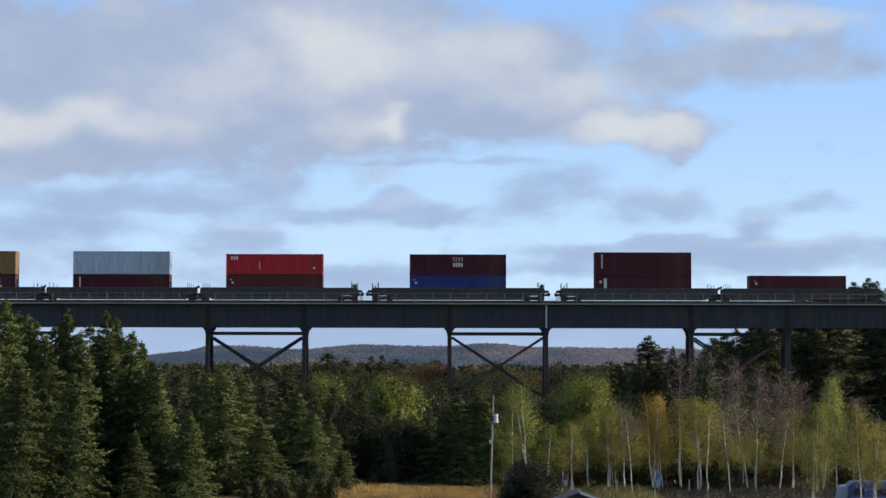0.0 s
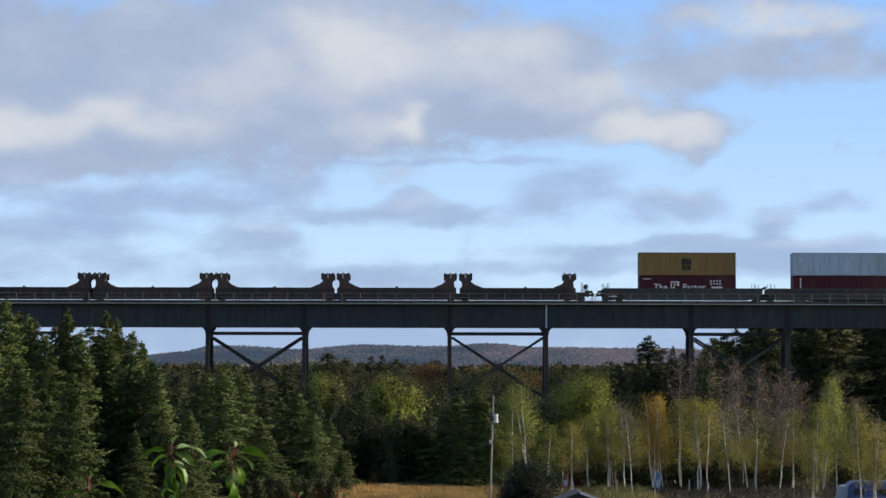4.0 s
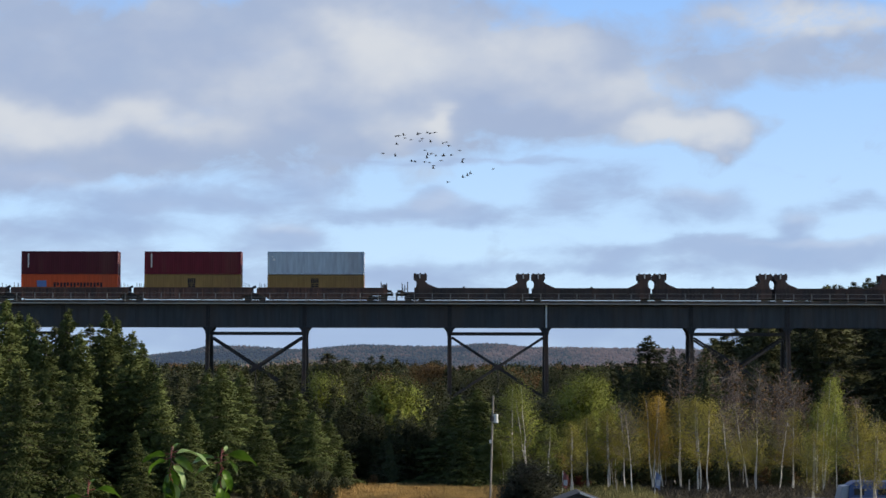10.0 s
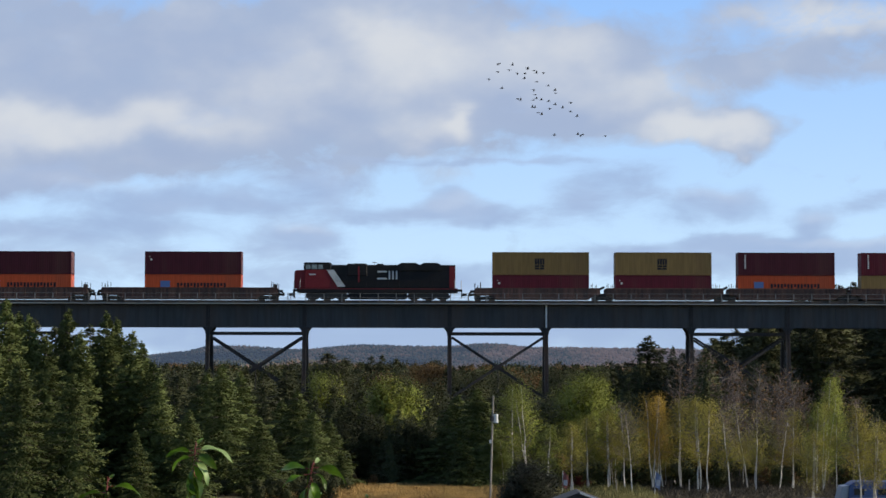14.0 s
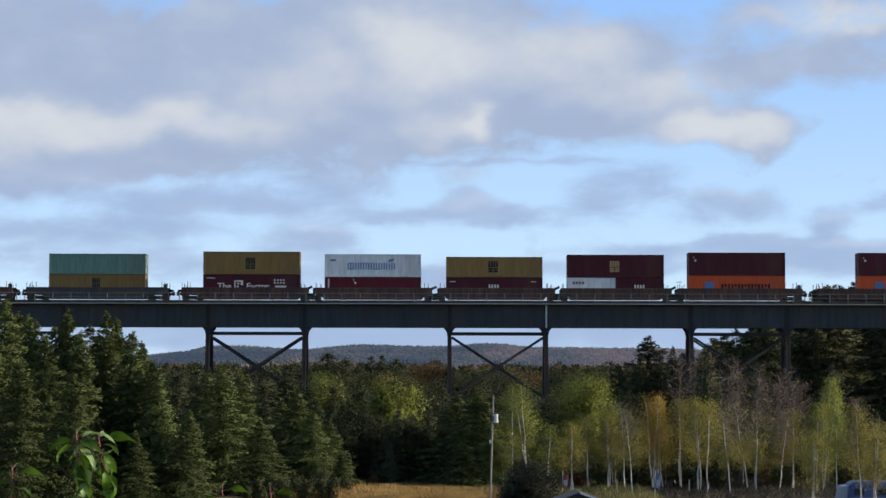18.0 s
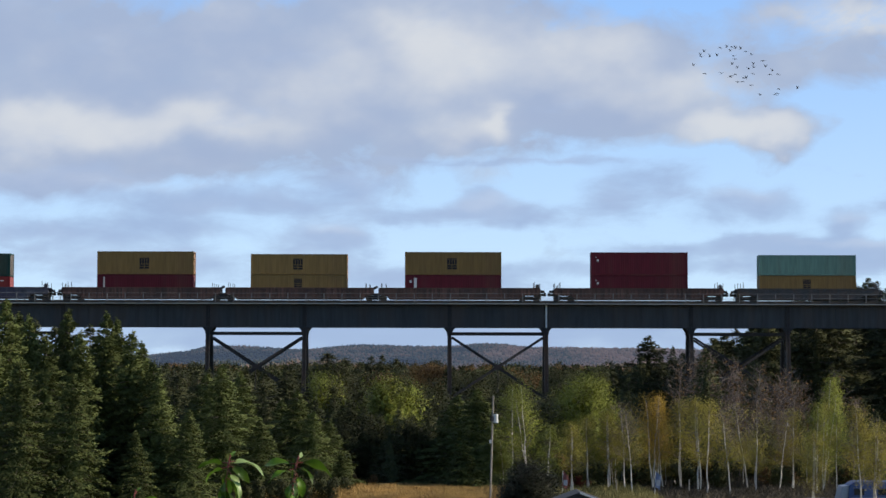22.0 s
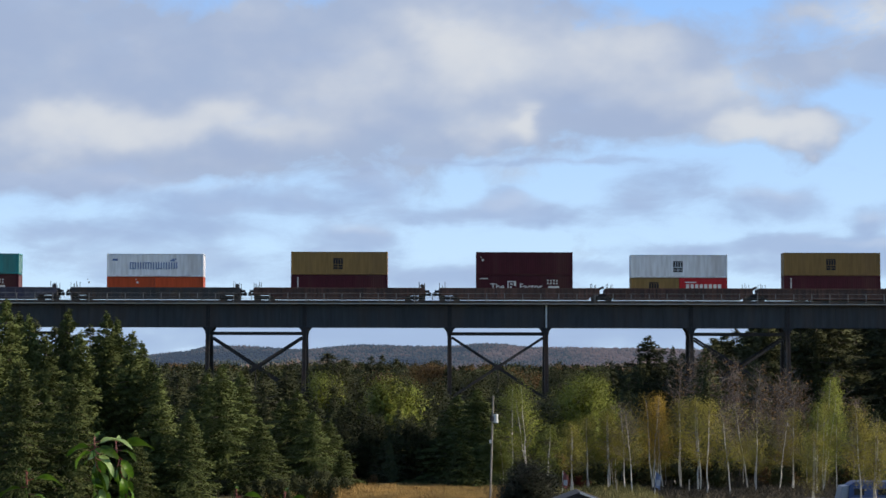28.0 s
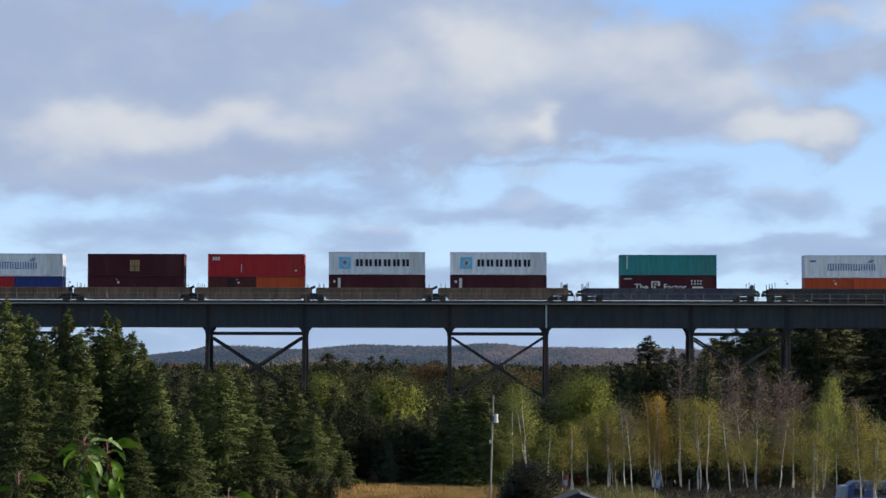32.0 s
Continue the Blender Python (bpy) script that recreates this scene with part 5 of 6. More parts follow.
FAR = [spruce_mesh(61 + i, 10.0, w, 14, 6, 5, 0.36, 1.5)[1] for i, w in enumerate((2.6, 2.2, 3.0))]
FAR_BROAD = {k: [broad_mesh(s + i, 10.0, w, 900, 0.33, bole=0.12, twigs=34, dense=70)[1] for i, w in enumerate((2.8, 3.4))] for k, s in (("moss", 401), ("dark", 411), ("rust", 421))}
FAR_PLACES = []
PINE = tree_kind("pine_tree", *spruce_mesh(77, 10.0, 2.3, 20, 8, 90, 0.115, 3.2), M_BARK, M_SPRUCE_FAR, "tall dark pine with open tiers of limbs", "tree", "valley wood")


def birches(material, label, seed, leaves):
    return [tree_kind("birch_tree", *broad_mesh(seed + i, 10.0, w, leaves, 0.082, bole=0.34, stems=s, twigs=44, taper=0.6), M_BIRCH_BARK, material, label, "tree",
                      "birch stand") for i, (w, s) in enumerate(((1.7, 1), (1.55, 2)))]


B_YELLOW = birches(M_LEAF_YELLOW, "slender birch with yellow autumn leaves and white trunk", 101, 5600)
B_OLIVE = birches(M_LEAF_OLIVE, "slender birch with thinning olive leaves and white trunk", 111, 5200)
B_GREEN = birches(M_LEAF_GREEN, "slender birch with fresh green leaves and white trunk", 121, 6000)
B_BROWN = [tree_kind("birch_tree", *broad_mesh(141 + i, 10.0, w, 4600, 0.088, bole=0.36, stems=s, twigs=42, bare=True, bald=0.42, taper=0.4), M_BIRCH_BARK, M_LEAF_OLIVE,
                     "white-stemmed birch with a bare brown top over olive leaves", "tree", "birch stand") for i, (w, s) in enumerate(((2.0, 1), (1.9, 2)))]
B_BARE = [tree_kind("bare_birch_tree", *broad_mesh(131 + i, 10.0, 1.4, 260, 0.16, bole=0.3, bare=True, twigs=40), M_TWIG, M_LEAF_RUST,
                    "nearly bare grey birch with a few rusty leaves", "tree", "birch stand") for i in range(2)]
BROAD = {k: [tree_kind("broadleaf_tree", *broad_mesh(s + i, 10.0, w, 7000, 0.12, bole=0.18, twigs=70, dense=450), M_BARK, m, lab, "tree", "valley wood")
             for i, w in enumerate((2.6, 3.0))]
         for k, m, s, lab in (("green", M_LEAF_GREEN, 201, "round light green broadleaf tree"), ("olive", M_LEAF_MOSS, 211, "olive autumn broadleaf tree"),
                              ("dark", M_LEAF_DARK, 221, "dark green broadleaf tree"), ("rust", M_LEAF_RUST, 231, "rusty autumn broadleaf tree"),
                              ("near_black", M_LEAF_BLACKISH, 241, "low blackish evergreen shrub near the shed"))}


def sight(px, y):
    """x of the line of sight that crosses the survey mark px at the distance y."""
    return (px - 784) / 3800 * y


def tip(py, y):
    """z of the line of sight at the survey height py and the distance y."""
    return 11 + (660 - py) / 3800 * y


def stand(kinds, px, py, y, wide=1.0):
    """A tree at the distance y whose top shows at the marks px, py."""
    x = sight(px, y)
    if kinds is FAR or isinstance(kinds, str):
        FAR_PLACES.append((x, y, height(x, y), max(0.2, (tip(py, y) - height(x, y)) / 10.0), random.uniform(0, 6.283), "conifer" if kinds is FAR else kinds))
        return None
    g = height(x, y)
    s = max(0.2, (tip(py, y) - g) / 10.0)
    return plant(random.choice(kinds), x, y, s * wide, z=g, tall=1 / wide)


def build_woods():
    random.seed(5)
    # the tall spruce wood
    for px, py, y, wide in ((-58, 545, 186, 1.0), (-22, 556, 178, 1.0), (12, 531, 182, 0.95), (34, 552, 190, 0.9), (56, 556, 186, 0.9), (84, 590, 176, 1.0),
                            (116, 547, 186, 0.95), (146, 585, 180, 0.95), (184, 551, 184, 0.95), (206, 562, 192, 0.85), (237, 586, 182, 1.0), (256, 604, 188, 0.95),
                            (36, 640, 168, 1.1), (270, 636, 181, 1.1), (243, 762, 172, 1.3), (128, 660, 170, 1.15), (282, 668, 178, 1.2), (331, 727, 176, 1.35),
                            (400, 646, 196, 1.25), (366, 658, 202, 1.2), (432, 656, 203, 1.2), (462, 742, 190, 1.6),
                            (528, 688, 206, 1.3), (500, 706, 210, 1.3), (553, 726, 202, 1.45), (584, 742, 205, 1.5), (606, 800, 200, 1.6)):
        stand(SPRUCES, px, py, y, wide)
    for px, py in ((-20, 570), (30, 560), (64, 566), (100, 578), (128, 584), (158, 574), (205, 590), (222, 600), (232, 622), (258, 640)):
        stand(SLIM, px, py, 206, 1.35)
    for px, py, y in ((812, 698, 212), (842, 688, 208), (786, 742, 214), (866, 752, 204), (820, 780, 202)):
        stand(SPRUCES, px, py, y, 1.7)
    # behind the spruces, up to the viaduct
    for px, py, y in ((348, 655, 222), (372, 652, 226), (398, 645, 220), (438, 651, 224), (472, 656, 218), (505, 646, 222), (519, 652, 226), (312, 662, 230), (285, 656, 236),
                      (640, 690, 232), (612, 705, 230), (654, 722, 228), (545, 690, 226)):
        stand(SLIM, px, py, y, 1.35)
    for i in range(16):
        px = random.uniform(-60, 620)
        y = random.uniform(212, 262)
        py = random.uniform(680, 730) if px > 290 else random.uniform(585, 690)
        stand(SLIM, px, py, y, 1.3)
    # the mixed wood in the valley
    for i in range(110):
        px = random.uniform(540, 1010)
        y = random.uniform(226, 262)
        py = random.uniform(705, 795) - (y - 226) * 0.7
        if 645 < px < 765:
            py = max(py, 742)
        if 545 < px < 600:
            py = max(py, 725)
        kinds = random.choice((SLIM, SLIM, BROAD["dark"], BROAD["dark"], BROAD["dark"], BROAD["olive"]))
        stand(kinds, px, py, y, 1.25)
    for px, py, y, wide in ((694, 656, 224, 1.0), (724, 672, 226, 0.85), (670, 676, 226, 0.85), (570, 662, 226, 0.7), (1042, 664, 232, 0.75), (1018, 678, 232, 0.65)):
        stand(BROAD["green"], px, py, y, wide)
    # dark trees before them
    for px, py, y in ((648, 716, 219), (676, 728, 217), (706, 724, 216), (733, 733, 218), (758, 722, 219), (690, 752, 213), (556, 706, 217), (590, 700, 220), (622, 712, 220)):
        stand(SLIM, px, py, y, 1.5)
    for px, py, y in ((664, 734, 215), (720, 738, 214), (748, 750, 214), (612, 746, 215)):
        stand(BROAD["dark"], px, py, y, 1.0)
    for px, py, y in ((764, 692, 236), (784, 706, 238), (925, 684, 246), (845, 672, 262)):
        stand(BROAD["olive"], px, py, y, 0.9)
    # woods beyond the viaduct
    for i in range(200):
        y = 285 + 420 * random.random() ** 1.4
        px = random.uniform(200, 1240)
        py = random.gauss(664, 9) - 8 * (px > 1050) + 4 * (px < 560)
        kinds = random.choice((SLIM, SLIM, BROAD["dark"], BROAD["olive"], BROAD["dark"]) + ((BROAD["rust"],) if 650 < px < 900 else ()))
        if y > 360:
            kinds = random.choice((FAR, FAR, "dark", "moss", "dark") + (("rust",) if 650 < px < 1000 else ()))
        stand(kinds, px, py, y, 1.15)
    for i in range(150):
        px = random.uniform(240, 1240)
        stand(random.choice((FAR, FAR, "dark", "moss", "moss")), px, random.gauss(653, 5), random.uniform(430, 700))
    for i in range(150):
        stand(random.choice((FAR, "dark", "moss", "rust")), random.uniform(250, 1200), random.gauss(647, 3), random.uniform(700, 1100))
    for i in range(170):
        stand(random.choice((FAR, "dark", "moss", "rust")), random.uniform(250, 1220), random.gauss(645, 2), random.uniform(1100, 1500))
    for px, py, y, wide in ((580, 622, 330, 2.6), (613, 634, 350, 2.4), (600, 640, 340, 1.6), (654, 630, 360, 1.5), (677, 628, 350, 1.3), (705, 632, 360, 1.3), (638, 640, 345, 1.7),
                            (1100, 642, 330, 1.2), (1130, 630, 326, 1.3), (1172, 628, 322, 1.2), (1188, 612, 330, 1.0), (1207, 620, 325, 1.2)):
        stand(SLIM, px, py, y, wide)
    stand([PINE], 1152, 593, 330, 1.35)
    for px in range(716, 800, 13):
        stand(BROAD["rust"], px, 643 + random.uniform(-3, 6), 420, 0.8)
    for px in (812, 848, 905, 985, 1012, 1060):
        stand(BROAD["olive"], px, 646 + random.uniform(-4, 6), 400, 1.0)
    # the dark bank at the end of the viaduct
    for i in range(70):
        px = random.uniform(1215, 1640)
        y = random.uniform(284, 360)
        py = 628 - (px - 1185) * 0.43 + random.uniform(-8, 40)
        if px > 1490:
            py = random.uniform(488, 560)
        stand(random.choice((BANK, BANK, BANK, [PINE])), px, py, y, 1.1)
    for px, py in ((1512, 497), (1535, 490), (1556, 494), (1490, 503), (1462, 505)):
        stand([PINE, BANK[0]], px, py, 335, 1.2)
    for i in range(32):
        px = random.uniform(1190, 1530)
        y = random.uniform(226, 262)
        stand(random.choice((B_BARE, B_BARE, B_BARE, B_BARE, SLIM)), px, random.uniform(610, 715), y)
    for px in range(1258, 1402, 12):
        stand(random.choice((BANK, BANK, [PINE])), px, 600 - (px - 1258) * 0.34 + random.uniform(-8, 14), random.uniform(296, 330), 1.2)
    # unseen trees added past the viaduct's end, to throw shade on the bank
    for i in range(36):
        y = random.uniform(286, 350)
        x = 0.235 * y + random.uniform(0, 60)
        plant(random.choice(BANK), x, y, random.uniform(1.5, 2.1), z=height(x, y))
    # the birch stand along the field
    kinds = {"y": B_YELLOW, "o": B_OLIVE, "g": B_GREEN, "b": B_BARE, "t": B_BROWN}
    rows = ((904, 676, "g", 1.0), (926, 671, "g", 1.05), (886, 775, "g", 1.6), (971, 748, "g", 1.2), (1014, 726, "o", 1.1), (1040, 716, "o", 1.15), (1074, 706, "o", 1.0),
            (1097, 688, "t", 1.1), (1110, 700, "t", 0.9), (1154, 688, "y", 1.0), (1164, 700, "y", 0.95), (1206, 680, "o", 1.05), (1232, 676, "o", 1.15),
            (1254, 694, "o", 1.0), (1286, 704, "t", 1.0), (1318, 688, "t", 1.15), (1334, 706, "t", 1.0), (1386, 704, "t", 1.0), (1402, 700, "o", 0.9),
            (1444, 706, "g", 0.85), (1456, 700, "o", 0.8), (1464, 658, "g", 0.8), (1480, 720, "g", 0.9), (1514, 694, "b", 1.1), (1526, 735, "o", 1.2), (1558, 716, "t", 1.0))
    for px, py, k, wide in rows:
        stand(kinds[k], px, py, random.uniform(192, 208), wide)
    stand(BROAD["green"], 1470, 656, 207, 0.42)
    # greener crowns behind them, then a dark bare wood
    for px, py in ((992, 700), (1012, 672), (1040, 664), (1062, 676), (1078, 700), (1136, 745), (1180, 750)):
        stand(BROAD["green"], px, py, random.uniform(228, 240), 0.65)
    for i in range(22):
        stand(random.choice((B_BARE, B_BARE, BROAD["dark"], BROAD["dark"], SLIM)), random.uniform(1090, 1580), random.uniform(715, 770), random.uniform(214, 226))
    for i in range(11):
        stand(random.choice((B_OLIVE, B_GREEN, BROAD["dark"])), random.uniform(985, 1580), random.uniform(755, 810), random.uniform(209, 217), 1.1)
    for px, py, y in ((1517, 700, 163), (1441, 735, 162), (1549, 720, 164)):
        stand(B_OLIVE, px, py, y)
    # a dark round bush near the shed
    for px, py, y in ((932, 806, 150), (952, 816, 149), (912, 826, 151), (968, 838, 150), (924, 822, 148), (944, 828, 147.5), (898, 850, 149)):
        stand(BROAD["near_black"], px, py, y, 1.35)


build_woods()


def build_far_wood():
    """The far trees, too many and too small to count, one object for each kind."""
    kinds = (("conifer", FAR, M_SPRUCE_FAR, "dark conifer wood covering the far valley"), ("moss", FAR_BROAD["moss"], M_LEAF_MOSS, "olive broadleaf wood covering the far valley"),
             ("dark", FAR_BROAD["dark"], M_LEAF_DARK, "dark green broadleaf wood covering the far valley"),
             ("rust", FAR_BROAD["rust"], M_LEAF_RUST, "rusty autumn wood in the far valley"))
    for kind, meshes, material, label in kinds:
        base = []
        for me in meshes:
            co = np.empty(len(me.vertices) * 3, dtype=np.float32)
            me.vertices.foreach_get("co", co)
            base.append(co.reshape(-1, 3))
        vs = []
        for n, (x, y, z, s, spin, k) in enumerate(FAR_PLACES):
            if k == kind:
                c, d = math.cos(spin), math.sin(spin)
                turn = np.array([[c, d, 0], [-d, c, 0], [0, 0, 1]])
                vs.append(base[n % len(base)] @ turn * s + (x, y, z))
        v = np.concatenate(vs)
        tagged(part("far_wood", soup("far_wood", v, np.arange(len(v)).reshape(-1, 4)), material), label, "forest", kind="stuff")


build_far_wood()


# ---- small things by the field ----
def build_pole():
    y = 184.0
    root = tagged(new("utility_pole"), "weathered grey wooden utility pole with a transformer", "utility pole")
    root.location = (4.05, y, height(4.05, y))
    z = height(4.05, y)
    part("pole_shaft", Geo().tube((0, 0, -0.6), (0.28, 0, 9.05 - z), 0.10, 0.075, n=12), M_POLE, root)
    can = Geo().tube((0.5, -0.1, 6.75 - z), (0.5, -0.1, 7.4 - z), 0.2, 0.2, n=14)
    can.tube((0.5, -0.1, 7.4 - z), (0.5, -0.1, 7.47 - z), 0.22, 0.16, n=14)
    t = part("transformer", can, M_METAL_GREY, root, "pale grey transformer can")
    part("bushing", Geo().tube((0.5, -0.1, 7.47 - z), (0.5, -0.1, 7.65 - z), 0.05, 0.03, n=8), M_WELL_DARK, t)
    part("bracket", Geo().box(0.2, 0.45, -0.12, 0.0, 6.9 - z, 7.3 - z), M_BOGIE, root)
    part("fuse_holder", Geo().box(-0.02, 0.14, -0.3, -0.12, 6.9 - z, 7.35 - z), M_BOGIE, root)
    part("meter_box", Geo().box(-0.05, 0.12, -0.3, -0.1, 5.0 - z, 5.3 - z), M_METAL_GREY, root)


def build_shed():
    x, y = 7.95, 125.0
    g = height(x, y)
    top = 4.1 - g
    root = tagged(new("garden_shed"), "small dark shed with a dark shingled gable roof", "shed")
    root.location = (x, y, g)
    w = 1.9
    part("shed_wall", Geo().prism([(-w + 0.2, -0.3), (w - 0.2, -0.3), (w - 0.2, top - 0.75), (0, top - 0.12), (-w + 0.2, top - 0.75)], 0.2, 3.6), M_SHED_WALL, root)
    for s in (-1, 1):
        part("roof_slope", Geo().prism([(0, top), (s * w, top - 0.72), (s * w, top - 0.80), (0, top - 0.10)], 0.0, 3.8), M_SHED_ROOF, root)
    # sunlight on the right roof edge, drawn as a pale strip
    part("barge_board", Geo().prism([(0, top + 0.02), (w, top - 0.70), (w, top - 0.80), (0, top - 0.08)], -0.04, -0.005), M_METAL_GREY, root, "pale strip painted for the sunlit roof edge")


def build_camper():
    x, y = 34.0, 172.0
    g = height(x, y)
    root = tagged(new("camper_trailer"), "blue and white camper trailer parked by the birches", "camper")
    root.matrix_basis = Matrix.LocRotScale((x, y, g), None, (1, 1, 0.80))
    body = Geo().prism([(-1.9, 0.55), (3.4, 0.55), (3.4, 2.55), (2.9, 2.8), (-1.3, 2.8), (-1.75, 2.45)], -1.1, 1.1).mesh("body", 0.06)
    b = part("body", body, M_RV_BLUE, root)
    part("front_panel", Geo().prism([(-2.6, 0.9), (-1.92, 0.6), (-1.78, 2.42), (-2.3, 2.3)], -1.0, 1.0).mesh("front_panel", 0.04), M_RV_WHITE, root, "white front panel")
    for a, c in ((-1.4, -0.6), (0.5, 1.5), (2.1, 2.8)):
        w = part("window", Geo().box(a, c, -1.125, -1.103, 1.45, 2.1), M_GLASS_DARK, b, "dark window")
        part("window_frame", Geo().box(a - 0.05, c + 0.05, -1.115, -1.102, 1.40, 2.15), M_RV_BLUE, b)
    part("stripe", Geo().box(-1.7, 3.35, -1.112, -1.101, 0.95, 1.2), M_RV_WHITE, b)
    part("roof_vent", Geo().box(0.4, 0.9, -0.3, 0.3, 2.81, 2.95), M_RV_WHITE, root)
    for a in (0.4, 1.25):
        wheel = part("wheel", Geo().tube((a, -1.12, 0.34), (a, -0.9, 0.34), 0.34, n=18), M_TYRE, root)
        part("rim", Geo().tube((a, -1.14, 0.34), (a, -1.11, 0.34), 0.18, n=14), M_METAL_GREY, wheel)
    part("chassis", Geo().box(-3.4, 3.2, -0.7, 0.7, 0.42, 0.54), M_BOGIE, root)


def build_car(x, y, label):
    g = height(x, y)
    root = tagged(new("parked_car"), label, "car", "parked cars")
    root.matrix_basis = pose(x, y, g, rz=8)
    part("body", Geo().prism([(-2.2, 0.35), (2.2, 0.35), (2.25, 0.75), (1.3, 0.95), (-2.1, 0.98), (-2.25, 0.7)], -0.85, 0.85).mesh("body", 0.05), M_RV_WHITE, root)
    cab = part("cabin", Geo().prism([(-1.6, 0.96), (1.2, 0.94), (0.45, 1.45), (-1.15, 1.45)], -0.76, 0.76).mesh("cabin", 0.05), M_RV_WHITE, root)
    part("side_window", Geo().prism([(-1.35, 1.0), (0.9, 1.0), (0.35, 1.38), (-1.05, 1.38)], -0.775, -0.765), M_GLASS_DARK, cab, "dark side window")
    for a in (-1.4, 1.4):
        for s in (-0.86, 0.66):
            part("wheel", Geo().tube((a, s, 0.32), (a, s + 0.2, 0.32), 0.32, n=16), M_TYRE, root)


def build_flag(px, y, material, label):
    x = sight(px, y)
    g = height(x, y)
    root = tagged(new("garden_flag"), label, "flag")
    root.location = (x, y, g)
    part("flag_pole", Geo().tube((0, 0, -0.2), (0.05, 0, 2.3), 0.025, n=6), M_METAL_GREY, root)
    v, f = [], []
    for j in range(9):
        for i in range(5):
            v.append((0.06 + 0.12 * i - 0.04 * j * 0.3, 0.06 * math.sin(i * 1.4 + j * 0.5), 2.25 - 0.16 * j - 0.10 * i))
    f = [(j * 5 + i, j * 5 + i + 1, j * 5 + i + 6, j * 5 + i + 5) for j in range(8) for i in range(4)]
    part("cloth", soup("cloth", v, f), material, root)
    part("band", Geo().box(0.1, 0.45, -0.10, -0.08, 1.0, 1.5), M_RV_WHITE, root, "white middle of the cloth")


def build_stakes():
    for px, y, tall in ((345, 186, 1.6), (1090, 196, 1.3), (1218, 198, 1.2)):
        x = sight(px, y)
        root = tagged(new("fence_post"), "weathered pale wooden post in the grass", "post")
        root.location = (x, y, height(x, y))
        part("stake", Geo().tube((0, 0, -0.4), (0.03, 0, tall), 0.07, 0.06, n=8), M_POLE, root)


build_pole()
build_shed()
build_camper()
build_car(sight(1535, 160), 160.0, "white parked car by the camper")
build_car(sight(1452, 163), 163.0, "pale parked car under the birches")
build_flag(995, 191, M_RED, "faded red and white garden flag on a thin pole")
build_flag(1158, 190, M_FLAG_BLUE, "blue and white garden flag on a thin pole")
build_stakes()

# undergrowth and grass
BUSH = {k: [tree_kind("bush", *broad_mesh(s + i, 10.0, 4.6, 900, 0.75, bole=0.03, stems=3, twigs=16), M_BARK, m, lab, "bush", "undergrowth") for i in range(2)]
        for k, m, s, lab in (("olive", M_LEAF_MOSS, 301, "low olive bush at the field edge"), ("rust", M_LEAF_RUST, 311, "low rusty brown bush at the field edge"),
                             ("dark", M_LEAF_DARK, 321, "low dark bush at the wood's edge"),
                             ("red", M_LEAF_RED, 331, "low red-leaved bush under the birches"))}


def build_undergrowth():
    random.seed(12)
    for i in range(110):
        px = random.uniform(520, 1600)
        y = random.uniform(218, 226) if px < 880 else random.uniform(203, 228)
        x = sight(px, y)
        plant(random.choice(BUSH[random.choice(("olive", "rust", "dark", "olive", "dark"))]), x, y, random.uniform(0.12, 0.32))
    for i in range(60):
        px = random.uniform(555, 880)
        y = random.uniform(208, 221)
        plant(random.choice(BUSH[random.choice(("rust", "dark", "dark"))]), sight(px, y), y, random.uniform(0.07, 0.16))
    for i in range(64):
        px = random.uniform(300, 620)
        y = random.uniform(180, 214)
        plant(random.choice(BUSH[random.choice(("olive", "dark", "dark"))]), sight(px, y), y, random.uniform(0.10, 0.22))


    for px, y, k in ((1006, 205, 0.11), (1024, 206, 0.13), (1040, 208, 0.09), (962, 207, 0.08)):
        plant(random.choice(BUSH["red"]), sight(px, y), y, k)


build_undergrowth()

# a pattern that was never planted goes
for proto in PATTERNS:
    if proto.name not in USED:
        for piece in list(proto.children):
            bpy.data.objects.remove(piece)
        bpy.data.objects.remove(proto)


def build_grass(name, material, count, xr, yr, tall, label, seed):
    rng = np.random.default_rng(seed)
    x, y = rng.uniform(*xr, count), rng.uniform(*yr, count)
    z = np.array([height(a, b) for a, b in zip(x, y)])
    h = tall * rng.uniform(0.45, 1.2, count) * (0.75 + 0.5 * np.sin(x * 0.6 + 2 * np.sin(y * 0.35)) ** 2)
    a = rng.uniform(0, 6.283, count)
    w = 0.045
    lean = rng.normal(0, 0.22, (count, 2))
    v = np.empty((count, 3, 3))
    v[:, 0] = np.stack([x - np.cos(a) * w, y - np.sin(a) * w, z - 0.05], 1)
    v[:, 1] = np.stack([x + np.cos(a) * w, y + np.sin(a) * w, z - 0.05], 1)
    v[:, 2] = np.stack([x + lean[:, 0], y + lean[:, 1], z + h], 1)
    me = soup(name, v.reshape(-1, 3), np.arange(3 * count).reshape(count, 3))
    return tagged(part(name, me, material), label, "grass", kind="stuff")


build_grass("dry_grass", M_GRASS, 90000, (-15, 6), (184, 207), 0.5, "tall golden dry meadow grass", 4)
build_grass("field_grass", M_GRASS_OLIVE, 22000, (0, 19), (184, 224), 0.5, "short olive grass between birch trunks", 5)
# from x 19 on the grass is a darker brown
build_grass("dark_grass", M_GRASS_DARK, 26000, (19, 46), (184, 224), 0.35, "low dark brown grass under birches", 6)


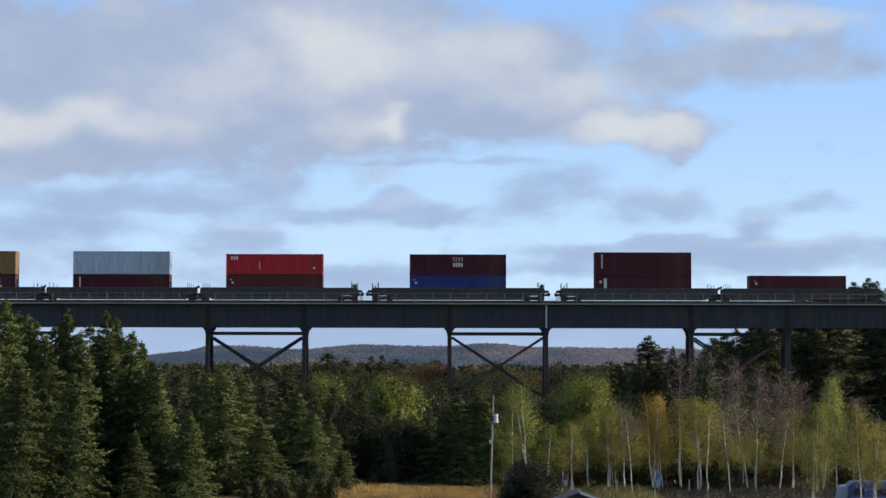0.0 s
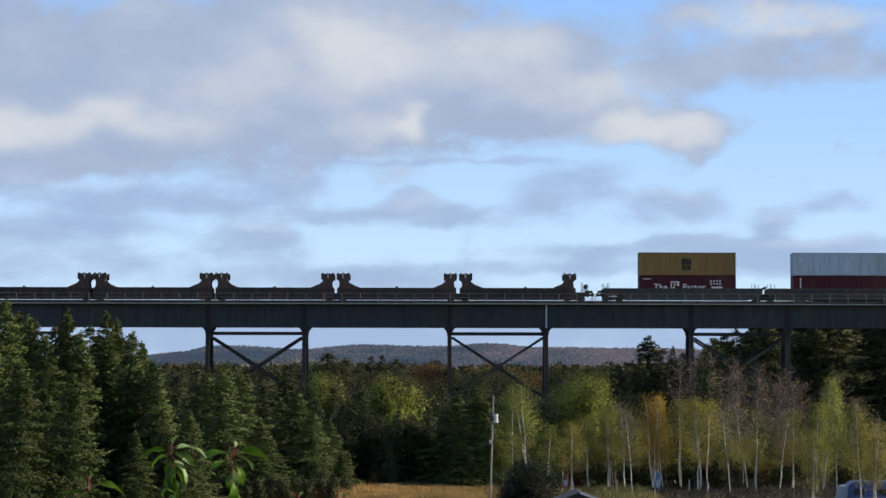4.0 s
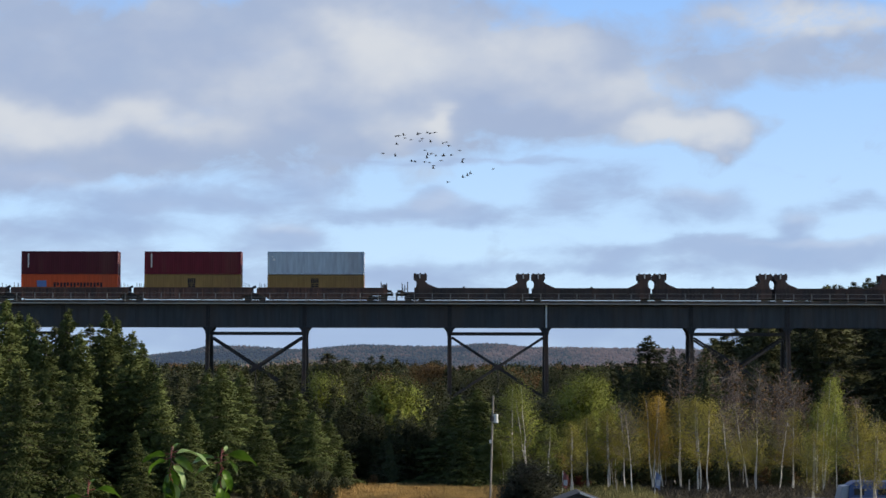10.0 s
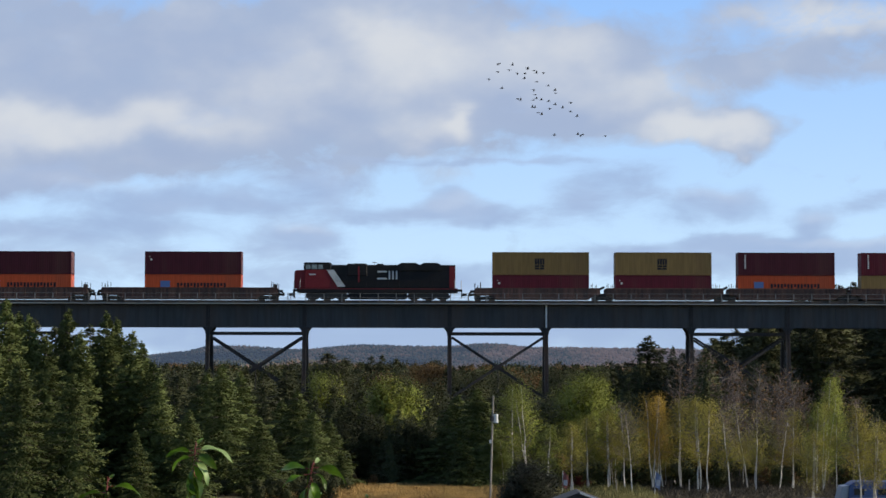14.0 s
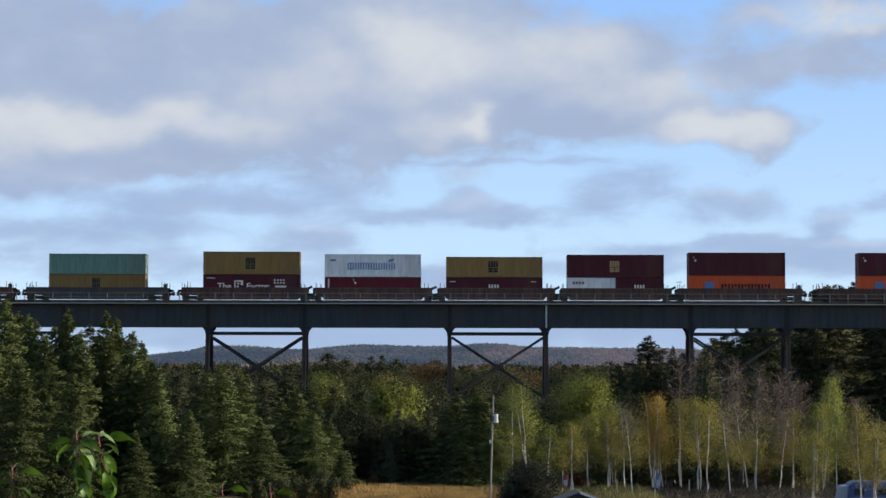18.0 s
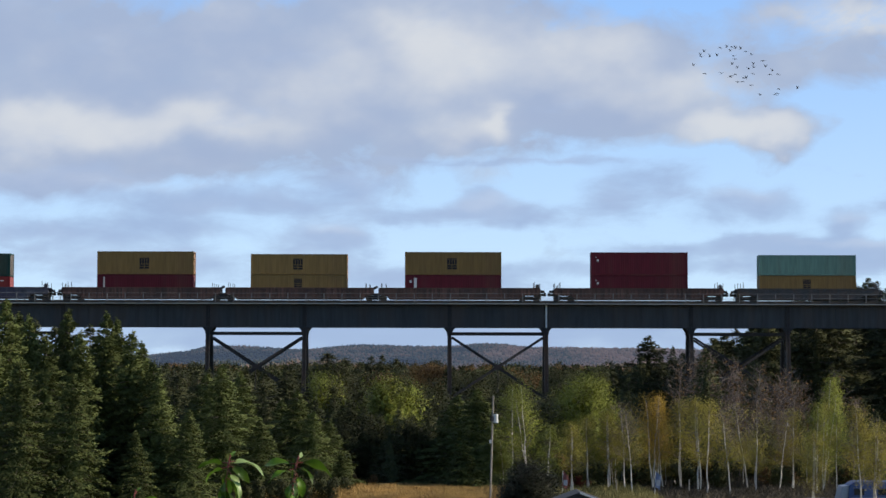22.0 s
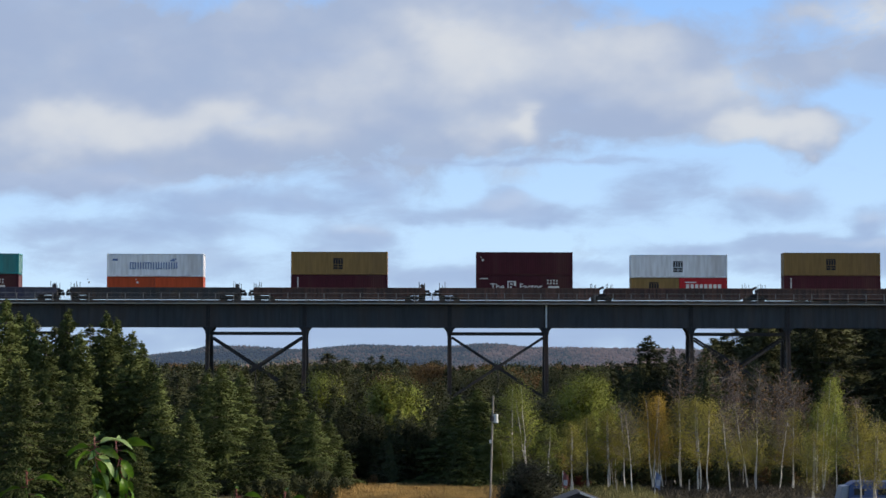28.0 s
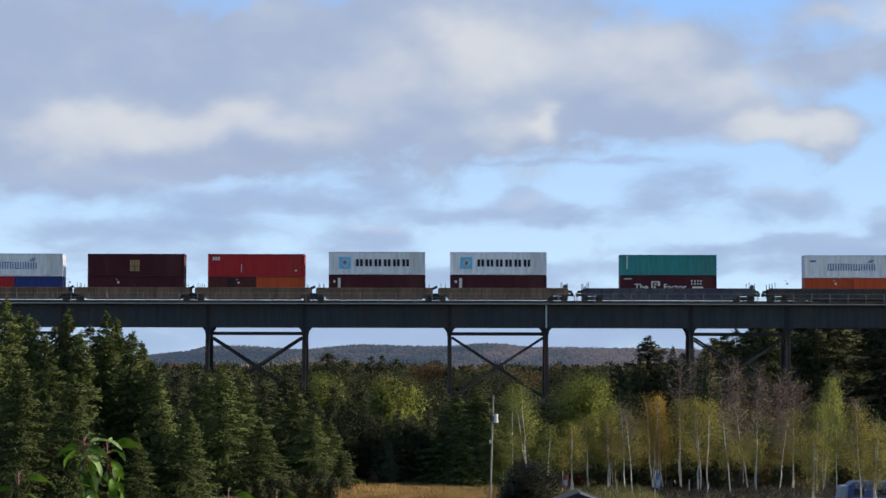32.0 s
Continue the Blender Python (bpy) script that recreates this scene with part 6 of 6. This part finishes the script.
# ---- the leafy shoots before the eye ----
def shoot_leaf(seed, long, wide, curl):
    """A pointed leaf folded along its midrib and curving down; grows along +x from the origin."""
    v, f = [], []
    n = 9
    x = z = 0.0
    ang = 0.35
    for i in range(n + 1):
        q = i / n
        half = wide * 0.5 * (math.sin(math.pi * q ** 0.75) ** 0.85 if 0 < q < 1 else 0.02)
        wav = 0.004 * math.sin(q * 9 + seed)
        for s in (-1, -0.5, 0, 0.5, 1):
            v.append((x, s * half, z + abs(s) * half * 0.35 + wav * s))
        ang -= curl / n
        x += math.cos(ang) * long / n
        z += math.sin(ang) * long / n
    for i in range(n):
        for k in range(4):
            a = i * 5 + k
            f.append((a, a + 1, a + 6, a + 5))
    me = soup("leaf", v, f)
    for p in me.polygons:
        p.use_smooth = True
    return me


LEAVES = [shoot_leaf(i, 0.100 + 0.008 * i, 0.034 + 0.002 * i, 0.9 + 0.4 * i) for i in range(4)]
STEM = 1.72
STALK = Geo().tube((0, 0, 0), (0.022, 0, 0.004), 0.0016, 0.0013, n=5).mesh("leaf_stalk")


def build_shoot(seed, leaves, spread, label, big=1.0):
    rng = random.Random(seed)
    root = tagged(new("leafy_shoot"), label, "plant", "leafy shoots")
    g = Geo()
    pts = [Vector((0.012 * math.sin(i * 0.9 + seed), 0.012 * math.cos(i * 0.7), STEM * i / 10)) for i in range(11)]
    g.limb(pts, [0.0055 - 0.0004 * i for i in range(11)], 6)
    stem = part("stem", g, M_SHOOT_LEAF, root, "thin green stem")
    part("bud", Geo().tube((0.0, 0, STEM - 0.03), (0.004, 0, STEM + 0.012), 0.003, 0.0015, n=6), M_SHOOT_STEM, stem)
    for i in range(leaves):
        q = i / leaves
        z = STEM - 0.008 - 0.22 * spread * q ** 1.4
        a = (1.3, 0.25, 2.95, -0.5, 3.6)[i] if i < 5 else i * 2.399 + rng.uniform(-0.4, 0.4)
        tilt = (-32, 4, 8, 18, 24)[i] if i < 5 else 48 + 34 * q + rng.uniform(-22, 22)
        k = big * (0.85 if i > 2 else (0.5, 1.15, 1.1)[i]) * rng.uniform(0.8, 1.15)
        m = Matrix.Translation((0, 0, z)) @ Euler((rng.uniform(-0.9, 0.9), radians(tilt), a), "XYZ").to_matrix().to_4x4()
        pale = rng.random() < 0.14
        leaf = part("leaf", LEAVES[rng.randrange(4) if i > 2 else i % 2], None, root)
        leaf.data = leaf.data.copy() if pale else leaf.data
        leaf.data.materials.clear()
        leaf.data.materials.append(M_SHOOT_PALE if pale else M_SHOOT_LEAF)
        part("leaf_stalk", STALK, M_SHOOT_STEM, root, "red leaf stalk", at=m)
        leaf.matrix_basis = m @ Matrix.Translation((0.018, 0, 0)) @ Matrix.Diagonal((k, k, k, 1))
    return root


SHOOT_A = build_shoot(3, 27, 1.25, "swaying leafy shoot with drooping bright green leaves", 0.92)
SHOOT_B = build_shoot(8, 22, 1.15, "swaying leafy shoot with a red stem tip", 0.86)
SHOOT_C = build_shoot(14, 6, 0.6, "low leafy shoot with one upright leaf", 0.75)
SHOOT_D = build_shoot(21, 7, 0.6, "low leafy shoot with spreading green leaves", 0.72)
SHOOT_E = build_shoot(27, 6, 0.6, "low leafy shoot with spreading green leaves", 0.7)


# ---- the birds ----
def bird_meshes():
    body = Geo()
    prof = [(-0.20, 0.008), (-0.13, 0.03), (-0.03, 0.055), (0.06, 0.052), (0.11, 0.03), (0.15, 0.03), (0.175, 0.012), (0.20, 0.003)]
    for (a, r), (b, s) in zip(prof, prof[1:]):
        body.tube((a, 0, 0), (b, 0, 0.01), r, s, n=8)
    body.prism([(-0.30, 0.0), (-0.17, -0.012), (-0.17, 0.012)], -0.04, 0.04)
    wing = soup("wing", [(0.09, 0, 0), (0.11, 0.14, 0.012), (0.02, 0.36, 0.0), (-0.03, 0.22, 0.0), (-0.07, 0.1, 0.0), (-0.08, 0, 0),
                         (0.09, 0, 0.012), (0.10, 0.14, 0.022), (0.02, 0.35, 0.004), (-0.03, 0.22, 0.008), (-0.07, 0.1, 0.01), (-0.08, 0, 0.01)],
                [(0, 1, 4, 5), (1, 2, 3, 4), (11, 10, 7, 6), (10, 9, 8, 7), (0, 6, 7, 1), (1, 7, 8, 2), (2, 8, 9, 3), (3, 9, 10, 4), (4, 10, 11, 5)])
    for v in wing.vertices:
        v.co *= 1.3
    other = wing.copy()
    for v in other.vertices:
        v.co.y = -v.co.y
    other.flip_normals()
    bm = body.mesh("body")
    for v in bm.vertices:
        v.co *= 1.25
    return bm, wing, other


BIRDS = []


def build_birds():
    body, wl, wr = bird_meshes()
    rng = random.Random(17)
    for i in range(42):
        root = tagged(new("bird"), "small dark grey bird in a wheeling flock", "bird", "flock of birds")
        part("body", body, M_BIRD, root)
        a = part("wing", wl, M_BIRD, root)
        b = part("wing", wr, M_BIRD, root)
        off = Vector((rng.gauss(0, 1), rng.gauss(0, 1.0), rng.gauss(0, 1)))
        if off.length > 2.1:
            off *= 2.1 / off.length
        if i > 39:
            off = Vector((2.6 if i == 41 else -2.4, 0, -0.6))
        BIRDS.append((root, a, b, off, rng.random()))


build_birds()


# ---- clouds ----
def cloud_material(name, shade, light, clear, pale, veil, full, scale, amp, stretch, base):
    m = bpy.data.materials.new(name)
    m.use_nodes = True
    nt = m.node_tree
    nt.nodes.clear()
    N, L = nt.nodes.new, nt.links.new
    out = N("ShaderNodeOutputMaterial")
    uv = N("ShaderNodeUVMap")
    mp = N("ShaderNodeMapping")
    mp.inputs["Scale"].default_value = (scale / stretch, scale, 1)
    L(uv.outputs[0], mp.inputs[0])
    n1 = N("ShaderNodeTexNoise")
    n1.inputs["Scale"].default_value, n1.inputs["Detail"].default_value, n1.inputs["Roughness"].default_value = 1.0, 8, 0.62
    n1.inputs["Distortion"].default_value = 0.35
    L(mp.outputs[0], n1.inputs["Vector"])
    n2 = N("ShaderNodeTexNoise")
    n2.inputs["Scale"].default_value, n2.inputs["Detail"].default_value = 0.95, 7
    mp2 = N("ShaderNodeMapping")
    mp2.inputs["Location"].default_value = (7.3, 3.1, 0.0)
    mp2.inputs["Scale"].default_value = (scale / stretch, scale, 1)
    L(uv.outputs[0], mp2.inputs[0])
    L(mp2.outputs[0], n2.inputs["Vector"])

    def attr(nm):
        a = N("ShaderNodeAttribute")
        a.attribute_name = nm
        return a.outputs["Fac"]

    def ma(x, s, o):
        k = N("ShaderNodeMath")
        k.operation = "MULTIPLY_ADD"
        L(x, k.inputs[0])
        k.inputs[1].default_value, k.inputs[2].default_value = s, o
        return k.outputs[0]

    def add(x, y):
        k = N("ShaderNodeMath")
        k.operation = "ADD"
        L(x, k.inputs[0])
        L(y, k.inputs[1])
        return k.outputs[0]

    dens = add(attr("cover"), ma(n1.outputs[0], amp, -0.5 * amp))
    al = N("ShaderNodeMapRange")
    al.interpolation_type = "SMOOTHSTEP"
    al.inputs[1].default_value, al.inputs[2].default_value = 0.08, 0.98
    al.inputs[3].default_value, al.inputs[4].default_value = veil, full
    L(dens, al.inputs[0])
    tone = add(attr("lit"), ma(n2.outputs[0], 0.75, -0.375 + base))
    tr = N("ShaderNodeMapRange")
    tr.interpolation_type = "SMOOTHSTEP"
    tr.inputs[1].default_value, tr.inputs[2].default_value = -0.15, 1.0
    L(tone, tr.inputs[0])
    c = N("ShaderNodeMix")
    c.data_type = "RGBA"
    L(tr.outputs[0], c.inputs[0])
    c.inputs[6].default_value, c.inputs[7].default_value = (*shade, 1), (*light, 1)
    # thin places take the colour of the hazy air
    c2 = N("ShaderNodeMix")
    c2.data_type = "RGBA"
    thin = N("ShaderNodeMapRange")
    thin.inputs[1].default_value, thin.inputs[2].default_value = 0.15, 0.6
    L(dens, thin.inputs[0])
    L(thin.outputs[0], c2.inputs[0])
    air = N("ShaderNodeMix")
    air.data_type = "RGBA"
    sep = N("ShaderNodeSeparateXYZ")
    L(uv.outputs[0], sep.inputs[0])
    down = N("ShaderNodeMapRange")
    down.inputs[1].default_value, down.inputs[2].default_value = -0.5, 4.6
    L(sep.outputs[1], down.inputs[0])
    L(down.outputs[0], air.inputs[0])
    air.inputs[6].default_value, air.inputs[7].default_value = (*clear, 1), (*pale, 1)
    L(air.outputs[2], c2.inputs[6])
    L(c.outputs[2], c2.inputs[7])
    em = N("ShaderNodeEmission")
    L(c2.outputs[2], em.inputs[0])
    tp = N("ShaderNodeBsdfTransparent")
    mx = N("ShaderNodeMixShader")
    L(al.outputs[0], mx.inputs[0])
    L(tp.outputs[0], mx.inputs[1])
    L(em.outputs[0], mx.inputs[2])
    L(mx.outputs[0], out.inputs[0])
    return m


def cloud_sheet(name, radius, puffs, lights, material, label, rest, bend, seed):
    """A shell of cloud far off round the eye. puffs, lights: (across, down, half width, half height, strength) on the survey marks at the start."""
    az = np.array(grid_lines([(-1.0, -0.34, 24), (-0.34, 0.30, 380), (0.30, 1.0, 24)]))
    el = np.array(grid_lines([(-0.02, 0.02, 6), (0.02, 0.19, 120), (0.19, 1.2, 30)]))
    A, E = np.meshgrid(az, el)
    X, Y = 784 + 3800 * A, 660 - 3800 * E

    def lump(scale, seed):
        """Smooth random lumps, each octave half the size of the last."""
        rng = np.random.default_rng(seed)
        out, amp = np.zeros_like(X), 1.0
        for k in range(5):
            cell = scale / 2 ** k
            table = rng.uniform(-1, 1, (64, 64))
            gx, gy = X / cell + 500, Y / (cell * 0.7) + 500
            ix, iy = np.floor(gx).astype(int), np.floor(gy).astype(int)
            fx, fy = gx - ix, gy - iy
            fx, fy = fx * fx * (3 - 2 * fx), fy * fy * (3 - 2 * fy)
            t00, t10 = table[iy % 64, ix % 64], table[iy % 64, (ix + 1) % 64]
            t01, t11 = table[(iy + 1) % 64, ix % 64], table[(iy + 1) % 64, (ix + 1) % 64]
            out += amp * ((t00 * (1 - fx) + t10 * fx) * (1 - fy) + (t01 * (1 - fx) + t11 * fx) * fy)
            amp *= 0.55
        return out

    WX, WY = X + bend * lump(150, seed), Y + 0.5 * bend * lump(150, seed + 1)

    def sum_of(rows):
        keep = np.ones_like(X)
        for cx, cy, rx, ry, s in rows:
            d = ((WX - cx) / rx) ** 2 + ((WY - cy) / ry) ** 2
            keep *= 1 - np.clip(s, 0, 0.98) * np.exp(-d ** 1.3)
        return 1 - keep

    cover, lit = sum_of(puffs) + 0.10 * lump(90, seed + 2), sum_of(lights) + 0.10 * lump(110, seed + 3)
    lit -= 0.55 * np.clip((Y - 520) / 60, 0, 1)
    # beyond the view the same broken cloud goes on
    side = np.clip(np.maximum(np.maximum((-Y - 60) / 300, (X - 1650) / 300), (-X - 350) / 300), 0, 1)
    cover = cover * (1 - side) + rest * side
    lit = lit * (1 - side) + 0.4 * side
    v = np.stack([radius * np.cos(E) * np.sin(A), radius * np.cos(E) * np.cos(A), radius * np.sin(E)], -1).reshape(-1, 3)
    w = len(az)
    j, i = np.meshgrid(np.arange(len(el) - 1), np.arange(w - 1), indexing="ij")
    b = (j * w + i).ravel()
    faces = np.stack([b, b + 1, b + w + 1, b + w], 1)
    me = soup(name, v, faces)
    for nm, val in (("cover", cover), ("lit", lit)):
        at = me.attributes.new(nm, "FLOAT", "POINT")
        at.data.foreach_set("value", val.ravel().astype(np.float32))
    uvl = me.uv_layers.new(name="UVMap")
    flat = np.stack([X.ravel() / 100, Y.ravel() / 100], 1)[faces.ravel()]
    uvl.data.foreach_set("uv", flat.ravel().astype(np.float32))
    ob = part(name, me, material)
    ob.location = (0, 0, 11)
    return tagged(ob, label, "sky", kind="structure")


HIGH_PUFFS = [(250, 90, 420, 125, .95), (600, 80, 230, 130, .95), (850, 130, 220, 90, .93), (30, 230, 330, 75, .95), (420, 215, 300, 80, .93),
              (690, 225, 170, 48, .92), (1137, 236, 140, 30, .95), (960, 190, 170, 50, .75), (1350, 40, 260, 45, .6), (1400, 110, 250, 45, .45),
              (200, 305, 330, 38, .65), (-250, 150, 250, 170, .85), (1180, 130, 200, 60, .4), (-100, 320, 200, 40, .6)]
HIGH_LIGHT = [(580, 75, 115, 75, .8), (830, 100, 150, 70, .6), (160, 225, 210, 38, .75), (-80, 235, 150, 45, .75), (695, 222, 34, 30, .95), (620, 215, 60, 40, .5),
              (1130, 236, 125, 24, .85), (1000, 180, 120, 35, .5), (380, 140, 160, 60, .45), (1400, 40, 200, 25, .7)]
LOW_PUFFS = [(255, 365, 195, 26, 0.93), (90, 345, 300, 42, 0.72), (60, 415, 280, 30, 0.85), (425, 422, 98, 35, 0.93), (480, 338, 58, 32, 0.78), (610, 370, 169, 20, 0.93),
             (690, 350, 58, 29, 0.88), (760, 385, 98, 26, 0.88), (930, 345, 72, 58, 0.68), (1020, 325, 78, 38, 0.63), (1175, 375, 117, 38, 0.93), (1348, 398, 49, 32, 0.97),
             (1440, 368, 78, 20, 0.68), (1220, 440, 338, 19, 0.93), (1420, 455, 390, 25, 0.88), (760, 286, 260, 9, 0.68), (700, 592, 1400, 62, 0.97), (1150, 478, 520, 20, 0.68),
             (120, 470, 330, 40, 0.6), (560, 492, 330, 34, 0.75)]
LOW_LIGHT = [(740, 350, 110, 14, .35), (1160, 350, 80, 14, .35), (90, 320, 200, 18, .4), (1350, 385, 40, 10, .4), (430, 402, 60, 10, .4), (1420, 432, 200, 8, .4)]
CLOUD_HIGH = cloud_sheet("backdrop_high_cloud", 4250, HIGH_PUFFS, HIGH_LIGHT,
                         cloud_material("high cloud", (0.374, 0.463, 0.655), (0.68, 0.712, 0.765), (0.30, 0.55, 1.03), (0.57, 0.79, 1.06), 0.85, 0.98, 1.15, 1.3, 1.6, 0.02),
                         "broken grey and white cloud drifting over a pale blue sky", 0.55, 40, 31)
CLOUD_LOW = cloud_sheet("backdrop_low_cloud", 4100, LOW_PUFFS, LOW_LIGHT,
                        cloud_material("low cloud", (0.34, 0.455, 0.69), (0.54, 0.62, 0.78), (0.44, 0.60, 0.90), (0.44, 0.60, 0.90), 0.0, 0.85, 1.5, 1.4, 2.7, 0.08),
                        "thin lavender-grey cloud streaks low in the sky", 0.3, 26, 57)


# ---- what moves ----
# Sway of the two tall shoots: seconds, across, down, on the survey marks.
SWAY_A = [(0, 440, 990), (1, 400, 915), (1.5, 380, 868), (2, 390, 850), (2.5, 330, 815), (3, 358, 795), (3.5, 277, 785), (4.5, 350, 800), (5.5, 431, 830),
          (6, 480, 846), (6.5, 530, 866), (7, 545, 850), (7.5, 550, 832), (8, 525, 800), (8.5, 350, 790), (9, 208, 799), (9.5, 254, 800), (10, 305, 795),
          (10.5, 295, 779), (11, 299, 765), (11.5, 259, 774), (12, 305, 776), (13, 371, 808), (14, 347, 789), (14.5, 430, 805), (15.5, 350, 800), (16.5, 280, 792),
          (17, 257, 788), (18, 136, 768), (19, 219, 765), (20, 206, 781), (21, 281, 780), (22, 407, 811), (23, 175, 789), (24, 222, 770), (25, 289, 790),
          (26.3, 220, 784), (27.5, 170, 780), (28, 168, 779), (29, 136, 778), (30, 158, 778), (31, 137, 779), (32, 150, 779)]
SWAY_B = [(0, 560, 990), (1, 520, 920), (2, 500, 890), (2.5, 475, 820), (3, 438, 812), (3.5, 395, 786), (4.5, 440, 810), (5.5, 503, 835), (6, 575, 862), (6.5, 620, 890),
          (7, 640, 900), (7.5, 620, 880), (8, 590, 850), (8.5, 410, 800), (9, 273, 793), (9.5, 302, 795), (10, 393, 800), (10.5, 383, 785), (11, 385, 790),
          (11.5, 358, 776), (12, 396, 776), (13, 506, 826), (14, 554, 821), (14.5, 533, 802), (15.5, 450, 800), (16.5, 350, 795), (17, 310, 790), (18, 176, 775),
          (19, 262, 778), (20, 294, 781), (21, 385, 776), (22, 527, 812), (23, 219, 776), (24, 262, 776), (25, 377, 780), (26.3, 280, 785), (27.5, 208, 785),
          (28, 206, 785), (29, 176, 785), (30, 198, 786), (31, 177, 785), (32, 190, 786)]


def sway(ob, rows, y, foot, dx=0.0, dy=0.0, give=1.0):
    """Keys a shoot that bends from its foot, so that its tip follows the rows."""
    keys = []
    for i, (t, px, py) in enumerate(rows):
        mid = 300 + (px - 300) * give
        x, z = sight(mid + dx, y), tip(py + dy, y)
        ang = math.degrees(math.atan((x - sight(foot, y)) / STEM))
        m = pose(0, 0, 0, 4 * math.sin(t * 2.3), ang, 10 * math.sin(t * 1.7 + dx))
        top = m @ Vector((0, 0, STEM))
        keys.append((t, Matrix.Translation(Vector((x, y, z)) - top) @ m))
    walk(ob, keys)


FLIGHT = [(0, 2100, 420), (4.6, 1730, 424), (5.5, 1590, 424), (6, 1515, 428), (6.5, 1430, 432), (7, 1325, 416), (7.5, 1205, 374), (8, 1115, 350), (8.5, 1005, 305),
          (9, 950, 284), (9.5, 860, 280), (10, 768, 272), (10.5, 690, 272), (11, 622, 270), (11.5, 570, 260), (12, 570, 246), (12.5, 600, 210), (13, 700, 188), (13.5, 795, 165),
          (14, 960, 172), (14.5, 1125, 190), (15, 1290, 205), (16, 1640, 215), (17, 1850, 200), (18.4, 1900, 160), (19.5, 1680, 135), (20, 1575, 130), (20.5, 1486, 128),
          (21, 1400, 112), (21.5, 1335, 108), (22, 1322, 120), (22.5, 1372, 138), (23, 1457, 180), (23.5, 1590, 225), (24.5, 1850, 260), (32, 3000, 300)]
TURN = [(0, 180), (11.0, 180), (11.5, 140), (11.9, 80), (12.3, 30), (12.8, 0), (16.2, 0), (17.2, -60), (18.0, -120), (18.8, -180), (21.2, -180), (21.7, -130), (22.0, -70),
        (22.4, -20), (22.9, 0), (32, 0)]


def between(rows, t, k):
    for a, b in zip(rows, rows[1:]):
        if t <= b[0]:
            q = (t - a[0]) / (b[0] - a[0])
            return a[k] + (b[k] - a[k]) * q
    return rows[-1][k]


def motions():
    for ob, x, y, z in MOVERS:
        walk(ob, [(t, pose(x + rolled(t), y, z)) for t in TIMES])
    sway(SHOOT_A, SWAY_A, 6.5, 330)
    sway(SHOOT_B, SWAY_B, 6.7, 420)
    sway(SHOOT_C, SWAY_A, 6.4, 200, -145, 62, 0.8)
    sway(SHOOT_D, SWAY_A, 6.8, 560, 225, 92, 0.8)
    sway(SHOOT_E, SWAY_A, 6.9, 650, 310, 96, 0.8)
    for ob, rate in ((CLOUD_HIGH, 8.4), (CLOUD_LOW, 7.05)):
        walk(ob, [(t, pose(0, 0, 11, rz=-math.degrees(rate * t / 3800))) for t in (0, 8, 16, 24, 32)])
    stamps = sorted(set([r[0] for r in FLIGHT] + [r[0] for r in TURN]))
    beats = [5.2 + 0.1 * i for i in range(108)] + [19.4 + 0.1 * i for i in range(48)]
    for root, wl, wr, off, ph in BIRDS:
        keys = []
        for t in stamps:
            y = 300 + 5 * off.y
            # the flock draws together and opens as it wheels
            wheeling = 12.5 < t < 15
            wide, tallness, slant = (3.3, 1.9, 0.5) if wheeling else (3.0, 1.6, 0.18)
            px, py = between(FLIGHT, t, 1), between(FLIGHT, t, 2)
            x = sight(px, y) + wide * off.x + 0.5 * math.sin(t * 1.3 + ph * 9)
            z = tip(py, y) + tallness * off.z - slant * wide * off.x + 0.4 * math.sin(t * 1.7 + ph * 20)
            keys.append((t, pose(x, y, z, 0, 0, between(TURN, t, 1) + 14 * (ph - 0.5))))
        walk(root, keys)
        for wing, s in ((wl, 1), (wr, -1)):
            rest = [(0, pose(0, 0, 0.03))]
            rest += [(t, pose(0, 0, 0.03, s * (12 + 42 * math.sin(6.283 * (t * 3.7 + ph))))) for t in beats]
            walk(wing, rest + [(CLIP, pose(0, 0, 0.03))])


motions()
